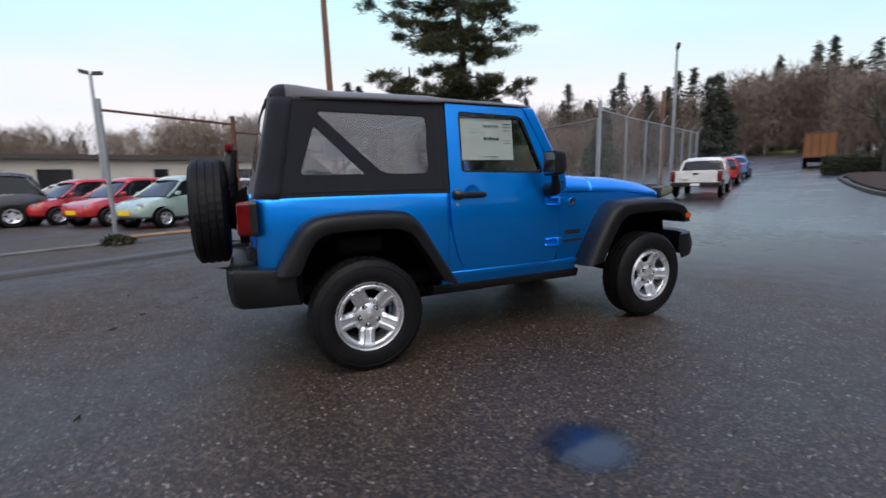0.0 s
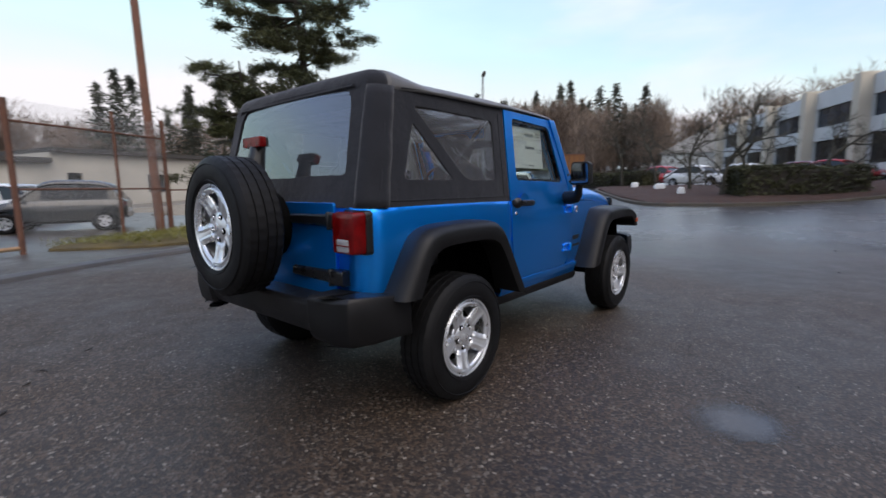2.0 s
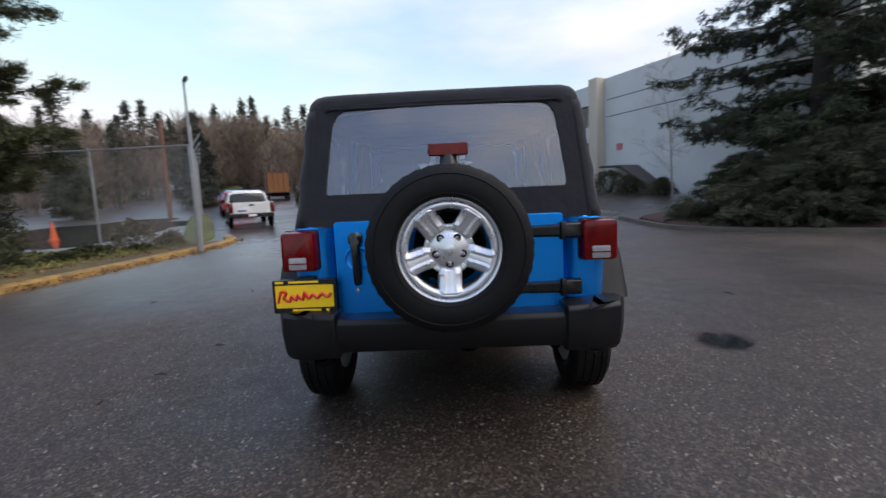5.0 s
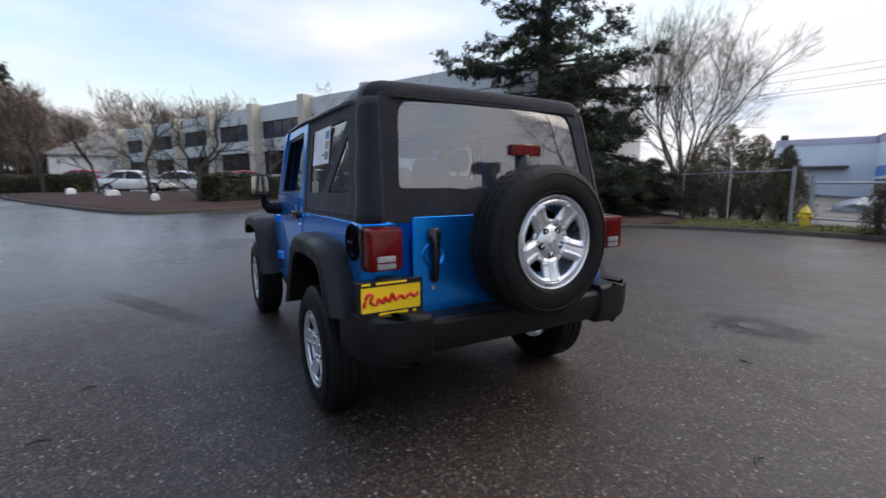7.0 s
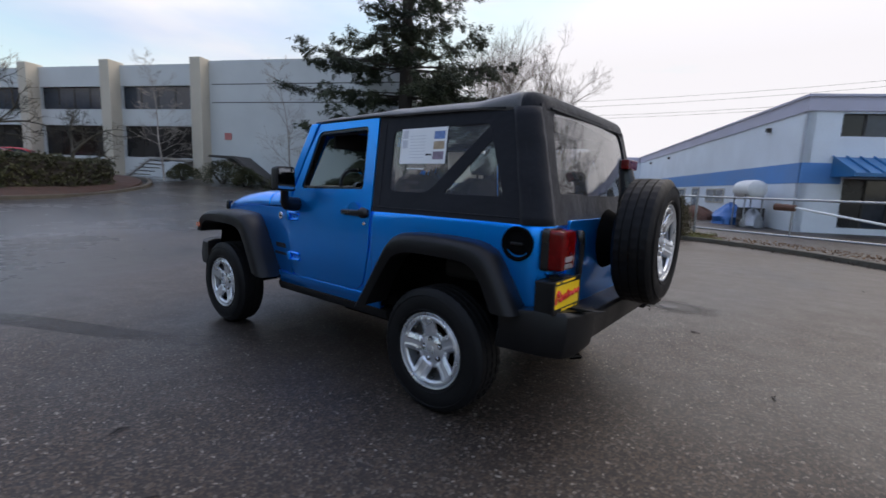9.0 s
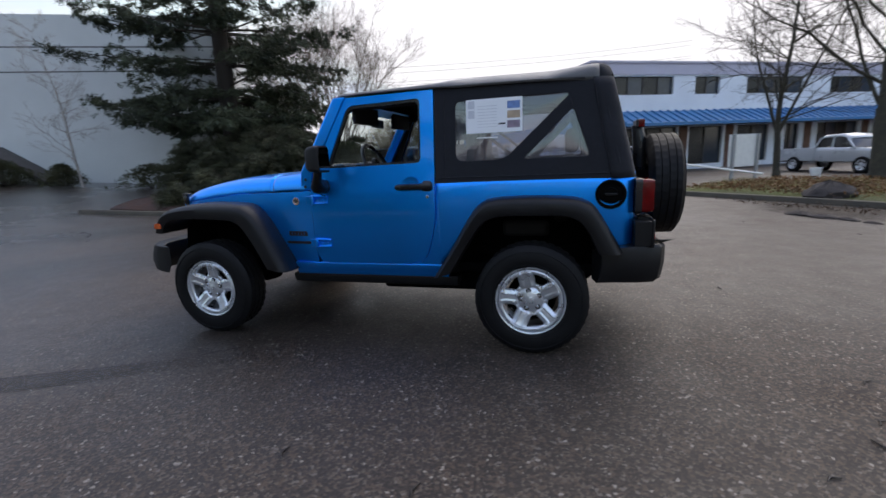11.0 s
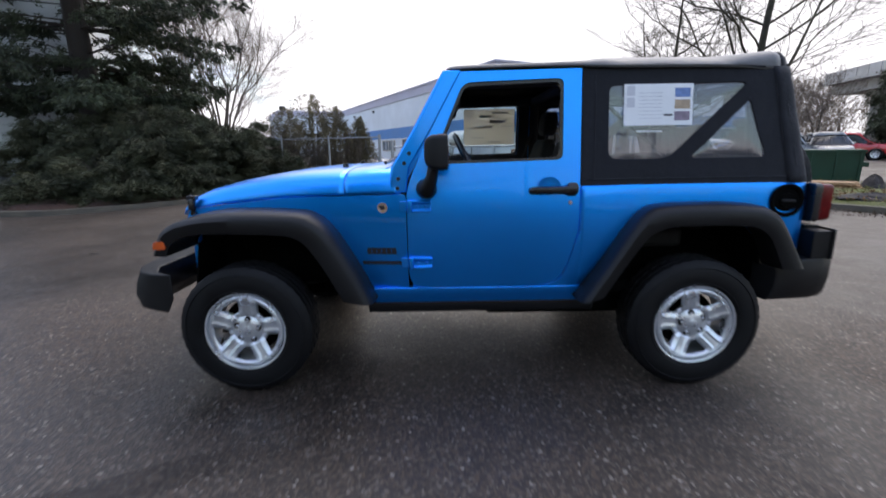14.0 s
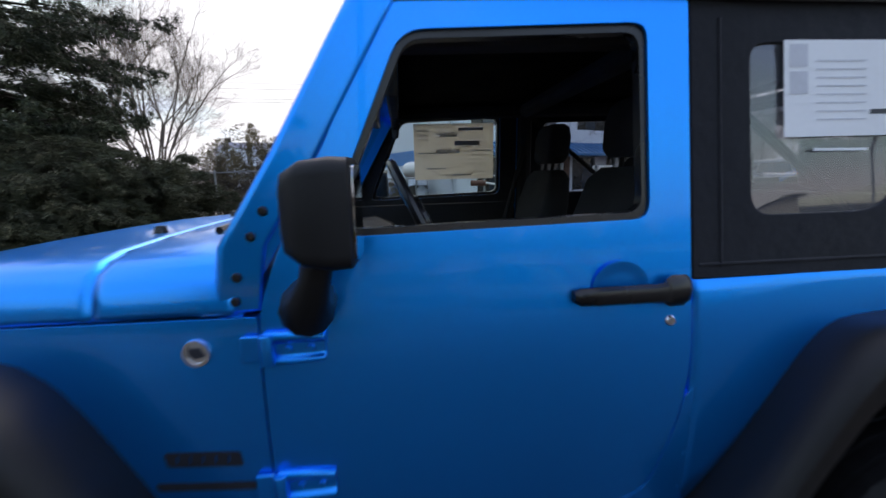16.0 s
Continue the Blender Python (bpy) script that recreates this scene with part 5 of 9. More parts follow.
M_PHOTO = [mat("photo_" + n, c, 0.5, var=0.35, scale=40, bump=0) for n, c in (("blue", (0.12, 0.2, 0.42)), ("tan", (0.40, 0.30, 0.20)), ("dusk", (0.22, 0.17, 0.22)))]
rows = [(0.350, 0.392, 1.555, 1.603, M_PAPER_GREY, False), (0.350, 0.392, 1.497, 1.545, M_PAPER_GREY, False)]
for k in range(3):
    rows.append((0.066, 0.145, 1.545 - 0.058 * k, 1.590 - 0.058 * k, M_PHOTO[k], False))
rows += [(0.155, 0.20, 1.452, 1.462, M_PRINT_DARK, False)] + [(0.21, 0.33, 1.44 + 0.018 * k, 1.443 + 0.018 * k, M_PAPER_GREY, False) for k in range(8)]
sheet("info_sheet", 1, 0.052, 0.405, 1.405, 1.612, -0.005, "white printed information sheet on the side window", rows, M_PAPER)
bm = bmesh.new()
plate(bm, [(0.205, 1.372), (0.205, 1.378), (0.335, 1.380), (0.335, 1.374)], [], lambda u, v, w: (u, side_y(u, v) + 0.004 + w, v), 0.001)
part("paper_slip", bm, M_PAPER, car, smooth=False)


# ---- surroundings: materials ----
M_CONCRETE = mat("grey_concrete", (0.34, 0.33, 0.31), 0.8, var=0.25, scale=1.2, fine=40, bump=0.3)
M_KERB = mat("worn_kerb_concrete", (0.066, 0.056, 0.040), 0.75, var=0.55, scale=2.5, fine=50, bump=0.4)
M_KERBYEL = mat("worn_yellow_kerb", (0.25, 0.14, 0.03), 0.65, var=0.8, scale=5, fine=50, bump=0.4)
M_EDGING = mat("worn_concrete_edging", (0.125, 0.115, 0.10), 0.8, var=0.5, scale=2.5, fine=50, bump=0.4)
M_BERM = mat("asphalt_berm", (0.055, 0.050, 0.045), 0.5, var=0.35, scale=3, fine=90, bump=0.5)
M_GRASSBED = mat("brown_winter_turf", (0.090, 0.068, 0.025), 0.9, var=0.55, scale=1.6, fine=45, bump=0.8, bump_dist=0.03)
M_LAWN = mat("patchy_lawn", (0.085, 0.092, 0.022), 0.9, var=0.5, scale=1.3, fine=45, bump=0.8, bump_dist=0.03)
M_BARK = mat("red_brown_bark_mulch", (0.050, 0.024, 0.016), 0.9, var=0.5, scale=3, fine=40, bump=0.9, bump_dist=0.04)
M_BLADE = leaf_mat("turf_blades", (0.07, 0.070, 0.018), (0.21, 0.20, 0.055))
M_LEAFLITTER = leaf_mat("fallen_leaves", (0.08, 0.034, 0.014), (0.21, 0.105, 0.035))
M_WETLEAF = leaf_mat("wet_leaf_scraps", (0.028, 0.016, 0.010), (0.085, 0.047, 0.022))
M_PALEWALL = mat("pale_concrete_panels", (0.52, 0.54, 0.53), 0.75, var=0.10, scale=0.5, fine=25, bump=0.15)
M_BEIGE = mat("beige_concrete_fins", (0.50, 0.45, 0.36), 0.75, var=0.12, scale=0.6, fine=25, bump=0.15)
M_WHITEWALL = mat("white_painted_block", (0.74, 0.78, 0.82), 0.7, var=0.08, scale=0.6, fine=20, bump=0.15)
M_BLUEBAND = mat("blue_painted_band", (0.10, 0.26, 0.56), 0.6, var=0.10, scale=0.6, fine=20, bump=0.1)
M_LILAC = mat("pale_lilac_parapet", (0.50, 0.48, 0.56), 0.7, var=0.08, scale=0.6, bump=0.1)
M_AWNING = mat("blue_sheet_roof", (0.035, 0.155, 0.34), 0.38, var=0.15, scale=2, bump=0.05)
M_BRICK = mat("brown_brick", (0.15, 0.085, 0.06), 0.85, var=0.35, scale=2, fine=30, bump=0.3)
M_TANWALL = mat("tan_block_wall", (0.46, 0.43, 0.37), 0.8, var=0.15, scale=0.4, fine=15, bump=0.15)
M_DARKROOF = mat("dark_flat_roof", (0.05, 0.045, 0.04), 0.8, var=0.2, bump=0.1)
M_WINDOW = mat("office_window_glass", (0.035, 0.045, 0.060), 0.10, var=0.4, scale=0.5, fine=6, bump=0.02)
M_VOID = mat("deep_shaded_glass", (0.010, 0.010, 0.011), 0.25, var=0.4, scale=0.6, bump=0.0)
M_GALV = mat("galvanised_steel", (0.33, 0.34, 0.35), 0.45, 0.6, var=0.15, scale=4, bump=0.1)
M_RUST = mat("rusty_steel", (0.12, 0.055, 0.035), 0.8, 0.1, var=0.4, scale=6, bump=0.3)
M_POLERED = mat("creosoted_pole_wood", (0.155, 0.072, 0.045), 0.8, var=0.3, scale=3, fine=30, bump=0.4)
M_WHITEPAINT = mat("white_paint", (0.72, 0.72, 0.70), 0.5, var=0.1, bump=0.05)
M_GREENBIN = mat("dark_green_steel", (0.005, 0.034, 0.018), 0.45, 0.1, var=0.3, scale=2, bump=0.1)
M_HYDRANT = mat("yellow_hydrant_paint", (0.62, 0.42, 0.03), 0.5, var=0.2, scale=8, bump=0.1)
M_TARP = mat("blue_tarpaulin", (0.04, 0.15, 0.42), 0.45, var=0.2, scale=5, bump=0.3)
M_ROCK = mat("dark_boulder", (0.030, 0.024, 0.022), 0.85, var=0.5, scale=4, fine=30, bump=0.8, bump_dist=0.02)
M_ORANGE = mat("orange_plastic", (0.75, 0.13, 0.03), 0.5, var=0.1, bump=0.0)
M_WOODPLANK = mat("raw_timber", (0.34, 0.21, 0.11), 0.75, var=0.3, scale=3, fine=60, bump=0.2)
M_WET = asphalt_mat("wet_smooth_lot", 2.0)
def soft_patch(name, base, rough, spec, inner, outer, strength=1.0):
    """Water or damp that thins out towards an uneven rim and lets stones show through."""
    m = mat(name, base, rough, var=0.2, scale=6, fine=70, bump=0.06, rvar=0.02, spec=spec)
    n, l = m.node_tree.nodes, m.node_tree.links
    tc, sh, ln, nz, st, a1, a2, rim, tr, mx = (n.new(k) for k in ("ShaderNodeTexCoord", "ShaderNodeVectorMath", "ShaderNodeVectorMath", "ShaderNodeTexNoise", "ShaderNodeTexVoronoi", "ShaderNodeMath", "ShaderNodeMath", "ShaderNodeMapRange", "ShaderNodeBsdfTransparent", "ShaderNodeMixShader"))
    sh.operation, ln.operation = "SUBTRACT", "LENGTH"
    sh.inputs[1].default_value = (0.5, 0.5, 0.0)
    flat = n.new("ShaderNodeVectorMath")
    flat.operation = "MULTIPLY"
    flat.inputs[1].default_value = (1, 1, 0)
    l.new(tc.outputs["Generated"], flat.inputs[0]), l.new(flat.outputs[0], sh.inputs[0]), l.new(sh.outputs[0], ln.inputs[0])
    nz.inputs["Scale"].default_value, nz.inputs["Detail"].default_value = 7.0, 5.0
    st.inputs["Scale"].default_value = 75.0
    l.new(tc.outputs["Object"], nz.inputs["Vector"]), l.new(tc.outputs["Object"], st.inputs["Vector"])
    a1.operation = a2.operation = "MULTIPLY_ADD"
    a1.inputs[1].default_value, a2.inputs[1].default_value = 0.30, -0.12
    l.new(nz.outputs["Fac"], a1.inputs[0]), l.new(ln.outputs["Value"], a1.inputs[2])
    l.new(st.outputs["Distance"], a2.inputs[0]), l.new(a1.outputs[0], a2.inputs[2])
    rim.inputs[1].default_value, rim.inputs[2].default_value, rim.inputs[3].default_value, rim.inputs[4].default_value = inner + 0.09, outer + 0.09, strength, 0.0
    rim.interpolation_type = "SMOOTHSTEP"
    l.new(a2.outputs[0], rim.inputs[0]), l.new(rim.outputs[0], mx.inputs[0])
    l.new(tr.outputs[0], mx.inputs[1]), l.new(n["Principled BSDF"].outputs[0], mx.inputs[2]), l.new(mx.outputs[0], n["Material Output"].inputs["Surface"])
    return m


M_PUDDLE = soft_patch("puddle_water", (0.012, 0.013, 0.015), 0.05, 0.75, 0.12, 0.46, 0.95)
M_CRACK = mat("crack_filler", (0.016, 0.0138, 0.0120), 0.75, var=0.3, bump=0.3)


def chain_mat():
    """Chain-link cloth seen from afar: thin wire over see-through gaps."""
    m = bpy.data.materials.new("chain_link_cloth")
    m.use_nodes = True
    n, l = m.node_tree.nodes, m.node_tree.links
    b = n["Principled BSDF"]
    b.inputs["Base Color"].default_value, b.inputs["Metallic"].default_value, b.inputs["Roughness"].default_value = (0.40, 0.41, 0.41, 1), 0.4, 0.5
    tc, mp = n.new("ShaderNodeTexCoord"), n.new("ShaderNodeMapping")
    mp.inputs["Rotation"].default_value = (0, radians(45), 0)
    l.new(tc.outputs["Object"], mp.inputs["Vector"])
    sep = n.new("ShaderNodeSeparateXYZ")
    l.new(mp.outputs["Vector"], sep.inputs[0])
    outs = []
    for ax in ("X", "Z"):
        fr = n.new("ShaderNodeMath")
        fr.operation = "PINGPONG"
        fr.inputs[1].default_value = 0.0265
        l.new(sep.outputs[ax], fr.inputs[0])
        lt = n.new("ShaderNodeMath")
        lt.operation = "LESS_THAN"
        lt.inputs[1].default_value = 0.0027
        l.new(fr.outputs[0], lt.inputs[0])
        outs.append(lt)
    mx = n.new("ShaderNodeMath")
    mx.operation = "MAXIMUM"
    l.new(outs[0].outputs[0], mx.inputs[0]), l.new(outs[1].outputs[0], mx.inputs[1])
    l.new(mx.outputs[0], b.inputs["Alpha"])
    return m


M_CHAIN = chain_mat()


# ---- kerbs, beds and verges ----
def sweep(name, path, prof, material, label, category, kind="structure", z=None):
    """A strip of constant section along a path in plan; prof is (across, up)."""
    pts = smooth_path(path, 5)
    bm = bmesh.new()
    loops = []
    for i, p in enumerate(pts):
        a, b = pts[max(i - 1, 0)], pts[min(i + 1, len(pts) - 1)]
        d = (b - a) / np.linalg.norm(b - a)
        nx, ny = -d[1], d[0]
        zz = ground_z(p[0], p[1])
        loops.append([(p[0] + nx * u, p[1] + ny * u, zz + v) for u, v in prof])
    rings(bm, loops, True, True, True)
    return tagged(part(name, bm, material, None, bevel=0.01), label, category, kind=kind)


def bed(name, pts, material, label, category, height=0.12, kind="structure", drop=0.05, n=14):
    """A low mounded bed with the given outline."""
    rim = resample(np.array(smooth_path(pts + [pts[0]], 4)), 48)[:-1]
    c = rim.mean(0)
    bm = bmesh.new()
    loops = []
    for k, (f, h) in enumerate(((1.0, -drop), (0.995, 0.35), (0.96, 0.62), (0.85, 0.85), (0.6, 1.0), (0.3, 1.02), (0.08, 1.0))):
        lp = []
        for p in rim:
            q = c + (p - c) * f
            zz = ground_z(*q) + (height * h if h > 0 else h) + (0.04 * noise.noise(Vector((q[0] * 0.8, q[1] * 0.8, 0))) if h > 0.5 else 0)
            lp.append((q[0], q[1], zz))
        loops.append(lp)
    rings(bm, loops, True, False, True)
    return tagged(part(name, bm, material, None), label, category, kind=kind)


KERB_LEFT = [(-12, -1.0), (-7, 2.4), (-3.2, 4.75), (-1.0, 6.15), (0.6, 6.85), (2.9, 7.42)]
KERB_YEL = [(2.9, 7.42), (5.4, 7.22), (8.0, 7.20), (9.7, 7.18), (11.4, 7.18), (12.5, 7.8)]
sweep("kerb", KERB_LEFT, [(-0.16, -0.05), (-0.12, 0.05), (-0.02, 0.085), (0.10, 0.07), (0.20, 0.02), (0.24, -0.05)], M_BERM, "low dark asphalt berm along the lot edge", "kerb")
sweep("kerb", KERB_YEL, [(-0.16, -0.05), (-0.12, 0.09), (-0.02, 0.13), (0.12, 0.12), (0.20, 0.06), (0.22, -0.05)], M_KERBYEL, "worn yellow-painted kerb with leaves against it", "kerb")
KERB_SOUTH = [(13.2, -6.0), (10.4, -6.3), (8.6, -7.5), (7.2, -9.4), (6.0, -10.9), (4.2, -11.7), (2.0, -12.2), (0.4, -12.0), (-1.4, -11.0), (-3.0, -9.5), (-4.5, -7.8), (-5.7, -6.3), (-6.9, -4.6), (-9.0, -2.0), (-13, 2.0)]
sweep("kerb", KERB_SOUTH, [(0.12, -0.05), (0.10, 0.08), (0.05, 0.11), (-0.12, 0.115), (-0.15, -0.05)], M_KERB, "dark weathered concrete kerb round the beds", "kerb")
sweep("kerb", [(-10, 3.6), (-4.7, 7.05), (-3.25, 8.0)], [(-0.10, -0.05), (-0.10, 0.04), (0.10, 0.05), (0.12, -0.05)], M_EDGING, "worn flat concrete edging before the car lot", "kerb")
bed("planting_bed", [(12.7, -6.4), (10.4, -6.55), (8.8, -7.7), (7.4, -9.6), (6.4, -11.0), (7.5, -14.5), (12.5, -15), (15.0, -13), (14.6, -9.5)], M_BARK, "red-brown bark mulch bed under the spruce", "bed", 0.28)
bed("grass_verge", [(5.9, -11.2), (4.2, -11.95), (2.0, -12.45), (0.4, -12.3), (0.3, -13.2), (3.4, -14.0), (6.6, -14.2)], M_LAWN, "patchy green and brown grass verge with fallen leaves", "verge", 0.16)
bed("grass_verge", [(-3.0, -9.9), (-4.7, -8.0), (-5.9, -6.5), (-7.1, -4.8), (-9.2, -2.2), (-13.4, 1.5), (-16, -1.0), (-11.5, -7.5), (-8.6, -12.0), (-5.5, -13.2)], M_LAWN, "patchy grass verge with fallen leaves", "verge", 0.16)
bed("grass_verge", [(1.2, 8.4), (3.0, 8.2), (6.0, 7.55), (9.0, 7.5), (10.4, 7.45), (11.5, 7.6), (9.6, 9.6), (9.0, 12.5), (5.0, 12.6), (2.4, 11.4), (-0.4, 9.7)], M_GRASSBED, "brown winter grass verge with leaves and ivy", "verge", 0.14)
bed("grass_verge", [(11.6, 8.3), (13.0, 8.6), (19.5, 12.2), (26.0, 16.0), (25.6, 16.8), (18.5, 12.9), (10.4, 8.2)], M_LAWN, "thin grass strip along the fence foot", "verge", 0.10)
bed("planting_bed", [(18.2, 3.2), (18.1, 1.6), (18.6, 0.0), (20.2, -2.2), (23.0, -4.9), (27.0, -5.9), (31, -4), (31, 9.5), (28.0, 9.0), (22.0, 5.8)], M_BARK, "red-brown bark mulch island with kerb", "bed", 0.30)
sweep("kerb", [(30, 10.0), (27.5, 9.1), (22.0, 6.1), (18.1, 3.5), (17.9, 1.6), (18.4, -0.2), (20.0, -2.5), (22.9, -5.2), (27.0, -6.2), (31, -4.4)], [(0.10, -0.05), (0.08, 0.10), (0.03, 0.13), (-0.10, 0.12), (-0.12, -0.05)], M_KERB, "concrete kerb round the mulch island", "kerb")

bed("grass_verge", [(80, 39), (92, 52), (122, 69), (114, 55)], M_LAWN, "yellow winter grass bank by the far road", "verge", 0.5)
def blob(name, cx, cy, rx, ry, material, z, label, category, seed, kind="structure", rz=0.0):
    random.seed(seed)
    ph = [random.uniform(0, 6.28) for _ in range(4)]
    bm = bmesh.new()
    vs = []
    for k in range(40):
        a = 2 * math.pi * k / 40
        r = 1 + 0.12 * math.sin(2 * a + ph[0]) + 0.10 * math.sin(3 * a + ph[1]) + 0.06 * math.sin(5 * a + ph[2]) + 0.04 * math.sin(9 * a + ph[3])
        x, y = rx * r * math.cos(a), ry * r * math.sin(a)
        vs.append(bm.verts.new((cx + x * math.cos(rz) - y * math.sin(rz), cy + x * math.sin(rz) + y * math.cos(rz), z)))
    bm.faces.new(vs)
    return tagged(part(name, bm, material, None, smooth=False), label, category, kind=kind)


blob("puddle", 0.668, -2.112, 0.29, 0.27, M_PUDDLE, 0.004, "shallow puddle mirroring the pale sky", "puddle", 3, rz=-0.75)
M_WETLOT = mat("standing_rain_water", (0.016, 0.017, 0.019), 0.06, var=0.2, scale=1.5, bump=0.05, rvar=0.04, spec=0.75, bump_dist=0.01)


def rain_sheet(name, cx, cy, rx, ry, seed, label):
    """A broad sheet of rain water lying on the sloping lot."""
    random.seed(seed)
    ph = [random.uniform(0, 6.28) for _ in range(3)]
    bm = bmesh.new()
    loops = []
    for f in (0.02, 0.25, 0.5, 0.75, 1.0):
        lp = []
        for k in range(48):
            a = 2 * math.pi * k / 48
            r = f * (1 + 0.16 * math.sin(2 * a + ph[0]) + 0.12 * math.sin(5 * a + ph[1]) + 0.06 * math.sin(11 * a + ph[2]))
            x, y = cx + rx * r * math.cos(a), cy + ry * r * math.sin(a)
            lp.append((x, y, ground_z(x, y) + 0.006))
        loops.append(lp)
    rings(bm, loops, True, True, False)
    return tagged(part(name, bm, M_WETLOT, None, smooth=False), label, "puddle", kind="structure")


rain_sheet("puddle", 17.5, 17.0, 6.0, 4.5, 31, "broad sheet of rain water on the car lot")
rain_sheet("puddle", 11.0, 26.5, 7.0, 7.5, 37, "broad sheet of rain water on the car lot")
M_WORNIRON = mat("worn_iron", (0.055, 0.052, 0.05), 0.5, 0.3, var=0.3, bump=0.4)
M_OIL = soft_patch("damp_dark_asphalt", (0.016, 0.0145, 0.013), 0.50, 0.4, 0.10, 0.44, 0.9)
M_SILT = soft_patch("gutter_silt", (0.036, 0.026, 0.019), 0.7, 0.3, 0.05, 0.46, 0.85)
blob("gutter_silt", -4.75, -5.9, 2.3, 0.75, M_SILT, 0.003, "brown silt washed along the kerb", "patch", 23, rz=2.13)
blob("damp_patch", -0.52, -2.93, 0.56, 0.40, M_OIL, 0.003, "dark sunken patch round a cover", "patch", 5, rz=0.3)
bm = bmesh.new()
lathe(bm, [(0.0, 0.008), (0.085, 0.008), (0.090, 0.010), (0.10, 0.006), (0.105, 0.0)], 24, "z", (-0.48, -2.87, 0.002))
tagged(part("valve_cover", bm, M_WORNIRON, None), "small worn round iron valve cover in the asphalt", "cover")


def crack(path, seed, width=0.012):
    random.seed(seed)
    pts = resample(np.array(path, float), int(10 * np.linalg.norm(np.array(path[-1]) - np.array(path[0]))) + 6)
    bm = bmesh.new()
    rows = []
    off = 0
    for p in pts:
        off = 0.7 * off + random.uniform(-0.03, 0.03)
        w = width * random.uniform(0.35, 1.2)
        rows.append([(p[0] + off - w, p[1] + off, 0.0035), (p[0] + off + w, p[1] + off + w, 0.0035)])
    rings(bm, rows, closed=False)
    tagged(part("crack", bm, M_CRACK, None, smooth=False), "thin dark branching crack in the asphalt", "crack", kind="structure")


crack([(4.2, -0.7), (3.2, -1.25), (2.2, -1.86), (1.3, -2.35), (0.2, -3.0)], 1)
crack([(2.2, -1.6), (1.5, -1.75), (0.9, -2.25)], 2, 0.008)
M_STREAK = soft_patch("damp_streak", (0.017, 0.0150, 0.0130), 0.45, 0.4, 0.02, 0.46, 0.36)
blob("damp_streak", 3.45, 2.02, 2.2, 0.14, M_STREAK, 0.0030, "long dark damp streak in the asphalt", "patch", 21, rz=0.455)
crack([(5.5, 2.9), (3.75, 2.2), (3.05, 1.95), (2.55, 1.61), (2.1, 1.17), (1.66, 0.89)], 9, 0.008)
crack([(9, -3.0), (12, -5.0), (14, -4.2)], 7, 0.02)

M_DRIFT = soft_patch("leaf_drift", (0.075, 0.040, 0.018), 0.8, 0.2, 0.05, 0.46, 0.8)
blob("leaf_drift", 16.9, -4.3, 1.0, 0.42, M_DRIFT, 0.004, "thin drift of brown leaves on the asphalt", "patch", 41, rz=-0.9)
blob("leaf_drift", 14.7, -1.7, 0.65, 0.16, M_DRIFT, 0.004, "thin drift of brown leaves on the asphalt", "patch", 43, rz=-1.4)

random.seed(11)
M_TWIG = mat("dark_wet_twig", (0.018, 0.013, 0.010), 0.6, var=0.3, bump=0.2)
for x, y in ((-1.55, -0.75), (-0.9, -1.95), (-0.35, -2.55), (-1.75, 0.95), (-1.5, 1.55), (-1.2, 1.8), (2.2, -3.1), (4.5, -3.2), (6.0, -2.6), (8.5, -2.6), (-3.0, -4.6), (-2.4, -6.0), (-1.6, 1.35), (-0.1, 2.3), (0.35, 2.2), (-1.9, 2.3), (1.0, 2.1), (-4.0, -3.5), (3.4, 2.9), (2.9, 4.0)):
    bm = bmesh.new()
    a, ln = random.uniform(0, 3.14), random.uniform(0.025, 0.06)
    tube(bm, [(x - ln * math.cos(a), y - ln * math.sin(a), 0.006), (x + 0.01, y, 0.010), (x + ln * math.cos(a + 0.4), y + ln * math.sin(a + 0.4), 0.006)], [0.003, 0.006, 0.002], 5)
    tagged(part("twig", bm, M_TWIG, None), "short dark wet twig lying on the asphalt", "twig", "scraps on the asphalt")

# ---- office building with fins ----
office = empty("office_building", label="pale two-storey concrete office building with beige fins", category="building")
OD = np.array([-0.8965, -0.4431])          # along the front, away from the road
ON = np.array([-OD[1], OD[0]]) * 1.0     # away from the lot
O3 = np.array([26.85, -9.89])


def opt(s, d, z):
    q = O3 + OD * s + ON * d
    return (q[0], q[1], z)


if ON[0] < 0:
    ON = -ON
OB, OT = 0.4, 8.02
fins = [-38.52, -32.1, -25.68, -19.26, -12.84, -6.42, 0.0]
WL, WR = 0.26, 1.15                      # wall left and right of a window
bm = bmesh.new()
holes = []
for a, b in zip(fins, fins[1:]):
    for z0, z1 in ((2.45, 4.38), (5.38, 6.78)):
        holes.append([(a + WL, z0), (a + WL, z1), (b - WR, z1), (b - WR, z0)])
plate(bm, [(-40, OB), (-40, OT), (0, OT), (0, OB)], holes, lambda u, v, w: opt(u, w, v), 0.35)
part("front_wall", bm, M_PALEWALL, office, smooth=False)
bm = bmesh.new()
plate(bm, [(0.0, OB), (0.0, OT + 0.12), (13.0, OT + 0.12), (13.0, OB)], [], lambda u, v, w: opt(u, w - 0.05, v), 0.40)
part("side_wing_wall", bm, M_PALEWALL, office, smooth=False)
M_GROOVE = mat("panel_joint_shadow_gap", (0.10, 0.10, 0.10), 0.9, var=0.1, bump=0)
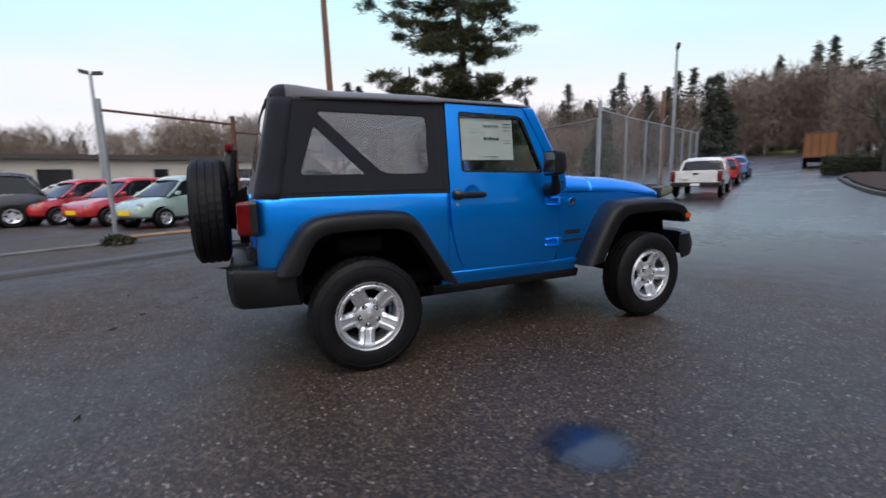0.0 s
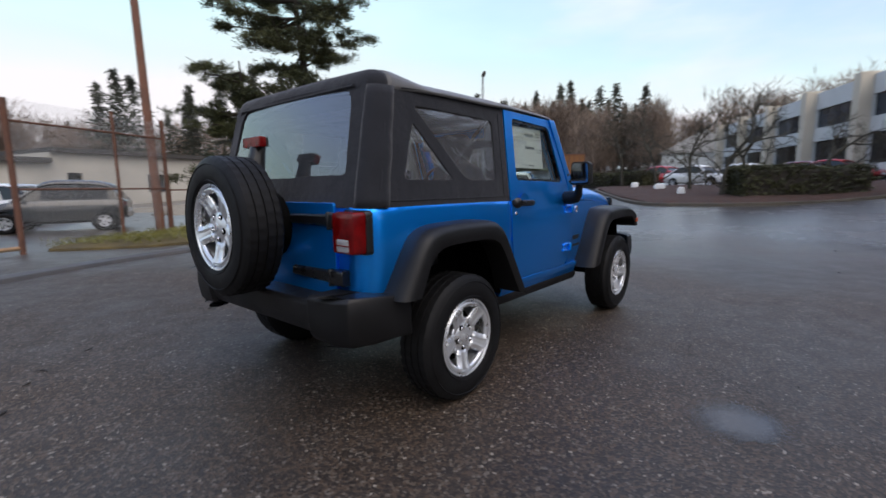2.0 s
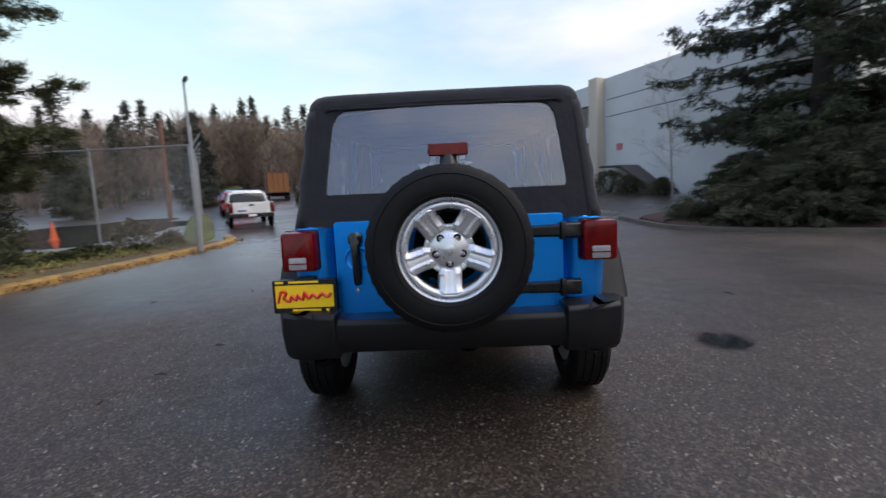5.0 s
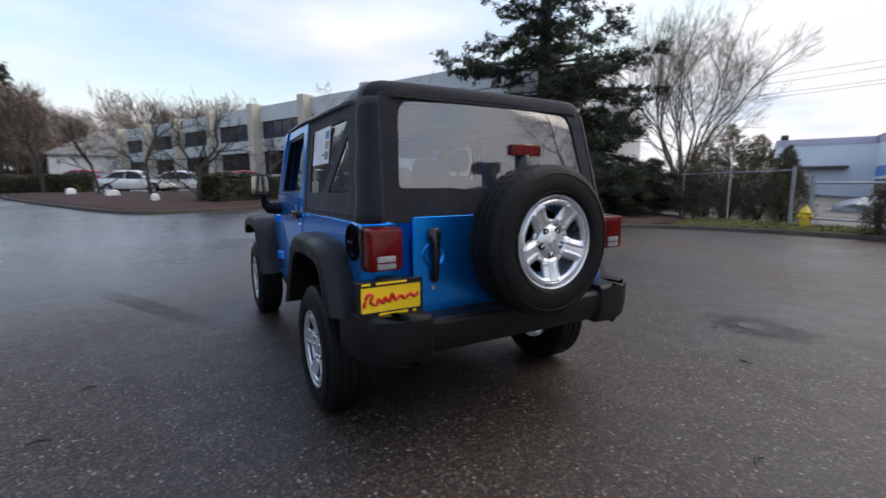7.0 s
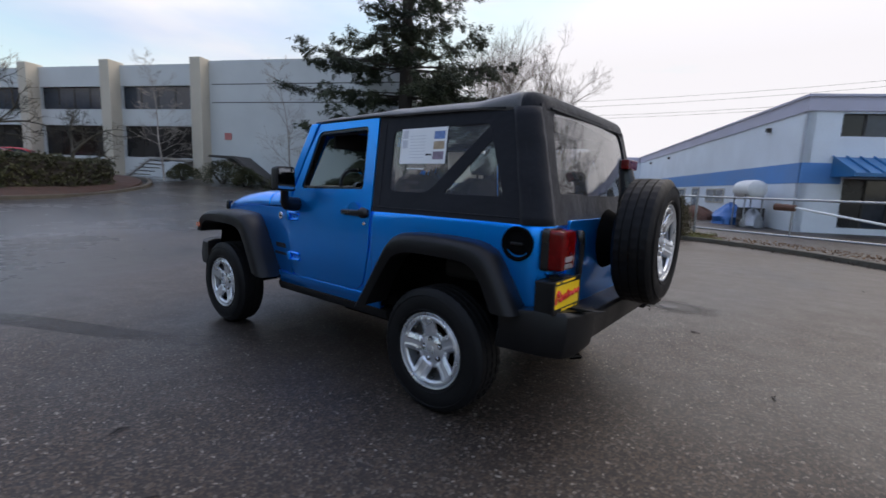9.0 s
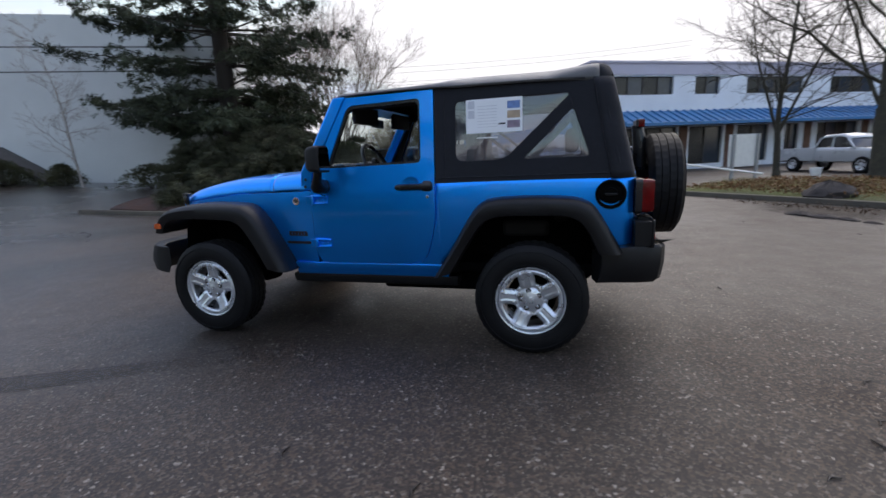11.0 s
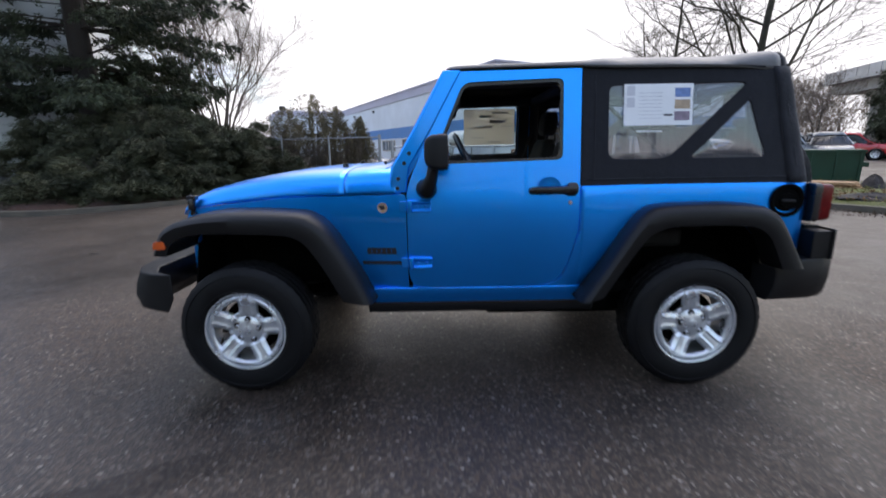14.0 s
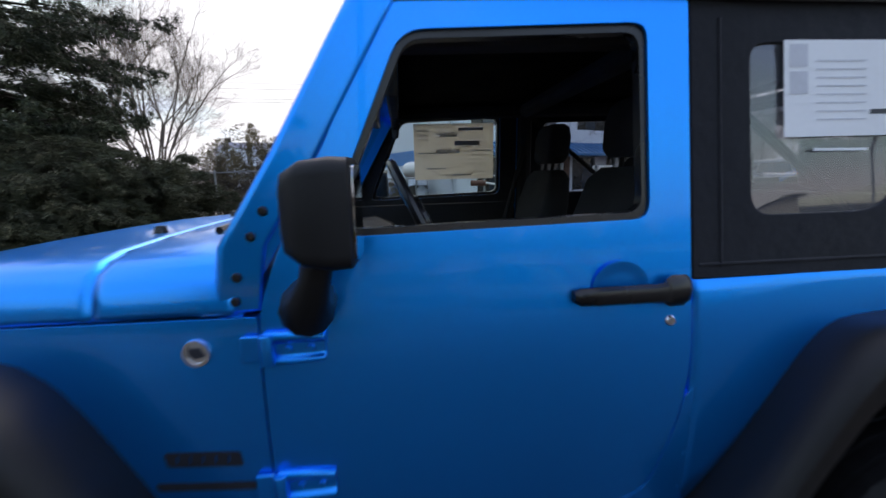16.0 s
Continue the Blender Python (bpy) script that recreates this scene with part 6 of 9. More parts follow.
for z in (6.80, 5.76):
    bm = bmesh.new()
    rings(bm, [[opt(s, d, zz) for d, zz in ((-0.054, z - 0.03), (-0.054, z + 0.03), (-0.03, z + 0.03), (-0.03, z - 0.03))] for s in (0.4, 13.0)], True, True, True)
    part("panel_joint", bm, M_GROOVE, office, smooth=False)
for s in fins:
    bm = bmesh.new()
    rings(bm, [[opt(s + u, d, z) for u, d in ((-0.50, -0.75), (0.22, -0.75), (0.22, 0.3), (-0.50, 0.3))] for z in (OB, 8.2)], True, True, True)
    part("fin", bm, M_BEIGE, office, "beige concrete fin", bevel=0.03)
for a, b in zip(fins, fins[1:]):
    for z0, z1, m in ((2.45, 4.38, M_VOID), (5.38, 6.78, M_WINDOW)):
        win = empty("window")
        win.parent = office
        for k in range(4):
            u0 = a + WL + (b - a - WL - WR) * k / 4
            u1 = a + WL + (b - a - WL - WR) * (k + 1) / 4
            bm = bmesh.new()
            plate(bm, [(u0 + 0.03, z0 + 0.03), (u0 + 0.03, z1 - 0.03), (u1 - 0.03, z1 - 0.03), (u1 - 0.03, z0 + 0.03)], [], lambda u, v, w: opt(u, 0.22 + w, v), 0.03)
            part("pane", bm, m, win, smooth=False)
        bm = bmesh.new()
        plate(bm, [(a + WL, z0), (a + WL, z1), (b - WR, z1), (b - WR, z0)],
              [[(a + WL + 0.04 + (b - a - WL - WR) * k / 4, z0 + 0.04), (a + WL + 0.04 + (b - a - WL - WR) * k / 4, z1 - 0.04), (a + WL - 0.04 + (b - a - WL - WR) * (k + 1) / 4, z1 - 0.04), (a + WL - 0.04 + (b - a - WL - WR) * (k + 1) / 4, z0 + 0.04)] for k in range(4)],
              lambda u, v, w: opt(u, 0.20 + w, v), 0.06)
        part("window_frame", bm, M_VOID, win, smooth=False)
bm = bmesh.new()
rings(bm, [[opt(s, d, z) for s, d in ((-40, 0.4), (12.9, 0.4), (12.9, 22), (-40, 22))] for z in (OB, OT - 0.2)], True, False, True)
part("body", bm, M_PALEWALL, office, smooth=False)
# wall sign, entrance stair, ramp
bm = bmesh.new()
plate(bm, rounded([(1.2, 3.6), (1.2, 4.0), (1.66, 4.0), (1.66, 3.6)], 0.05), [], lambda u, v, w: opt(u, -0.06 - w, v), 0.03)
part("wall_sign", bm, mat("faded_red_sign", (0.45, 0.16, 0.15), 0.5, var=0.3, scale=8), office)
stair = empty("entrance_stair", label="grey concrete entrance stair with open treads", category="stair")
for k in range(6):
    bm = bmesh.new()
    s0 = -3.75 + 0.33 * k
    rings(bm, [[opt(s0 + a, -2.6, 1.15 + 0.20 * k + b) for a, b in ((0, 0), (0.36, 0), (0.36, 0.06), (0, 0.06))], [opt(s0 + a, -1.2, 1.15 + 0.20 * k + b) for a, b in ((0, 0), (0.36, 0), (0.36, 0.06), (0, 0.06))]], True, True, True)
    part("tread", bm, M_CONCRETE, stair)
bm = bmesh.new()
rings(bm, [[opt(s, d, z) for s, z in ((-3.75, 0.95), (-1.75, 2.2), (-1.75, 2.32), (-3.75, 1.13))] for d in (-2.5, -2.4)], True, True, True)
part("stringer", bm, M_CONCRETE, stair)
bm = bmesh.new()
rings(bm, [[opt(s, d, z) for s, z in ((-1.8, 2.22), (-0.6, 2.22), (-0.6, 2.35), (-1.8, 2.35))] for d in (-2.6, 0.0)], True, True, True)
part("landing", bm, M_CONCRETE, stair)
stair2 = empty("side_stair", label="dark metal stair against the pale wall", category="stair")
bm = bmesh.new()
rings(bm, [[opt(s, d, z) for s, z in ((1.2, 2.62), (2.85, 2.58), (5.1, 1.0), (4.8, 1.0), (2.75, 2.46), (1.2, 2.50))] for d in (-1.5, 0.0)], True, True, True)
part("flight", bm, M_DARKROOF, stair2)

# ---- white and blue warehouse ----
shed = empty("warehouse", label="white two-storey warehouse with blue band and blue awning", category="building")
WC = np.array([-1.4, -20.9])
WD = np.array([-0.870, -0.493])       # along the front
WS = np.array([0.430, -0.903])        # along the side


def wpt(a, b, z, base=WC):
    q = base + WD * a + WS * b
    return (q[0], q[1], z)


WT = 5.45
fh = []
upper = [(1.25, 4.85), (6.2, 7.8), (9.6, 13.6), (15.6, 19.0), (20.4, 23.4)]
for a, b in upper:
    fh.append([(a, 3.92), (a, 4.82), (b, 4.82), (b, 3.92)])
lower = [(1.6, 5.2), (6.0, 8.2), (9.2, 11.4), (12.6, 13.6), (15.0, 18.2), (19.4, 22.8)]
for a, b in lower:
    fh.append([(a, 0.25), (a, 2.25), (b, 2.25), (b, 0.25)])
bm = bmesh.new()
plate(bm, [(0, 0.0), (0, WT - 0.55), (25, WT - 0.55), (25, 0.0)], fh, lambda u, v, w: wpt(u, w, v), 0.3)
part("front_wall", bm, M_WHITEWALL, shed, smooth=False)
for a, b in upper + lower:
    z0, z1 = (3.92, 4.82) if (a, b) in upper else (0.25, 2.25)
    win = empty("window")
    win.parent = shed
    n = max(2, round((b - a) / 0.9))
    for k in range(n):
        bm = bmesh.new()
        u0, u1 = a + (b - a) * k / n + 0.03, a + (b - a) * (k + 1) / n - 0.03
        plate(bm, [(u0, z0 + 0.03), (u0, z1 - 0.03), (u1, z1 - 0.03), (u1, z0 + 0.03)], [], lambda u, v, w: wpt(u, 0.16 + w, v), 0.03)
        part("pane", bm, M_WINDOW if k % 2 else M_VOID, win, smooth=False)
    bm = bmesh.new()
    plate(bm, [(a, z0), (a, z1), (b, z1), (b, z0)], [[(a + (b - a) * k / n + 0.04, z0 + 0.04), (a + (b - a) * k / n + 0.04, z1 - 0.04), (a + (b - a) * (k + 1) / n - 0.04, z1 - 0.04), (a + (b - a) * (k + 1) / n - 0.04, z0 + 0.04)] for k in range(n)], lambda u, v, w: wpt(u, 0.13 + w, v), 0.06)
    part("window_frame", bm, M_DARKROOF, win, smooth=False)
bm = bmesh.new()
plate(bm, [(0, 0.0), (0, WT - 0.55), (45, WT - 0.55), (45, 0.0)], [], lambda u, v, w: wpt(w, u, v), 0.3)
part("side_wall", bm, M_WHITEWALL, shed, smooth=False)
bm = bmesh.new()
rings(bm, [[wpt(a, b, z) for a, b in ((0.3, 0.3), (25, 0.3), (25, 44.8), (0.3, 44.8))] for z in (0, WT - 0.7)], True, False, True)
part("body", bm, M_WHITEWALL, shed, smooth=False)
bm = bmesh.new()
rings(bm, [[wpt(a, b, z) for a, b in ((-0.06, -0.06), (25.06, -0.06), (25.06, 45), (-0.06, 45))] for z in (WT - 0.55, WT)], True, True, True)
part("parapet", bm, M_LILAC, shed, smooth=False)
bm = bmesh.new()
rings(bm, [[wpt(a, b, z) for a, b in ((-0.12, -0.12), (25.1, -0.12), (25.1, 45.1), (-0.12, 45.1))] for z in (WT, WT + 0.10)], True, True, True)
part("roof_edge", bm, M_LILAC, shed, smooth=False)
bm = bmesh.new()
rings(bm, [[wpt(a, b, z) for a, b in ((-0.02, 0.0), (-0.02, 44.9), (0.1, 44.9), (0.1, 0.0))] for z in (2.02, 2.85)], True, True, True)
part("side_band", bm, M_BLUEBAND, shed, smooth=False)
bm = bmesh.new()
rings(bm, [[wpt(a, b, z) for a, b in ((-0.02, -0.02), (1.5, -0.02), (1.5, 0.1), (-0.02, 0.1))] for z in (2.02, 2.85)], True, True, True)
part("front_band", bm, M_BLUEBAND, shed, smooth=False)
awn = empty("awning", label="blue standing-seam sheet awning")
awn.parent = shed
bm = bmesh.new()
rings(bm, [[wpt(a, b, z) for b, z in ((0.0, 3.10), (-1.5, 2.42), (-1.5, 2.28), (0.0, 2.30))] for a in (1.1, 24.2)], True, True, True)
part("sheet", bm, M_AWNING, awn, smooth=False)
for k in range(48):
    a = 1.1 + 23.1 * k / 47
    bm = bmesh.new()
    rings(bm, [[wpt(a + da, b, z) for da, b, z in ((-0.025, 0.0, 3.10), (0.025, 0.0, 3.10), (0.025, -1.5, 2.42), (-0.025, -1.5, 2.42))], [wpt(a + da, b, z) for da, b, z in ((-0.02, 0.0, 3.17), (0.02, 0.0, 3.17), (0.02, -1.5, 2.49), (-0.02, -1.5, 2.49))]], True, False, True)
    part("seam", bm, M_AWNING, awn, smooth=False)
for a in (5.35, 8.4, 14, 18.5):
    bm = bmesh.new()
    rings(bm, [[wpt(a + u, b, z) for u, b in ((0, -0.05), (0.5, -0.05), (0.5, 0.1), (0, 0.1))] for z in (0, 2.3)], True, True, True)
    part("brick_pier", bm, M_BRICK, shed, smooth=False)
for b in (3.0, 21.0, 28.0):
    bm = bmesh.new()
    rings(bm, [[wpt(a, b + u, z) for a, u in ((-0.02, 0), (-0.18, 0.05), (-0.18, 0.25), (-0.02, 0.3))] for z in (4.45, 4.62)], True, True, True)
    part("wall_lamp", bm, M_DARKROOF, shed, smooth=False)
for b in (5, 9, 14, 20):
    bm = bmesh.new()
    q = wpt(1.5, b, 0)
    tube(bm, [(q[0], q[1], WT), (q[0], q[1], WT + 0.45)], 0.12, 8)
    part("roof_vent", bm, M_GALV, shed)
M_SIDEGLASS = mat("dull_grey_window_pane", (0.16, 0.18, 0.20), 0.25, var=0.25, scale=2, bump=0.02)
for nm, b0, b1, z0, z1, n in (("side_window", 7.9, 10.9, 1.0, 1.85, 2), ("side_window", 15.6, 19.0, 1.0, 1.9, 2), ("side_door", 12.4, 13.9, 0.0, 1.95, 1), ("loading_door", 27.5, 33.6, 0.0, 1.75, 3)):
    win = empty(nm)
    win.parent = shed
    bm = bmesh.new()
    cells = [(b0 + (b1 - b0) * k / n + 0.06, b0 + (b1 - b0) * (k + 1) / n - 0.06) for k in range(n)]
    plate(bm, [(b0, z0), (b0, z1), (b1, z1), (b1, z0)], [[(u, z0 + 0.08), (u, z1 - 0.08), (v, z1 - 0.08), (v, z0 + 0.08)] for u, v in cells], lambda u, v, w: wpt(-0.06 + w, u, v), 0.08)
    part("window_frame" if nm == "side_window" else "door_frame", bm, M_TANWALL if nm != "loading_door" else M_DARKROOF, win, smooth=False)
    for u, v in cells:
        bm = bmesh.new()
        plate(bm, [(u - 0.01, z0 + 0.07), (u - 0.01, z1 - 0.07), (v + 0.01, z1 - 0.07), (v + 0.01, z0 + 0.07)], [], lambda p, q, w: wpt(-0.03 + w, p, q), 0.025)
        part("pane" if nm == "side_window" else "leaf", bm, M_SIDEGLASS if nm != "loading_door" else M_VOID, win, smooth=False)
# cross wing that closes the yard
bm = bmesh.new()
plate(bm, [(-7.2, 0.0), (-7.2, WT - 0.55), (-0.01, WT - 0.55), (-0.01, 0.0)], [], lambda u, v, w: wpt(u, 34.0 + w, v), 0.3)
part("wing_wall", bm, M_WHITEWALL, shed, smooth=False)
bm = bmesh.new()
rings(bm, [[wpt(a, b, z) for a, b in ((-7.3, 33.94), (-0.13, 33.94), (-0.13, 45), (-7.3, 45))] for z in (WT - 0.55, WT + 0.05)], True, True, True)
part("wing_parapet", bm, M_LILAC, shed, smooth=False)
bm = bmesh.new()
rings(bm, [[wpt(a, b, z) for a, b in ((-7.2, 34.3), (-0.01, 34.3), (-0.01, 44.8), (-7.2, 44.8))] for z in (0.0, WT - 0.56)], True, True, True)
part("wing_body", bm, M_WHITEWALL, shed, smooth=False)
bm = bmesh.new()
rings(bm, [[wpt(a, b, z) for a, b in ((-7.0, 33.9), (-6.4, 33.9), (-6.4, 34.4), (-7.0, 34.4))] for z in (WT + 0.04, WT + 0.5)], True, True, True)
part("roof_vent", bm, M_DARKROOF, shed, bevel=0.05)
bm = bmesh.new()
rings(bm, [[wpt(a, b, z) for b, z in ((34.0, 3.02), (33.2, 2.86), (33.2, 2.74), (34.0, 2.84))] for a in (-5.6, -1.9)], True, True, True)
part("canopy", bm, M_DARKROOF, shed, smooth=False)
bm = bmesh.new()
rings(bm, [[wpt(a, -0.06, z) for a, z in ((23.6, 4.0), (24.8, 4.0), (24.8, 4.5), (23.6, 4.5))], [wpt(a, -0.14, z) for a, z in ((23.6, 4.0), (24.8, 4.0), (24.8, 4.5), (23.6, 4.5))]], True, True, True)
part("wall_sign", bm, M_BLUEBAND, shed, smooth=False)

# ---- long low tan building beyond the car lot ----
low = empty("low_building", label="long low tan industrial building with a flat roof", category="building")
LA, LB = np.array([-30.0, 33.0]), np.array([26.0, 47.0])
ld = (LB - LA) / np.linalg.norm(LB - LA)
ln = np.array([-ld[1], ld[0]])


def lpt(u, d, z):
    q = LA + ld * u + ln * d
    return (q[0], q[1], z)


lwin = [(5, 6.2), (12, 13.2), (17, 19), (24, 25), (29, 31.5), (37, 38), (43, 45), (50, 51)]
bm = bmesh.new()
plate(bm, [(0, -0.2), (0, 3.3), (36, 3.3), (36, 4.1), (57, 4.1), (57, -0.2)], [[(a, 1.0), (a, 2.6), (b, 2.6), (b, 1.0)] for a, b in lwin], lambda u, v, w: lpt(u, w, v), 0.3)
part("wall", bm, M_TANWALL, low, smooth=False)
for a, b in lwin:
    bm = bmesh.new()
    plate(bm, [(a - 0.05, 0.95), (a - 0.05, 2.65), (b + 0.05, 2.65), (b + 0.05, 0.95)], [], lambda u, v, w: lpt(u, 0.2 + w, v), 0.05)
    part("window", bm, M_VOID, low, smooth=False)
for a, b, z in ((0, 35.97, 3.3), (36, 57, 4.1)):
    bm = bmesh.new()
    rings(bm, [[lpt(u, d, h) for u, d in ((a - (0.5 if a == 0 else 0), -0.5), (b + (0.5 if b == 57 else 0), -0.5), (b + (0.5 if b == 57 else 0), 14), (a - (0.5 if a == 0 else 0), 14))] for h in (z, z + 0.35)], True, True, True)
    part("roof", bm, M_DARKROOF, low, smooth=False)
    bm = bmesh.new()
    rings(bm, [[lpt(u, d, h) for u, d in ((a, 0.5), (b, 0.5), (b, 13.5), (a, 13.5))] for h in (-0.2, z)], True, True, True)
    part("body", bm, M_TANWALL, low, smooth=False)

# ---- fences ----
def fence(name, pts, height, label, base=0.0, rails=(1.0,), post_mat=None, cloth=True, barbed=False, post_r=0.035, tall_first=0.0):
    """Chain-link fence: posts, rails and cloth between the given plan points."""
    fe = empty(name, (pts[0][0], pts[0][1], 0), label=label, category="fence")
    pm = post_mat or M_GALV
    P = [np.array(p, float) for p in pts]
    o = np.array([P[0][0], P[0][1], 0.0])
    for i, p in enumerate(P):
        z = ground_z(*p) + base
        bm = bmesh.new()
        h = height + (tall_first if i == 0 else 0.06)
        tube(bm, [(p[0] - o[0], p[1] - o[1], z - 0.15), (p[0] - o[0], p[1] - o[1], z + h)], post_r * (1.5 if i in (0, len(P) - 1) else 1), 8)
        part("post", bm, pm, fe)
        if barbed and i:
            d = (P[i] - P[i - 1]) / np.linalg.norm(P[i] - P[i - 1])
            bm = bmesh.new()
            tube(bm, [(p[0] - o[0], p[1] - o[1], z + height), (p[0] - o[0] + 0.12 * d[1] + 0.05, p[1] - o[1] - 0.25 * d[0], z + height + 0.38)], 0.02, 6)
            part("barb_arm", bm, pm, fe)
    for a, b in zip(P, P[1:]):
        za, zb = ground_z(*a) + base, ground_z(*b) + base
        for r in rails:
            bm = bmesh.new()
            tube(bm, [(a[0] - o[0], a[1] - o[1], za + height * r), (b[0] - o[0], b[1] - o[1], zb + height * r)], 0.022, 6)
            part("rail", bm, pm, fe)
        if cloth:
            ln_, ang = np.linalg.norm(b - a), math.atan2(b[1] - a[1], b[0] - a[0])
            bm = bmesh.new()
            vs = [bm.verts.new(q) for q in ((0, 0, 0.04), (ln_, 0, 0.04 + zb - za), (ln_, 0, height + zb - za), (0, 0, height))]
            bm.faces.new(vs)
            cl = part("chain_link", bm, M_CHAIN, fe, smooth=False)
            cl.matrix_basis = pose(a[0] - o[0], a[1] - o[1], za, 0, 0, math.degrees(ang))
    return fe


def along(a, b, n):
    return [tuple(np.array(a) + (np.array(b) - np.array(a)) * k / n) for k in range(n + 1)]


fence("chain_link_fence", along((9.2, 6.9), (27.5, 17.2), 7), 3.1, "tall grey chain-link fence with barbed-wire arms along the road", 0.05, barbed=True, tall_first=0.25)
fence("chain_link_fence", along((9.2, 6.95), (9.8, 24.0), 6), 2.85, "tall chain-link fence across the edge of the car lot", 0.05)
fence("chain_link_fence", [(-0.68, 9.3), (1.2, 10.2), (2.45, 10.95)], 2.9, "rusty chain-link fence panels beside the gate", 0.02, rails=(0.42, 0.86), post_mat=M_RUST)
fence("low_fence", along((2.5, 11.0), (9.3, 13.6), 4), 1.15, "low thin wire fence behind the bushes", 0.05, rails=(1.0,), cloth=False, post_mat=M_RUST)
# gate posts with a beam across the lot entrance
gate_way = empty("gate_frame", (-3.15, 8.0, 0), label="tall gate posts joined by a high steel beam", category="gate")
for nm, path, r, m in (("post", [(0, 0, -0.1), (0, 0, 3.0)], 0.045, M_GALV), ("beam", [(0, 0, 2.78), (2.46, 1.32, 2.72)], 0.028, M_RUST), ("lower_rail", [(0, 0, 0.12), (2.46, 1.32, 0.12)], 0.04, M_WOODPLANK), ("post", [(-3.4, -1.9, -0.1), (-3.4, -1.9, 2.95)], 0.045, M_GALV)):
    bm = bmesh.new()
    tube(bm, path, r, 8)
    part(nm, bm, m, gate_way)
bm = bmesh.new()
box(bm, -0.10, 0.10, -0.10, 0.10, 0.0, 0.05)
part("base_plate", bm, M_WHITEPAINT, gate_way, bevel=0.01)
# rails and gate by the warehouse yard
YF = [(9.5, -15.2), (7.6, -14.6), (5.6, -13.9), (3.65, -13.45)]
fence("rail_fence", YF, 1.62, "grey steel rail fence half hidden by bushes", 0.1, rails=(0.98,), cloth=False)
yg = empty("yard_gate", (3.2, -13.5, 0), label="grey steel swing gate across the yard entrance", category="gate")
for nm, path, r, m in (("post", [(0, 0, 0), (0, 0, 1.55)], 0.06, M_GALV), ("top_rail", [(0, 0, 1.32), (-2.2, 0.25, 1.30)], 0.03, M_GALV), ("top_rail", [(-2.2, 0.25, 1.30), (-6.6, 1.9, 1.30)], 0.03, M_GALV), ("bottom_rail", [(0, 0, 0.35), (-2.2, 0.25, 0.33)], 0.03, M_GALV), ("bottom_rail", [(-2.2, 0.25, 0.33), (-6.6, 1.9, 0.33)], 0.03, M_GALV),
                       ("upright", [(-2.2, 0.25, 0), (-2.2, 0.25, 1.34)], 0.035, M_GALV), ("upright", [(-4.6, 1.15, 0.3), (-4.6, 1.15, 1.32)], 0.025, M_GALV), ("brace", [(-4.6, 1.15, 1.10), (-8.4, 3.5, 0.45)], 0.028, M_WHITEPAINT), ("counterweight", [(-4.2, 1.0, 1.1), (-4.65, 1.17, 1.08)], 0.09, M_RUST), ("counterweight", [(-1.35, 0.17, 1.12), (-1.75, 0.2, 1.12)], 0.07, M_RUST)):
    bm = bmesh.new()
    tube(bm, path, r, 8)
    part(nm, bm, m, yg)

# ---- poles and lamps ----
def pole(name, x, y, z1, r0, r1, material, label, category, lean=(0, 0)):
    bm = bmesh.new()
    z0 = ground_z(x, y)
    tube(bm, [(x, y, z0 - 0.2), (x + lean[0] * 0.5, y + lean[1] * 0.5, (z0 + z1) / 2), (x + lean[0], y + lean[1], z1)], [r0, (r0 + r1) / 2, r1], 12)
    return tagged(part(name, bm, material, None), label, category)


pole("utility_pole", 2.2, 10.9, 10.0, 0.115, 0.07, M_POLERED, "tall reddish wooden utility pole with a concrete foot", "pole", (-0.15, 0.1))


def street_lamp(x, y, h, heads, label):
    sl = empty("street_lamp", (x, y, ground_z(x, y)), label=label, category="street lamp")
    bm = bmesh.new()
    tube(bm, [(0, 0, -0.1), (0, 0, h)], [0.09, 0.055], 10)
    part("pole", bm, M_GALV, sl)
    for dx, dy in heads:
        bm = bmesh.new()
        rings(bm, [[(dx * t + a * dy, dy * t - a * dx, h + 0.02 + 0.12 * t + b) for a, b in ((-0.14, -0.05), (0.14, -0.05), (0.10, 0.10), (-0.10, 0.10))] for t in (0.1, 0.75)], True, True, True)
        part("lamp_head", bm, M_DARKROOF, sl, bevel=0.02)
    return sl


street_lamp(-5.6, 18.8, 5.6, ((-0.5, 0.1), (0.45, 0.35)), "grey floodlight pole with two heads over the car lot")
street_lamp(20.4, 13.4, 7.1, ((-0.5, -0.5),), "grey street lamp with a single tilted head")
bm = bmesh.new()
tube(bm, [(24.5, 17.5, 0.5), (24.5, 17.5, 6.5)], [0.14, 0.10], 8)
tagged(part("utility_pole", bm, M_POLERED, None), "reddish wooden pole behind the fence", "pole")

# ---- thin overhead cables beyond the warehouse ----
for k, (z0, z1) in enumerate(((17.6, 19.8), (16.6, 19.0), (15.2, 17.2), (14.6, 16.8))):
    bm = bmesh.new()
    p, q = np.array([62.0, -66.0, z0]), np.array([-22.0, -92.0, z1])
    tube(bm, [tuple(p + (q - p) * t - np.array([0, 0, 4.0 * 1.3 * t * (1 - t)])) for t in np.linspace(0, 1, 16)], 0.022, 5)
    tagged(part("overhead_cable", bm, M_DARKROOF, None), "thin dark overhead cable slung beyond the warehouse", "cable", "overhead cables")

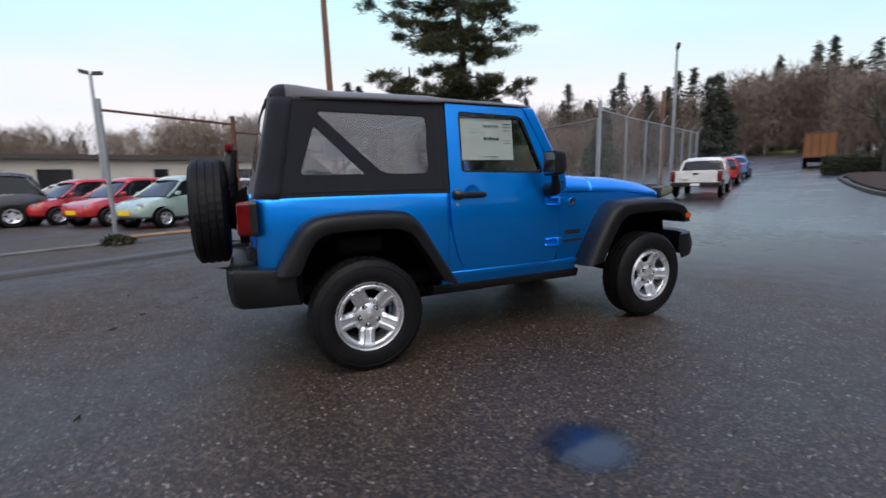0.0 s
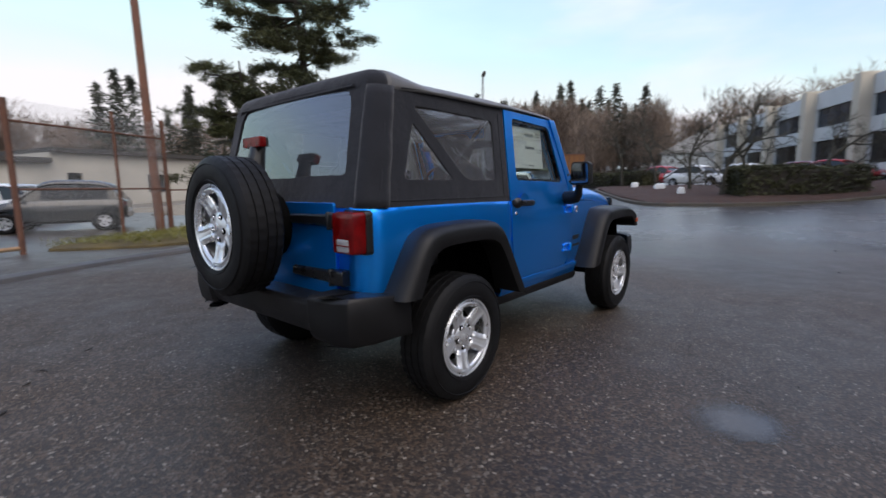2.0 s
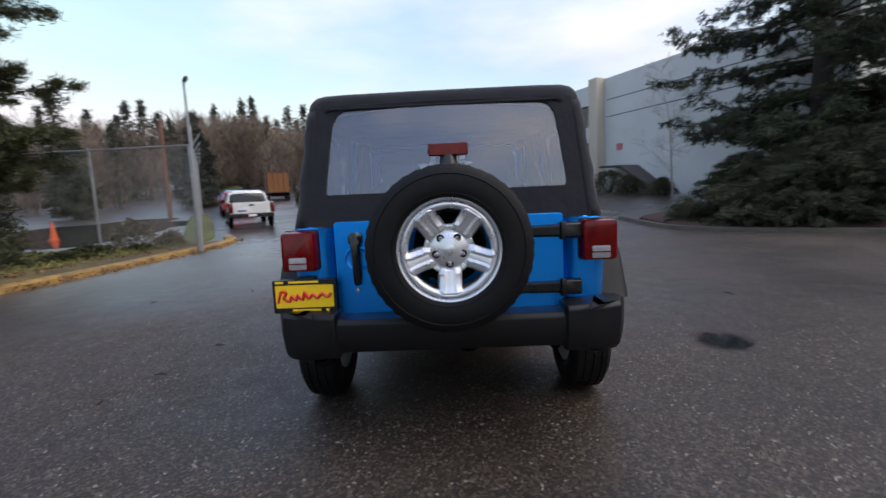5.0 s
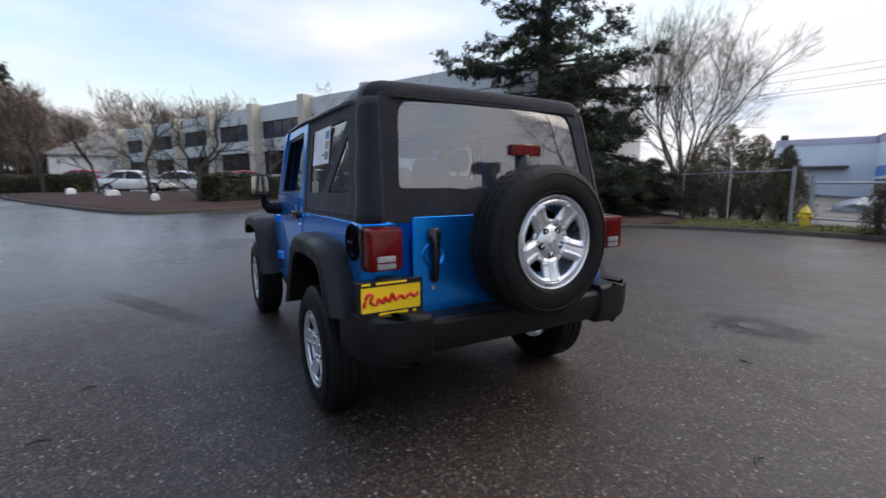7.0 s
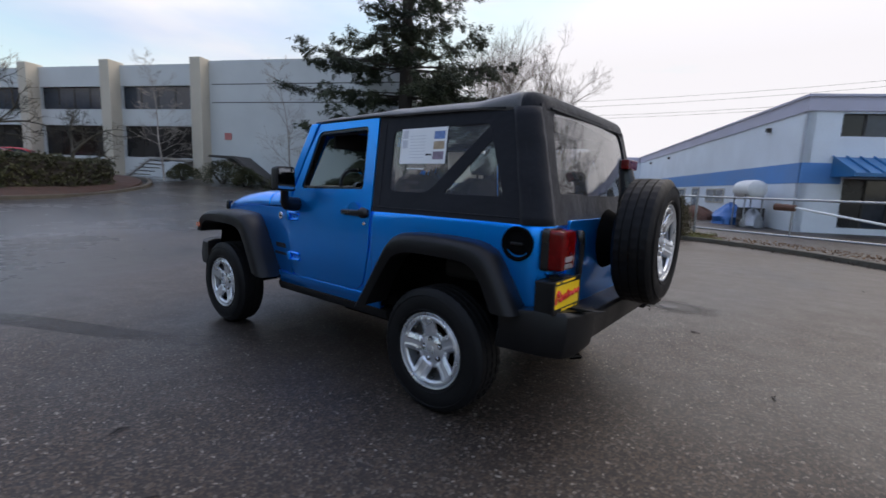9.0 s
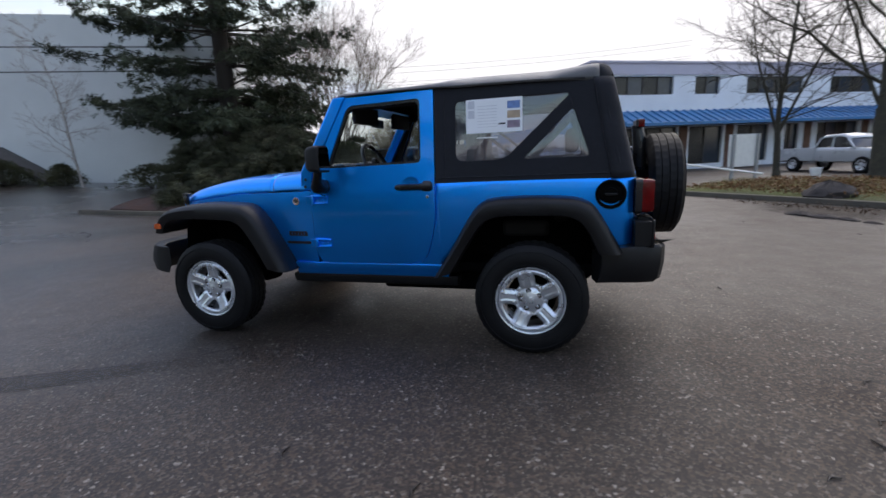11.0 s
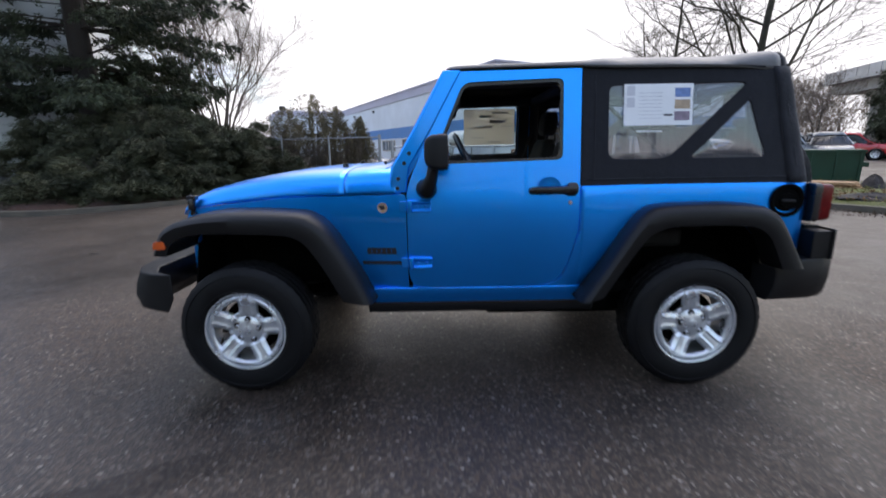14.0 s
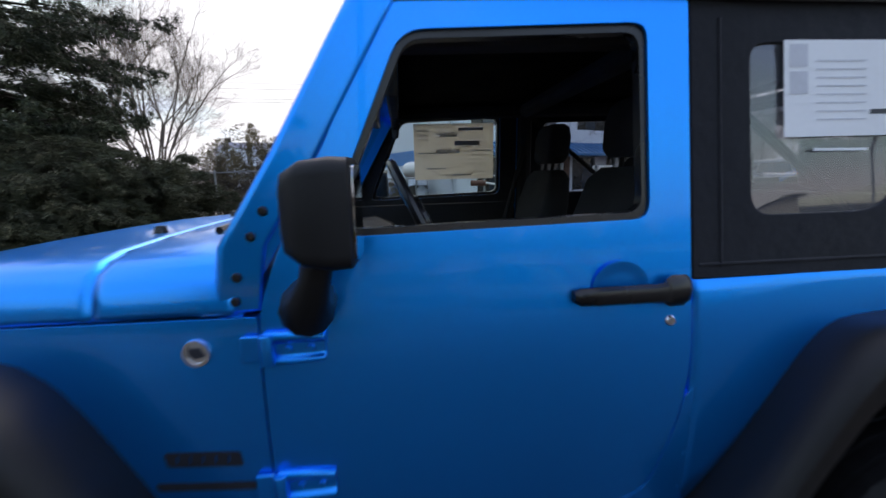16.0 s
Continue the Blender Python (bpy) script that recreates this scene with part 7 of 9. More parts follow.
# ---- yard things ----
hyd = empty("fire_hydrant", (3.14, -13.05, 0.12), label="yellow fire hydrant on the grass verge", category="hydrant")
bm = bmesh.new()
lathe(bm, [(0.0, 0.0), (0.16, 0.0), (0.16, 0.04), (0.11, 0.06), (0.105, 0.36), (0.14, 0.38), (0.14, 0.42), (0.115, 0.44), (0.09, 0.52), (0.04, 0.56), (0.03, 0.61), (0.0, 0.61)], 18, "z")
part("barrel", bm, M_HYDRANT, hyd)
for a in (0, math.pi / 2, math.pi):
    bm = bmesh.new()
    tube(bm, [(0.08 * math.cos(a), 0.08 * math.sin(a), 0.30), (0.18 * math.cos(a), 0.18 * math.sin(a), 0.30)], 0.055, 10)
    part("outlet", bm, M_HYDRANT, hyd)
pst = empty("marker_post", (8.6, -14.0, 0.1), label="white pointed marker post beside the bushes", category="post")
bm = bmesh.new()
rings(bm, [[(a, b, z) for a, b in ((-0.09, -0.05), (0.09, -0.05), (0.09, 0.05), (-0.09, 0.05))] for z in (-0.1, 0.85)] + [[(a, b, 1.0) for a, b in ((-0.02, -0.02), (0.02, -0.02), (0.02, 0.02), (-0.02, 0.02))]], True, True, True)
part("shaft", bm, M_WHITEPAINT, pst, bevel=0.01)


def cloth_heap(name, x, y, sx, sy, h, material, label, category, seed, base=0.0, rz=0.0):
    bm = bmesh.new()
    loops = []
    for k, f in enumerate(np.linspace(0, 1, 9)):
        r = math.cos(f * math.pi / 2) ** 0.6
        lp = []
        for j in range(28):
            a = 2 * math.pi * j / 28
            d = 1 + 0.30 * noise.noise(Vector((2 * math.cos(a) + seed, 2 * math.sin(a), 3 * f)))
            u, v = sx * r * d * math.cos(a), sy * r * d * math.sin(a)
            lp.append((x + u * math.cos(rz) - v * math.sin(rz), y + u * math.sin(rz) + v * math.cos(rz), base + h * f * (1 + 0.25 * noise.noise(Vector((3 * math.cos(a), 3 * math.sin(a), seed))))))
        loops.append(lp)
    rings(bm, loops, True, True, True)
    return tagged(part(name, bm, material, None), label, category)


cloth_heap("tarpaulin", *wpt(-0.95, 4.3, 0)[:2], 0.75, 1.15, 1.0, M_TARP, "crumpled blue tarpaulin over stacked goods", "tarpaulin", 2)
for da, db in ((-0.55, 2.95), (-1.05, 2.25), (-0.45, 2.3)):
    q = wpt(da, db, 0)
    dr = empty("drum", q, label="dark steel drum standing against the warehouse wall", category="drum", group="drums in the yard")
    bm = bmesh.new()
    lathe(bm, [(0.0, 0.0), (0.28, 0.0), (0.29, 0.03), (0.28, 0.05), (0.28, 0.30), (0.295, 0.32), (0.28, 0.34), (0.28, 0.60), (0.295, 0.62), (0.28, 0.64), (0.28, 0.86), (0.29, 0.88)], 24, "z")
    part("shell", bm, M_DARKROOF, dr)
    bm = bmesh.new()
    lathe(bm, [(0.0, 0.865), (0.27, 0.865), (0.27, 0.85), (0.0, 0.85)], 24, "z", closed=True)
    part("lid", bm, M_VOID, dr)
cloth_heap("scrap_bale", *wpt(-0.85, 1.75, 0)[:2], 0.45, 0.55, 0.85, M_GALV, "pale bundled scrap stacked under the tank", "heap", 23)
# pale tank on a crate stand
tank = empty("water_tank", wpt(-1.0, 2.1, 0), rz=math.degrees(math.atan2(WS[1], WS[0])), label="pale plastic tank lying on a rusty stand", category="tank")
bm = bmesh.new()
rings(bm, [[(x, r * math.cos(2 * math.pi * j / 24), 1.72 + r * math.sin(2 * math.pi * j / 24)) for j in range(24)] for x, r in ((-0.95, 0.12), (-0.93, 0.28), (-0.84, 0.40), (-0.5, 0.43), (0.5, 0.43), (0.84, 0.40), (0.93, 0.28), (0.95, 0.12))], True, True, True)
part("shell", bm, M_WHITEPAINT, tank)
for x in (-0.6, 0.6):
    for y in (-0.35, 0.35):
        bm = bmesh.new()
        tube(bm, [(x, y, 0.0), (x, y, 1.50)], 0.035, 6)
        part("leg", bm, M_GALV, tank)
bm = bmesh.new()
box(bm, -0.7, 0.7, -0.42, 0.42, 1.27, 1.33)
part("shelf", bm, M_RUST, tank)
cloth_heap("boxes", *wpt(-0.9, 13.0, 0)[:2], 0.9, 1.3, 0.55, M_ROCK, "dark heap of boxes and sacks by the wall", "heap", 5)
cloth_heap("scrap_bale", 5.6, -25.6, 1.5, 0.8, 0.7, M_GALV, "pale heap of bundled scrap metal", "heap", 9)
cloth_heap("scrap_bale", 3.4, -27.5, 1.2, 1.0, 0.8, M_RUST, "rust-brown heap of scrap by the yard wall", "heap", 17)
cloth_heap("boulder", -5.45, -7.35, 0.46, 0.36, 0.32, M_ROCK, "dark mound of soil and stone on the verge", "boulder", 3, 0.1)
cloth_heap("boulder", -9.25, -7.93, 0.27, 0.25, 0.36, M_ROCK, "dark rounded boulder on the verge", "boulder", 7, 0.1)
cloth_heap("soil_heap", -7.15, -5.75, 0.55, 0.28, 0.15, M_ROCK, "low dark heap of soil and leaves on the verge", "soil heap", 8, 0.12, 2.6)
for x, y, sx, sy, h, rz, sd in ((-4.12, -5.40, 0.26, 0.12, 0.075, 1.9, 12), (-4.30, -5.05, 0.24, 0.10, 0.06, 2.3, 14), (-4.50, -4.78, 0.20, 0.07, 0.045, 2.0, 16), (-4.66, -4.45, 0.13, 0.05, 0.03, 2.2, 19)):
    cloth_heap("leaf_heap", x, y, sx, sy, h, M_ROCK, "flat dark heap of wet soil and leaves on the asphalt", "leaf heap", sd, 0.0, rz)

# dumpster on a timber rack
dm = empty("dumpster", (-10.1, -10.6, 0.0), -33, "dark green steel dumpster behind the verge", "dumpster")
bm = bmesh.new()
for z0, k0, k1 in ((0.10, 0.96, 1.0), (0.16, 0.93, 0.97)):
    rings(bm, [[(a * k, b * k, z) for a, b in ((-0.86, -0.62), (0.86, -0.62), (0.86, 0.62), (-0.86, 0.62))] for z, k in ((z0, k0), (0.99, k1))], True, True, False)
part("tub", bm, M_GREENBIN, dm, smooth=False)
for x in (-0.80, -0.27, 0.27, 0.80):
    bm = bmesh.new()
    box(bm, x - 0.03, x + 0.03, 0.58, 0.645, 0.12, 0.97)
    part("rib", bm, M_GREENBIN, dm)
for x in (-0.93, 0.93):
    bm = bmesh.new()
    box(bm, x - 0.07, x + 0.07, -0.45, 0.45, 0.55, 0.68)
    part("fork_pocket", bm, M_GREENBIN, dm, bevel=0.01)
bm = bmesh.new()
rings(bm, [[(a, b, z) for a, b in ((-0.89, -0.66), (0.89, -0.66), (0.89, 0.66), (-0.89, 0.66))] for z in (0.95, 1.03)], True, True, True)
part("rim", bm, M_GREENBIN, dm)
lump = empty("timber_stack", (-8.25, -8.2, 0.14), -32, "low stack of raw timber planks on the grass", "timber")
for k in range(9):
    bm = bmesh.new()
    c, e = (-0.04, 0.05, 0.0)[k % 3], 0.70 - 0.05 * (k // 3)
    z, y = 0.01 + 0.055 * (k // 3), -0.24 + 0.22 * (k % 3) + 0.03 * (k // 3)
    rings(bm, [[(x, y + t_ * 0.09, z + 0.02 * x * (k % 2)), (x, y + 0.19 + t_ * 0.09, z + 0.02 * x * (k % 2)), (x, y + 0.19 + t_ * 0.09, z + 0.045 + 0.02 * x * (k % 2)), (x, y + t_ * 0.09, z + 0.045 + 0.02 * x * (k % 2))] for x, t_ in ((c - e, -1 if k % 2 else 0.4), (c + e, 0.5 if k % 2 else -0.3))], True, True, True)
    part("plank", bm, M_WOODPLANK, lump)
# white site board
wb = empty("site_board", (-5.9, -13.6, 0.05), 30, "plain white site board on two posts", "board")
bm = bmesh.new()
box(bm, -0.62, 0.62, -0.02, 0.02, 0.45, 1.50)
part("panel", bm, M_WHITEPAINT, wb)
for x in (-0.5, 0.5):
    bm = bmesh.new()
    box(bm, x - 0.04, x + 0.04, 0.02, 0.10, -0.1, 1.5)
    part("post", bm, M_GALV, wb)
bk = empty("bucket", (-7.9, -13.4, 0.05), label="small white plastic bucket", category="bucket")
bm = bmesh.new()
lathe(bm, [(0.0, 0.0), (0.13, 0.0), (0.16, 0.34), (0.15, 0.34), (0.12, 0.02), (0, 0.02)], 16, "z")
part("tub", bm, M_WHITEPAINT, bk)
# island signs
for x, y, w in ((25.3, 4.7, 0.30), (27.4, 6.7, 0.22), (21.2, 2.7, 0.16)):
    sg = empty("stone_sign", (x, y, ground_z(x, y) + 0.25), 15, "small white sign stone in the mulch", "sign")
    bm = bmesh.new()
    rings(bm, [[(a, b, z) for a, b in ((-0.12, -w), (0.12, -w * 0.9), (0.12, w), (-0.12, w * 0.8))] for z in (-0.1, 0.22)] + [[(a * 0.6, b * 0.6, 0.34) for a, b in ((-0.12, -w), (0.12, -w), (0.12, w), (-0.12, w))]], True, True, True)
    part("stone", bm, M_WHITEPAINT, sg, bevel=0.03)
# orange cones in the car lot
for x, y in ((10.9, 14.5), (12.0, 16.5), (14.2, 15.6), (12.6, 19.5)):
    cn = empty("traffic_cone", (x, y, ground_z(x, y)), label="orange traffic cone on the wet lot", category="cone", group="cones in the car lot")
    bm = bmesh.new()
    lathe(bm, [(0.0, 0.72), (0.03, 0.72), (0.13, 0.04), (0.2, 0.04), (0.2, 0.0), (0.0, 0.0)], 14, "z")
    part("body", bm, M_ORANGE, cn)


# ---- trees, hedges and woods ----
M_NEEDLE = leaf_mat("spruce_needles", (0.010, 0.016, 0.009), (0.045, 0.057, 0.026), 0.7, 0.9)
M_PINE = leaf_mat("pine_needles", (0.014, 0.020, 0.009), (0.080, 0.086, 0.034), 0.7, 0.7)
M_JUNIPER = leaf_mat("juniper_foliage", (0.015, 0.020, 0.011), (0.064, 0.070, 0.035), 0.7, 0.9)
M_HEDGE = leaf_mat("clipped_hedge_leaves", (0.020, 0.024, 0.010), (0.078, 0.078, 0.034), 0.6, 1.5)
M_BUSH = leaf_mat("brown_green_bush_leaves", (0.060, 0.053, 0.030), (0.20, 0.165, 0.095), 0.7, 1.2)
M_IVY = leaf_mat("ivy_leaves", (0.012, 0.018, 0.006), (0.060, 0.060, 0.020), 0.6, 1.4)
M_BARKDARK = mat("dark_tree_bark", (0.030, 0.024, 0.019), 0.9, var=0.4, scale=4, fine=40, bump=0.8, bump_dist=0.01)
M_BARKGREY = mat("mossy_grey_bark", (0.046, 0.042, 0.030), 0.9, var=0.65, scale=5, fine=34, bump=1.0, bump_dist=0.025)
M_BARKPALE = mat("pale_twig_bark", (0.105, 0.084, 0.068), 0.9, var=0.3, scale=2, fine=30, bump=0.3)
M_BIRCH = mat("pale_birch_bark", (0.30, 0.27, 0.24), 0.85, var=0.4, scale=5, fine=30, bump=0.3)
M_WOODSFAR = leaf_mat("distant_bare_twigs", (0.105, 0.078, 0.059), (0.235, 0.180, 0.140), 0.9, 0.12)
M_FARCON = leaf_mat("distant_conifer_needles", (0.022, 0.027, 0.020), (0.070, 0.074, 0.054), 0.8, 0.3)


def tufts(rng, centres, dirs, length, width, spread, per, out_v, out_f):
    """Small pointed needle sprays about the given points; each is two crossed slivers."""
    n = len(centres)
    for _ in range(per):
        d = dirs + rng.normal(0, spread, (n, 3))
        d /= np.linalg.norm(d, axis=1)[:, None] + 1e-9
        s = np.cross(d, rng.normal(0, 1, (n, 3)))
        s /= np.linalg.norm(s, axis=1)[:, None] + 1e-9
        L = (length * rng.uniform(0.6, 1.25, n))[:, None]
        W = (width * rng.uniform(0.6, 1.2, n))[:, None]
        c = centres + rng.normal(0, 0.25, (n, 3)) * L
        quad = np.stack([c - 0.5 * d * L, c + s * W, c + 0.5 * d * L, c - s * W], 1)
        base = int(out_f[-1].max()) + 1 if out_f else 0
        out_v.append(quad.reshape(-1, 3))
        out_f.append((np.arange(n)[:, None] * 4 + np.arange(4)[None] + base))


def mesh_from(name, V, F, material, parent=None):
    v, f = np.concatenate(V), np.concatenate(F)
    me = bpy.data.meshes.new(name)
    me.vertices.add(len(v))
    me.vertices.foreach_set("co", v.astype(np.float32).ravel())
    k = f.shape[1]
    me.loops.add(f.size)
    me.loops.foreach_set("vertex_index", f.astype(np.int32).ravel())
    me.polygons.add(len(f))
    me.polygons.foreach_set("loop_start", np.arange(0, f.size, k, dtype=np.int32))
    me.update(calc_edges=True)
    me.materials.append(material)
    ob = new(name, me)
    if parent is not None:
        ob.parent = parent
    return ob


def prism(V, F, p0, p1, r0, r1, seg=4):
    """A tapered limb of few sides."""
    d = p1 - p0
    L = np.linalg.norm(d)
    if L < 1e-5:
        return
    d = d / L
    s = np.cross(d, (0.31, 0.17, 0.93))
    s /= np.linalg.norm(s) + 1e-9
    u = np.cross(s, d)
    a = 2 * math.pi * np.arange(seg) / seg
    ring = np.cos(a)[:, None] * s + np.sin(a)[:, None] * u
    base = int(F[-1].max()) + 1 if F else 0
    V.append(np.concatenate([p0 + r0 * ring, p1 + r1 * ring]))
    i = np.arange(seg)
    j = (i + 1) % seg
    F.append(np.stack([i, j, j + seg, i + seg], 1) + base)


def conifer(name, x, y, h, rad, label, seed, needle, bark=None, z0=None, skirt=0.04, whorls=34, droop=0.25, dens=9, tuft=0.30, gap=0.18, top_pow=0.85, lean=(0, 0), tiers=0, flat=False):
    """A spruce: tapered trunk, limbs that sag and turn up at their ends, hanging sprays of needles, ragged outline."""
    rng = np.random.default_rng(seed)
    tr = empty(name, (x, y, ground_z(x, y) if z0 is None else z0), label=label, category="tree")
    V, F, VB, FB = [], [], [], []
    prism(V, F, np.zeros(3), np.array([lean[0] * 0.6, lean[1] * 0.6, h * 0.6]), 0.020 * h, 0.011 * h, 8)
    prism(V, F, np.array([lean[0] * 0.6, lean[1] * 0.6, h * 0.6]), np.array([lean[0], lean[1], h]), 0.011 * h, 0.002 * h, 8)
    C, D = [], []
    ph = rng.uniform(0, 6.28, 3)
    for k in range(int(whorls * 7.5)):
        if rng.random() < gap:
            continue
        f = skirt + (1 - skirt) * rng.uniform(0, 1) ** 1.15
        if tiers:
            f = min(0.995, skirt + (1 - skirt) * (math.floor((f - skirt) / (1 - skirt) * tiers) + 0.5) / tiers + rng.normal(0, 0.13 / tiers))
        z = h * f
        a = rng.uniform(0, 2 * math.pi)
        R = rad * (1 - f) ** top_pow + 0.15
        R *= 0.72 + 0.28 * min(1.0, f / 0.30)
        R *= 1 + 0.10 * math.sin(2 * a + 9 * f + ph[0]) + 0.14 * math.sin(3 * a - 17 * f + ph[1])
        L = R * rng.uniform(0.62, 1.10)
        n = max(4, int(L / 0.28))
        t = np.linspace(0, 1, n + 1)
        dr = droop * rng.uniform(0.3, 1.7)
        rise = rng.uniform(-0.05, 0.22)
        bend = rng.normal(0, 0.22)
        aa = a + bend * t ** 2
        pz = z + rise * L * t - dr * L * t ** 1.6 + rng.uniform(0.05, 0.26) * L * t ** 4
        pts = np.stack([np.cos(aa) * L * t + lean[0] * f, np.sin(aa) * L * t + lean[1] * f, pz], 1)
        for i in range(n):
            prism(VB, FB, pts[i], pts[i + 1], 0.028 * (1 - t[i]) * L / 3 + 0.006, 0.028 * (1 - t[i + 1]) * L / 3 + 0.005, 3)
        side = np.array([-math.sin(a), math.cos(a), 0])
        fwd = np.array([math.cos(a), math.sin(a), -0.05])
        # side twigs, each a short run of sprays
        for q in range(max(3, int(L / 0.22))):
            t0 = rng.uniform(0.15, 1.0) ** 0.75
            sl = (0.10 + 0.30 * L * (1 - 0.72 * t0)) * rng.uniform(0.35, 1.1)
            sg = rng.choice((-1, 1))
            root = np.array([np.interp(t0, t, pts[:, i]) for i in range(3)])
            dirn = side * sg * 0.85 + fwd * 0.65 + np.array([0, 0, rng.uniform(-0.34, 0.06) if flat else rng.uniform(-0.65, 0.12)])
            m = max(2, int(dens * 0.12 * sl / tuft * 3.2))
            u = rng.uniform(0.05, 1.0, m)
            c = root + dirn[None] * (sl * u)[:, None] - np.array([0, 0, 1]) * (rng.uniform(0, 0.55, m) * tuft * (0.4 + u))[:, None] + rng.normal(0, 0.05, (m, 3))
            C.append(c)
            D.append(np.tile(dirn + np.array([0, 0, -0.35]), (m, 1)) + rng.normal(0, 0.25, (m, 3)))
    mesh_from("trunk", V, F, bark or M_BARKDARK, tr)
    mesh_from("limb_frame", VB, FB, bark or M_BARKDARK, tr)
    V, F = [], []
    tufts(rng, np.concatenate(C), np.concatenate(D), tuft, tuft * 0.10, 0.45, 6, V, F)
    mesh_from("crown", V, F, needle, tr)
    return tr


def grow(W, rng, p, d, L, r, depth, spread, up, keep, seg=4, minr=0.004):
    """A bare limb that forks; the stout wood and the fine twigs go to separate lists."""
    n = 3
    V, F = W[0] if r > W[2] else W[1]
    for i in range(n):
        d = d + rng.normal(0, 0.10, 3) + np.array([0, 0, up])
        d /= np.linalg.norm(d)
        q = p + d * L / n
        prism(V, F, p, q, r * (1 - 0.22 * i / n), r * (1 - 0.22 * (i + 1) / n), seg if r > 0.02 else 3)
        p = q
        if depth > 0 and i < n - 1 and rng.random() < 0.75:
            side = np.cross(d, rng.normal(0, 1, 3))
            side /= np.linalg.norm(side) + 1e-9
            d2 = d * 0.75 + side * spread
            grow(W, rng, p, d2 / np.linalg.norm(d2), L * keep * rng.uniform(0.65, 1.0), max(minr, r * 0.42), depth - 1, spread, up, keep, seg, minr)
    if depth > 0:
        for k in range(2):
            side = np.cross(d, rng.normal(0, 1, 3))
            side /= np.linalg.norm(side) + 1e-9
            d2 = d + side * spread * (0.6 if k == 0 else 1.0)
            grow(W, rng, p, d2 / np.linalg.norm(d2), L * keep * rng.uniform(0.75, 1.05), max(minr, r * 0.62), depth - 1, spread, up, keep, seg, minr)


def bare_tree(name, x, y, h, label, seed, bark, stems=1, trunk=0.12, depth=5, spread=0.75, up=0.06, keep=0.72, first=0.30, z0=None, minr=0.004, tilt=0.25, category="tree"):
    rng = np.random.default_rng(seed)
    tr = empty(name, (x, y, ground_z(x, y) if z0 is None else z0), label=label, category=category)
    W = (([], []), ([], []), trunk / math.sqrt(stems) * 0.35)
    for s in range(stems):
        a = 2 * math.pi * s / max(1, stems) + rng.uniform(0, 1)
        d = np.array([math.cos(a) * tilt * (stems > 1), math.sin(a) * tilt * (stems > 1), 1.0])
        d /= np.linalg.norm(d)
        grow(W, rng, np.array([0.0, 0.0, -0.1]), d, h * first, trunk / math.sqrt(stems), depth, spread, up, keep, 6, minr)
    mesh_from("trunk", *W[0], bark, tr)
    mesh_from("twig_crown", *W[1], bark, tr)
    return tr


def leafy(name, x, y, sx, sy, h, label, seed, material, n=2600, size=0.10, z0=None, shape=0.6, category="bush", rz=0.0, ragged=0.35, kind="", stems=True, thin=0.26):
    """A shrub: stems and a loose, uneven shell of small leaf sprays."""
    rng = np.random.default_rng(seed)
    tr = empty(name, (x, y, ground_z(x, y) if z0 is None else z0), rz, label, category, kind=kind)
    th = rng.uniform(0, 2 * math.pi, n)
    f = rng.uniform(0, 1, n) ** 0.75
    lob = 1 + ragged * (np.sin(3 * th + seed) * 0.5 + np.sin(5 * th + 2 * seed + 4 * f) * 0.35 + np.sin(9 * th + 7 * f) * 0.3)
    r = np.sqrt(np.clip(1 - f ** (1 / shape), 0, 1)) * lob * rng.uniform(0.62, 1.04, n)
    c = np.stack([sx * r * np.cos(th), sy * r * np.sin(th), h * f * (1 + 0.18 * ragged * np.sin(4 * th + seed))], 1)
    d = np.stack([np.cos(th), np.sin(th), np.full(n, 0.45)], 1)
    V, F = [], []
    tufts(rng, c, d, size, size * thin, 0.7, 3, V, F)
    mesh_from("foliage", V, F, material, tr)
    if stems:
        V, F = [], []
        for k in range(14):
            a = rng.uniform(0, 6.28)
            e = np.array([sx * 0.6 * math.cos(a), sy * 0.6 * math.sin(a), h * rng.uniform(0.5, 0.85)])
            prism(V, F, np.array([0.1 * math.cos(a), 0.1 * math.sin(a), -0.05]), e, 0.025, 0.008, 4)
        mesh_from("stem_frame", V, F, M_BARKDARK, tr)
    return tr


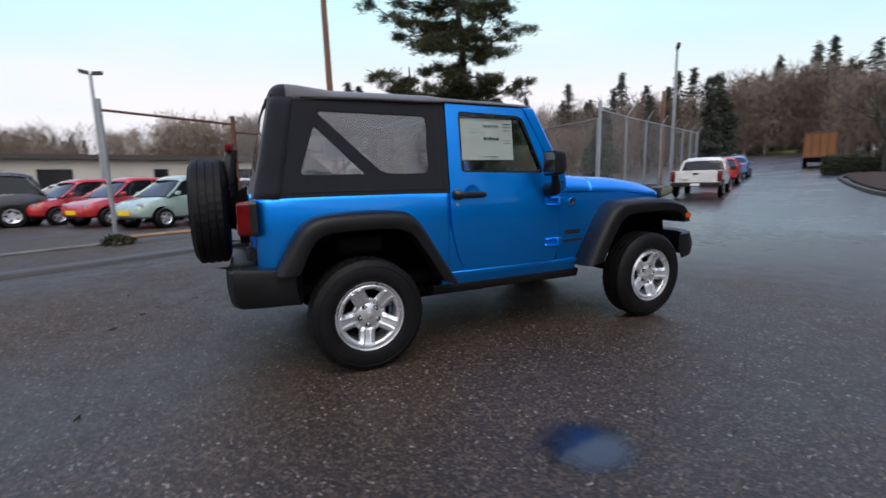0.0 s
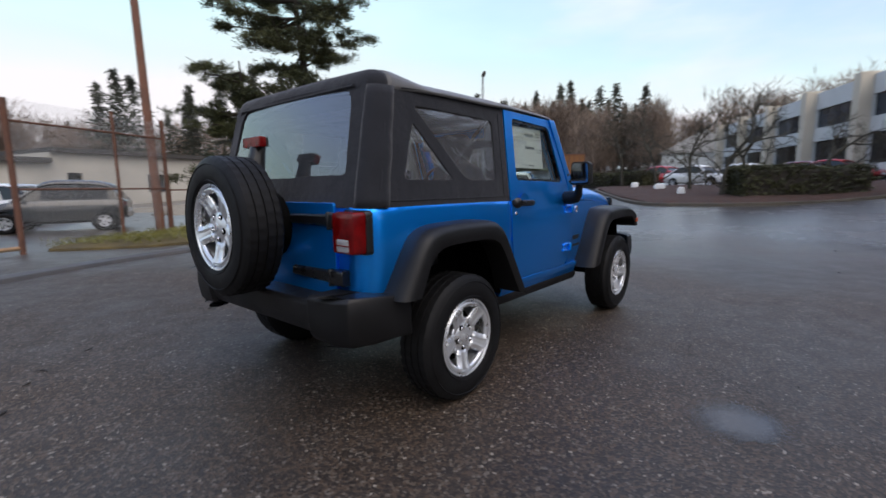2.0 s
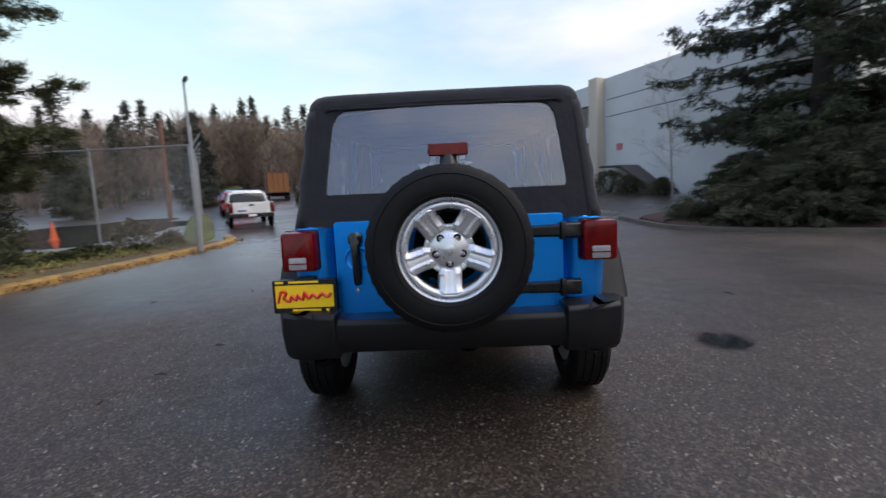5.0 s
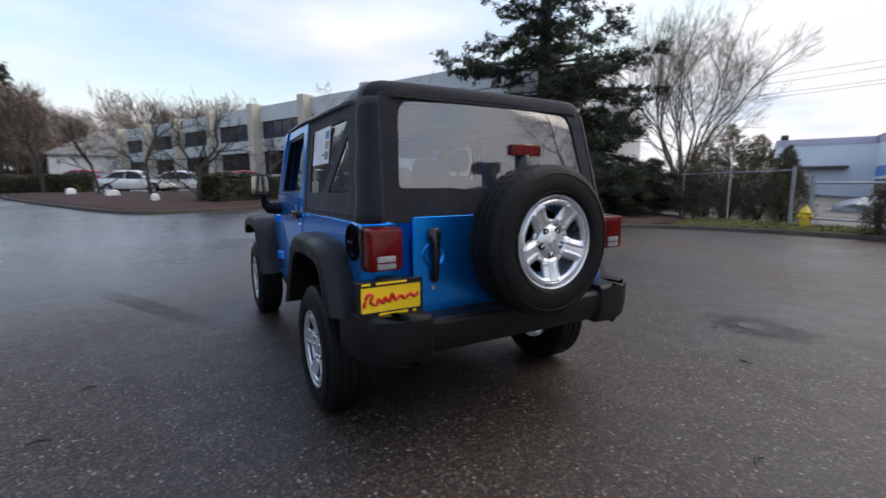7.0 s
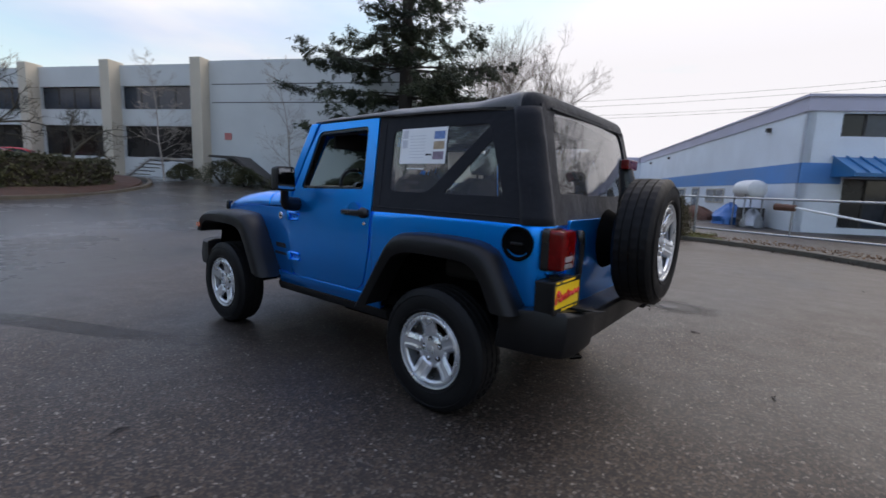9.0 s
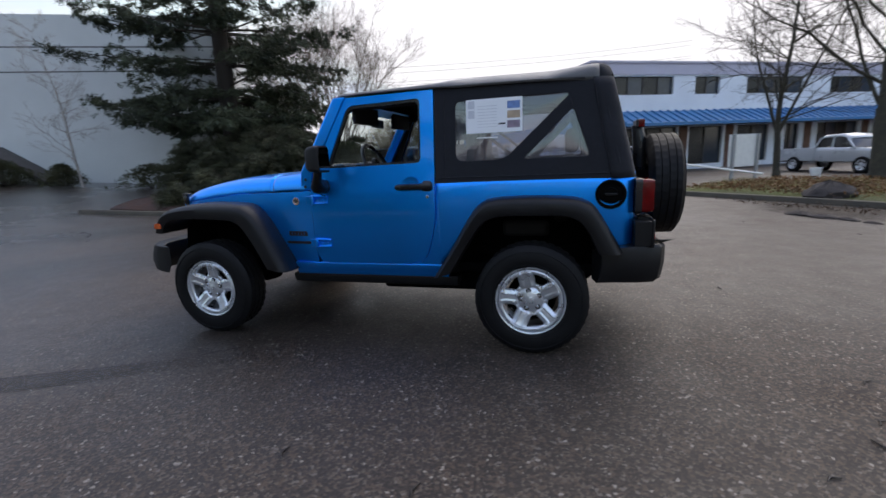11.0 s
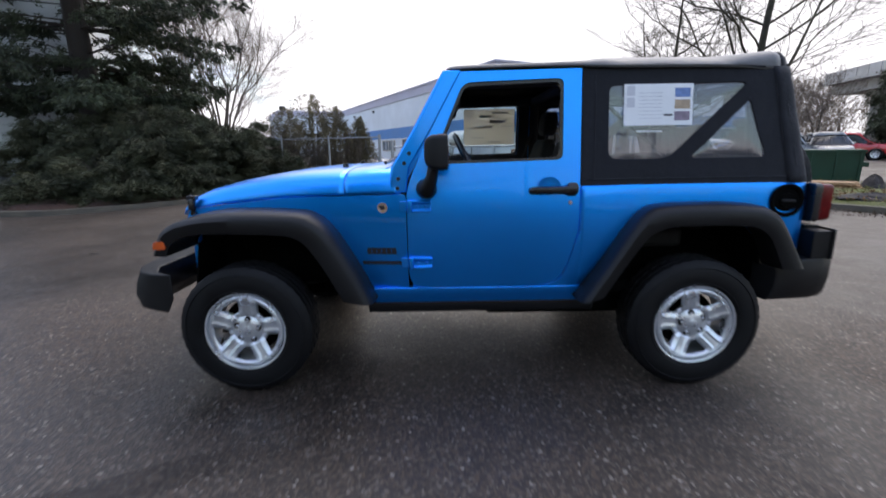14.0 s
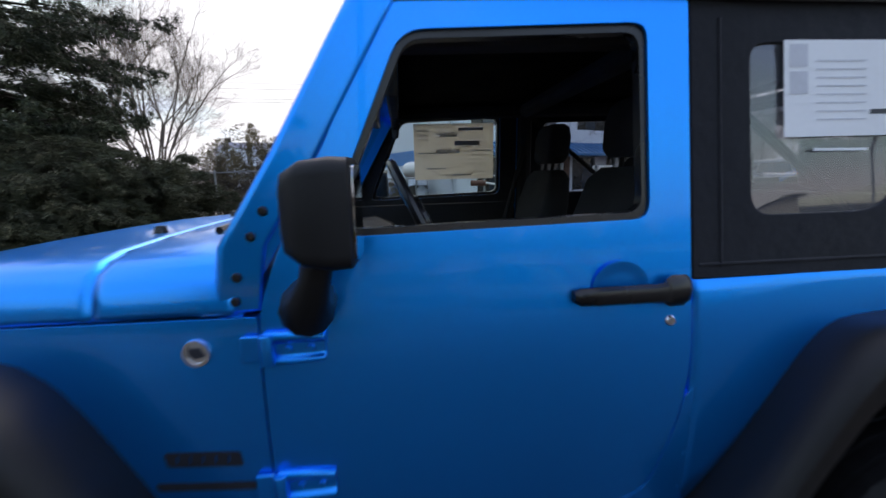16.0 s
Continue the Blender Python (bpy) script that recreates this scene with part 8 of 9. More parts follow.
def juniper(name, x, y, r, h, label, seed, material, z0=0.15):
    """A spreading juniper: limbs fan out low and arch over, with flat feathery sprays along them."""
    rng = np.random.default_rng(seed)
    tr = empty(name, (x, y, z0), label=label, category="bush")
    VB, FB, C, D = [], [], [], []
    for b in range(int(46 * r)):
        a, lift = rng.uniform(0, 6.283), rng.uniform(0.0, 1.0) ** 0.8
        reach = r * (1.12 - 0.62 * lift ** 2) * rng.uniform(0.75, 1.12)
        top = h * (0.18 + 0.85 * lift) * rng.uniform(0.8, 1.08)
        n = 9
        t = np.linspace(0, 1, n)
        aa = a + rng.normal(0, 0.18) * t
        pts = np.stack([np.cos(aa) * reach * t, np.sin(aa) * reach * t, top * np.sin(np.clip(t * 1.15, 0, 1) * math.pi * 0.60) - 0.05], 1)
        for i in range(n - 1):
            prism(VB, FB, pts[i], pts[i + 1], 0.020 * (1 - 0.8 * t[i]), 0.020 * (1 - 0.8 * t[i + 1]), 3)
        fwd = np.array([math.cos(a), math.sin(a), 0.05])
        side = np.array([-math.sin(a), math.cos(a), 0.0])
        for q in range(int(26 * reach)):
            t0 = rng.uniform(0.22, 1.0)
            root = np.array([np.interp(t0, t, pts[:, i]) for i in range(3)])
            sg = rng.choice((-1, 1))
            dirn = fwd * 0.9 + side * sg * rng.uniform(0.2, 0.9) + np.array([0, 0, rng.uniform(-0.35, 0.30)])
            m = 7
            u = np.linspace(0.1, 1.0, m)
            sl = 0.38 * (1.15 - 0.5 * t0) * rng.uniform(0.6, 1.1)
            C.append(root + dirn[None] * (sl * u)[:, None] - np.array([0, 0, 0.10]) * (u ** 2)[:, None] + rng.normal(0, 0.012, (m, 3)))
            D.append(np.tile(dirn + np.array([0, 0, -0.15]), (m, 1)))
    mesh_from("limb_frame", VB, FB, M_BARKDARK, tr)
    V, F = [], []
    tufts(rng, np.concatenate(C), np.concatenate(D), 0.16, 0.0075, 0.30, 4, V, F)
    mesh_from("foliage", V, F, material, tr)
    return tr


def pine(name, x, y, h, label, seed, tiers):
    """A tall open pine: level limbs in tiers, flat pads of needles towards their ends; tiers are (low, high, limbs, reach)."""
    rng = np.random.default_rng(seed)
    tr = empty(name, (x, y, ground_z(x, y)), label=label, category="tree")
    V, F, C, D = [], [], [], []
    k = 12
    zs = np.linspace(0, h, k + 1)
    cx, cy = 0.14 * np.sin(zs * 0.5), 0.08 * np.sin(zs * 0.8 + 1)
    for i in range(k):
        prism(V, F, np.array([cx[i], cy[i], zs[i]]), np.array([cx[i + 1], cy[i + 1], zs[i + 1]]), 0.19 * (1 - i / k) + 0.02, 0.19 * (1 - (i + 1) / k) + 0.02, 9)
    for low_z, high_z, limbs, reach in tiers:
        for b in range(limbs):
            z = rng.uniform(low_z, high_z)
            a = 2.399963 * b + rng.uniform(-0.5, 0.5)
            R = reach * rng.uniform(0.5, 1.1)
            n = 6
            t = np.linspace(0, 1, n + 1)
            wob = rng.normal(0, 0.09, (n + 1, 3)) * t[:, None]
            rise = rng.uniform(-0.14, 0.14)
            pts = np.stack([np.cos(a) * R * t + np.interp(z, zs, cx), np.sin(a) * R * t + np.interp(z, zs, cy), z + R * (rise * t + 0.10 * t ** 3) - 0.08 * R * np.sin(math.pi * t)], 1) + wob
            for i in range(n):
                prism(V, F, pts[i], pts[i + 1], 0.040 * (1 - t[i]) + 0.010, 0.040 * (1 - t[i + 1]) + 0.008, 4)
            for c in range(rng.integers(6, 10)):
                tt = rng.uniform(0.35, 1.0)
                c0 = np.array([np.interp(tt, t, pts[:, i]) for i in range(3)]) + rng.normal(0, (0.30, 0.30, 0.07))
                prism(V, F, np.array([np.interp(max(0, tt - 0.14), t, pts[:, i]) for i in range(3)]), c0, 0.011, 0.005, 3)
                m = rng.integers(26, 60)
                off = rng.normal(0, 1, (m, 3))
                off /= np.linalg.norm(off, axis=1)[:, None]
                w = rng.uniform(0.6, 1.25)
                C.append(c0 + off * np.array([0.36, 0.36, 0.15]) * w * rng.uniform(0.1, 1, (m, 1)))
                D.append(off * (1, 1, 0.6) + np.array([math.cos(a) * 0.5, math.sin(a) * 0.5, 0.35]))
    mesh_from("trunk", V, F, M_BARKDARK, tr)
    V, F = [], []
    tufts(rng, np.concatenate(C), np.concatenate(D), 0.20, 0.013, 0.6, 4, V, F)
    mesh_from("crown", V, F, M_PINE, tr)
    return tr


def hedge(name, a, b, w, h, label, seed):
    rng = np.random.default_rng(seed)
    a, b = np.array(a), np.array(b)
    L = np.linalg.norm(b - a)
    ang = math.degrees(math.atan2(b[1] - a[1], b[0] - a[0]))
    hd = empty(name, (a[0], a[1], ground_z(*((a + b) / 2)) + 0.15), ang, label, "hedge")
    n = int(650 * L)
    u = rng.uniform(0, 1, (n, 3))
    face = rng.integers(0, 5, n)
    p = np.stack([u[:, 0] * L, (u[:, 1] - 0.5) * w, u[:, 2] * h], 1)
    p[face == 0, 1], p[face == 1, 1] = -w / 2, w / 2
    p[face >= 3, 2] = h
    p[(face == 2) & (u[:, 0] < 0.5), 0] = 0
    p[(face == 2) & (u[:, 0] >= 0.5), 0] = L
    bump = 0.06 * np.sin(p[:, 0] * 1.3) + 0.05 * np.sin(p[:, 0] * 3.1 + 1)
    p[:, 2] *= 1 + bump * 0.6
    p += rng.normal(0, 0.045, p.shape)
    V, F = [], []
    tufts(rng, p, rng.normal(0, 1, (n, 3)), 0.13, 0.035, 0.5, 3, V, F)
    mesh_from("foliage", V, F, M_HEDGE, hd)
    bm = bmesh.new()
    box(bm, 0.05, L - 0.05, -w / 2 + 0.06, w / 2 - 0.06, -0.2, h - 0.08)
    part("inner_growth", bm, M_BARKDARK, hd, bevel=0.08)
    return hd


# the big spruce and the low junipers round it
conifer("spruce_tree", 13.6, -13.1, 20.0, 6.0, "tall dark spruce with drooping ragged branches", 21, M_NEEDLE, z0=0.2, whorls=36, dens=9, tuft=0.20, gap=0.04, skirt=0.12, droop=0.16, tiers=15, flat=True)
for x, y, r, h, sd in ((9.3, -9.5, 1.5, 1.7, 1), (10.1, -8.6, 1.25, 1.3, 2), (8.4, -11.2, 1.8, 1.9, 3), (10.9, -9.7, 1.5, 2.0, 4), (8.8, -13.2, 1.9, 2.1, 5), (10.6, -11.4, 2.2, 2.6, 6), (12.2, -13.2, 2.2, 3.0, 7), (12.4, -10.6, 1.9, 2.4, 8), (9.6, -10.6, 1.8, 2.2, 9), (8.5, -9.2, 1.0, 0.9, 10), (9.3, -8.2, 1.0, 0.8, 11), (10.6, -7.4, 0.9, 0.7, 12)):
    juniper("juniper_bush", x, y, r, h, "spreading dark juniper bush under the spruce", 30 + sd, M_JUNIPER)
# bare trees and bushes by the yard
bare_tree("bare_tree", 17.0, -29.4, 17.5, "many-stemmed bare winter tree with fine twigs", 41, M_BARKPALE, stems=11, trunk=0.26, depth=6, spread=0.60, up=0.06, keep=0.69, first=0.29, minr=0.0046, tilt=0.36)
for x, y, sx, sy, h, sd in ((6.6, -15.6, 1.2, 1.0, 3.0, 1), (5.7, -15.9, 0.8, 0.7, 2.6, 2), (8.0, -16.6, 1.3, 1.0, 2.6, 3), (4.7, -15.6, 0.45, 0.4, 2.2, 4)):
    leafy("bush", x, y, sx, sy, h, "twiggy brown-green winter bush along the fence", 50 + sd, M_BUSH, n=3600, size=0.13, shape=0.42, ragged=0.85, thin=0.09)
for x, y, h, sd in ((4.9, -15.5, 2.5, 1), (6.4, -15.0, 2.2, 2), (7.6, -15.4, 2.6, 3), (8.6, -16.2, 3.4, 4), (5.6, -15.0, 1.8, 5)):
    bare_tree("bush", x, y, h, "upright brown bare shrub along the fence", 150 + sd, M_BARKPALE, stems=8, trunk=0.07, depth=4, spread=0.5, up=0.10, keep=0.72, first=0.30, minr=0.006, tilt=0.4, category="bush")
leafy("bush", 1.3, -12.35, 0.42, 0.36, 1.15, "dry brown twiggy weeds by the gate", 58, M_BUSH, n=1500, size=0.10, ragged=0.7, thin=0.10)
bare_tree("bush", 1.3, -12.35, 1.35, "thin bare shoots among the weeds by the gate", 166, M_BARKPALE, stems=10, trunk=0.06, depth=3, spread=0.5, up=0.12, keep=0.7, first=0.35, minr=0.0035, tilt=0.45, category="bush")
# bare trees on the far verge

def forked_tree(name, x, y, h, label, seed, bark, trunk, fork, leaders, limb):
    """A bare tree whose trunk forks low into upright leaders with long level side limbs."""
    rng = np.random.default_rng(seed)
    tr = empty(name, (x, y, ground_z(x, y) + 0.1), label=label, category="tree")
    W = (([], []), ([], []), 0.030)
    V, F = W[0]
    k = 5
    zs = np.linspace(-0.15, fork, k + 1)
    for i in range(k):
        flare = 1.25 if i == 0 else 1.0
        prism(V, F, np.array([0.02 * i, 0, zs[i]]), np.array([0.02 * (i + 1), 0, zs[i + 1]]), trunk * flare * (1 - 0.04 * i), trunk * (1 - 0.04 * (i + 1)), 10)
    for dx, dy, r, top in leaders:
        n = 14
        p = np.array([0.02 * k, 0.0, fork - 0.1])
        d = np.array([dx, dy, 1.0])
        d /= np.linalg.norm(d)
        step = (top - fork) / n
        for i in range(n):
            d = d + rng.normal(0, 0.045, 3) + np.array([0, 0, 0.05])
            d /= np.linalg.norm(d)
            q = p + d * step
            r0, r1 = r * (1 - 0.9 * i / n), r * (1 - 0.9 * (i + 1) / n)
            prism(V, F, p, q, r0, r1, 7)
            p = q
            for c in range(2 if i > 1 else 1):
                a = rng.uniform(0, 6.283)
                b = np.array([math.cos(a), math.sin(a), rng.uniform(0.15, 0.75)])
                b /= np.linalg.norm(b)
                grow(W, rng, p, b, limb * (1 - 0.62 * i / n) * rng.uniform(0.55, 1.1), max(0.012, r0 * 0.36), 3, 0.55, 0.045, 0.66, 4, 0.005)
    mesh_from("trunk", *W[0], bark, tr)
    mesh_from("twig_crown", *W[1], bark, tr)
    return tr


forked_tree("bare_tree", -8.4, -11.3, 11.5, "tall bare deciduous tree with mossy forked trunk", 61, M_BARKGREY, 0.20, 1.9, ((0.05, 0.03, 0.125, 11.5), (-0.50, 0.12, 0.060, 8.2), (0.46, -0.12, 0.055, 7.6)), 2.2)
forked_tree("bare_tree", -7.6, -15.4, 8.5, "slim bare deciduous tree with fine twigs", 63, M_BARKGREY, 0.12, 1.5, ((0.05, 0.02, 0.09, 8.5), (0.3, -0.2, 0.06, 7.0), (-0.32, 0.1, 0.06, 7.0)), 1.9)
forked_tree("bare_tree", -20.6, -23.8, 5.0, "small bare pale tree by the parked cars", 64, M_BARKPALE, 0.10, 1.2, ((0.05, 0.1, 0.07, 4.8), (-0.35, -0.1, 0.05, 4.3), (0.35, 0.05, 0.05, 4.3)), 1.5)
forked_tree("bare_tree", -24.5, -31.0, 6.0, "bare pale tree across the street", 65, M_BARKPALE, 0.12, 1.4, ((0.05, 0.1, 0.08, 5.6), (-0.3, -0.1, 0.06, 5.0), (0.3, 0.0, 0.06, 5.0)), 1.8)
conifer("spruce_tree", -29.4, -28.1, 9.4, 2.3, "slender dark spruce beyond the car park", 66, M_NEEDLE, whorls=30, dens=12, tuft=0.30, gap=0.1)
# island trees
for x, y, h, sd in ((20.7, 1.0, 6.2, 1), (24.6, 3.0, 6.8, 2), (27.8, 5.6, 6.5, 3), (22.6, -2.4, 5.6, 4), (29.5, 8.2, 6.5, 5), (26.0, 0.6, 6.6, 6)):
    bare_tree("bare_tree", x, y, h, "bare ornamental tree with spreading level twigs", 70 + sd, M_BARKGREY, trunk=0.10, depth=5, spread=0.95, up=0.02, keep=0.74, first=0.30, minr=0.008)
forked_tree("birch_tree", 26.1, -7.1, 6.4, "slender pale bare birch before the office wall", 81, M_BIRCH, 0.055, 0.7, ((0.03, 0.02, 0.05, 6.4),), 1.15)
forked_tree("birch_tree", 19.8, -11.0, 6.2, "slender pale bare birch before the blank wall", 82, M_BIRCH, 0.055, 0.7, ((-0.02, 0.03, 0.05, 6.2),), 1.15)
hedge("hedge", (20.55, 0.55), (23.2, -3.45), 1.5, 1.15, "long clipped green hedge on the mulch island", 91)
hedge("hedge", (30.0, 6.5), (33.0, 12.0), 1.4, 0.9, "clipped low hedge by the road", 92)
for x, y, s_, h, sd in ((25.9, -8.0, 0.8, 0.8, 1), (23.7, -9.2, 1.2, 1.15, 2), (22.5, -9.9, 0.8, 0.9, 3), (20.7, -10.9, 0.6, 0.85, 4), (17.4, -12.3, 1.1, 1.0, 5), (15.6, -14.6, 1.2, 1.0, 6)):
    leafy("shrub", x, y, s_ * 1.2, s_, h, "loose evergreen shrub by the office wall", 100 + sd, M_HEDGE, n=1300, size=0.12, ragged=0.6, shape=0.6, thin=0.16)
# pine, juniper and undergrowth by the left fence
pine("pine_tree", 6.65, 10.9, 10.4, "tall open pine with clumped green needles", 111, ((1.9, 4.7, 32, 2.0), (4.8, 5.4, 3, 1.3), (5.5, 7.4, 24, 2.7), (7.4, 10.2, 24, 1.9)))
pine("pine_tree", 5.1, 12.1, 5.2, "low bushy pine behind the fence", 112, ((1.5, 4.9, 34, 1.6),))
for x, y, sx, sy, h, sd in ((4.1, 9.7, 0.95, 0.8, 1.25, 1), (5.4, 9.6, 1.0, 0.8, 1.1, 2), (7.9, 12.4, 1.3, 1.2, 2.1, 3)):
    leafy("juniper_bush", x, y, sx, sy, h, "feathery green juniper bush by the fence", 120 + sd, M_PINE if sd > 2 else M_JUNIPER, n=4200, size=0.15, shape=0.6, ragged=0.6, thin=0.12)
for x, y, sx, sy, h, sd in ((7.0, 8.9, 0.9, 0.6, 0.30, 1), (8.2, 9.2, 0.9, 0.6, 0.35, 2), (9.2, 8.6, 0.6, 0.5, 0.25, 3), (10.2, 8.4, 0.6, 0.35, 0.5, 4), (10.0, 9.4, 0.7, 0.6, 0.9, 5)):
    leafy("ivy_patch", x, y, sx, sy, h, "low ivy and bramble in the brown verge", 130 + sd, M_IVY if sd < 4 else M_BUSH, n=700, size=0.10, ragged=0.6, stems=False)
leafy("ivy_patch", -3.1, 7.8, 0.32, 0.25, 0.18, "tuft of weeds at the gate post foot", 139, M_IVY, n=160, size=0.09, stems=False)


def litter(name, outline, n, seed, material, label, size, z=0.12, up=0.2, wide=0.07):
    """Blades and leaves strewn over a bed, one object."""
    rng = np.random.default_rng(seed)
    P = np.array(outline, float)
    lo, hi = P.min(0), P.max(0)
    pts = []
    while len(pts) < n:
        q = rng.uniform(lo, hi)
        inside = False
        for i in range(len(P)):
            a, b = P[i - 1], P[i]
            if (a[1] > q[1]) != (b[1] > q[1]) and q[0] < (b[0] - a[0]) * (q[1] - a[1]) / (b[1] - a[1]) + a[0]:
                inside = not inside
        if inside:
            pts.append((q[0], q[1], ground_z(*q) + z + rng.uniform(-0.02, 0.06)))
    V, F = [], []
    tufts(rng, np.array(pts), np.tile((0, 0, up), (n, 1)).astype(float), size, size * wide, 0.6, 1, V, F)
    return tagged(mesh_from(name, V, F, material), label, "litter", kind="stuff")


litter("grass_blades", [(1.2, 8.5), (6.0, 8.1), (10.4, 7.8), (9.6, 9.6), (9.0, 12.5), (5.0, 12.6), (-0.4, 9.7)], 15000, 5, M_BLADE, "dry winter grass blades on the verge", 0.16)
litter("fallen_leaves", [(4.0, 6.75), (8.0, 6.75), (11.6, 6.8), (12.4, 7.4), (11.0, 7.35), (8.0, 7.4), (4.0, 7.4)], 800, 18, M_LEAFLITTER, "brown fallen leaves drifted against the yellow kerb", 0.07, 0.03, 0.0, 0.3)
litter("fallen_leaves", [(2.0, 8.0), (6.0, 7.9), (10.6, 7.6), (10.4, 8.2), (6.0, 8.6), (2.0, 8.8)], 1500, 6, M_LEAFLITTER, "brown fallen leaves along the kerb", 0.09, 0.08, 0.0, 0.25)
litter("grass_blades", [(5.9, -11.2), (4.2, -11.95), (0.4, -12.3), (0.3, -13.2), (6.6, -14.2)], 9000, 7, M_BLADE, "short verge grass by the hydrant", 0.12)
litter("grass_blades", [(-3.2, -9.9), (-5.9, -6.6), (-9.2, -2.4), (-13.0, 1.0), (-15, -1.0), (-11.5, -7.5), (-8.6, -12.0), (-5.5, -13.0)], 16000, 8, M_BLADE, "short patchy verge grass", 0.11)
litter("fallen_leaves", [(-3.0, -9.7), (-5.7, -6.5), (-9.2, -2.2), (-8.6, -8.0), (-6.5, -11.5)], 2600, 9, M_LEAFLITTER, "brown fallen leaves on the verge", 0.055, 0.17, 0.0, 0.3)
litter("fallen_leaves", [(-3.2, -9.7), (-5.2, -7.3), (-6.6, -6.6), (-8.0, -8.6), (-9.4, -11.2), (-6.5, -12.5)], 5200, 19, M_LEAFLITTER, "thick brown leaf fall round the bare tree", 0.055, 0.19, 0.0, 0.35)
litter("fallen_leaves", [(-3.6, -8.5), (-4.4, -7.6), (-5.5, -6.3), (-6.7, -4.6), (-6.1, -4.2), (-5.0, -5.5), (-3.9, -7.0)], 900, 20, M_WETLEAF, "wet leaf scraps in the gutter", 0.045, 0.0, 0.0, 0.3)

litter("fallen_leaves", [(5.9, -10.6), (4.2, -11.35), (2.0, -11.85), (0.5, -11.65), (-1.2, -10.7), (-2.8, -9.2), (-3.1, -9.55), (-1.5, -11.1), (0.4, -12.1), (2.0, -12.3), (4.2, -11.8), (6.1, -11.0)], 1500, 15, M_WETLEAF, "brown fallen leaves and dirt in the gutter", 0.045, 0.0, 0.0, 0.3)
litter("fallen_leaves", [(6.0, -11.0), (4.2, -11.8), (2.0, -12.3), (0.4, -12.1), (-1.5, -11.1), (-3.1, -9.6), (-3.6, -10.2), (-1.9, -11.7), (0.3, -12.8), (2.0, -13.0), (4.4, -12.6), (6.4, -11.8)], 1900, 16, M_LEAFLITTER, "brown fallen leaves along the verge edge", 0.05, 0.12, 0.0, 0.3)


for x, y, h, r, sd in ((37.2, 22.7, 8.4, 2.5, 1), (39.4, 23.6, 7.0, 2.1, 2), (27.6, 26.0, 6.0, 2.0, 3)):
    conifer("conifer_tree", x, y, h, r, "broad dark conifer behind the road fence", 170 + sd, M_JUNIPER if sd == 3 else M_FARCON, whorls=20, dens=7, tuft=0.42, gap=0.05, skirt=0.05, droop=0.2)


# far woods: bare brown trees and conifers on the rising land, one object each
def woods(name, spots, material, label, seed, con):
    rng = np.random.default_rng(seed)
    V, F = [], []
    for x, y, h in spots:
        z = ground_z(min(x, 160), y)
        if con:
            n = 620
            f = 0.16 + 0.84 * rng.uniform(0, 1, n) ** 0.95
            th = rng.uniform(0, 6.283, n)
            slim = rng.uniform(0.26, 0.42)
            R = h * slim * (1 - f) ** 0.9 * (0.55 + 0.45 * np.abs(np.sin(f * rng.uniform(20, 34) + rng.uniform(0, 6)))) * (1 + 0.3 * np.sin(2 * th + rng.uniform(0, 6) + 7 * f)) + 0.05
            r = R * rng.uniform(0.15, 1.15, n)
            c = np.stack([x + r * np.cos(th), y + r * np.sin(th), z + h * f - 0.28 * r], 1)
            d = np.stack([np.cos(th), np.sin(th), np.full(n, -0.45)], 1)
            tufts(rng, c, d, h * 0.052, h * 0.0070, 0.40, 2, V, F)
            prism(V, F, np.array([x, y, z]), np.array([x, y, z + h]), h * 0.014, 0.02, 4)
        else:
            n = 110
            f = rng.uniform(0.12, 1, n)
            th = rng.uniform(0, 6.283, n)
            r = h * 0.24 * np.sqrt(np.clip(1 - (1.7 * f - 0.95) ** 2, 0.03, 1)) * rng.uniform(0.2, 1.05, n)
            c = np.stack([x + r * np.cos(th), y + r * np.sin(th), z + h * f], 1)
            d = np.stack([np.cos(th) * 0.5, np.sin(th) * 0.5, np.full(n, 1.0)], 1)
            tufts(rng, c, d, h * 0.17, h * 0.0045, 0.40, 3, V, F)
            prism(V, F, np.array([x, y, z]), np.array([x, y, z + h * 0.7]), h * 0.012, 0.03, 4)
    return tagged(mesh_from(name, V, F, material), label, "woods", kind="stuff")


rng = np.random.default_rng(77)


def band(a0, a1, n, d0, d1, h0, h1):
    out = []
    for _ in range(n):
        a, d = radians(rng.uniform(a0, a1)), rng.uniform(d0, d1)
        out.append((d * math.cos(a), d * math.sin(a), rng.uniform(h0, h1)))
    return out


woods("bare_woods", band(-2, 13, 60, 80, 110, 5.5, 9) + band(13, 22, 95, 70, 92, 6, 10.5) + band(22, 34, 150, 92, 130, 9, 15) + band(34, 62, 170, 72, 105, 7, 11.5) + band(62, 88, 100, 72, 100, 7, 10) + band(84, 98, 110, 72, 96, 7.5, 11) + band(98, 125, 130, 72, 100, 5.5, 8.5) + band(36, 62, 40, 46, 62, 4.5, 7), M_WOODSFAR, "brown leafless woods on the far slope", 1, False)


def ridge(rows):
    """Single conifers of the skyline: bearing from the lot, distance, height of the tip over the lot."""
    out = []
    for a, d, top in rows:
        x, y = -2.8 + d * math.cos(radians(a)), 0.4 + d * math.sin(radians(a))
        out.append((x, y, top - ground_z(min(x, 160), y)))
    return out


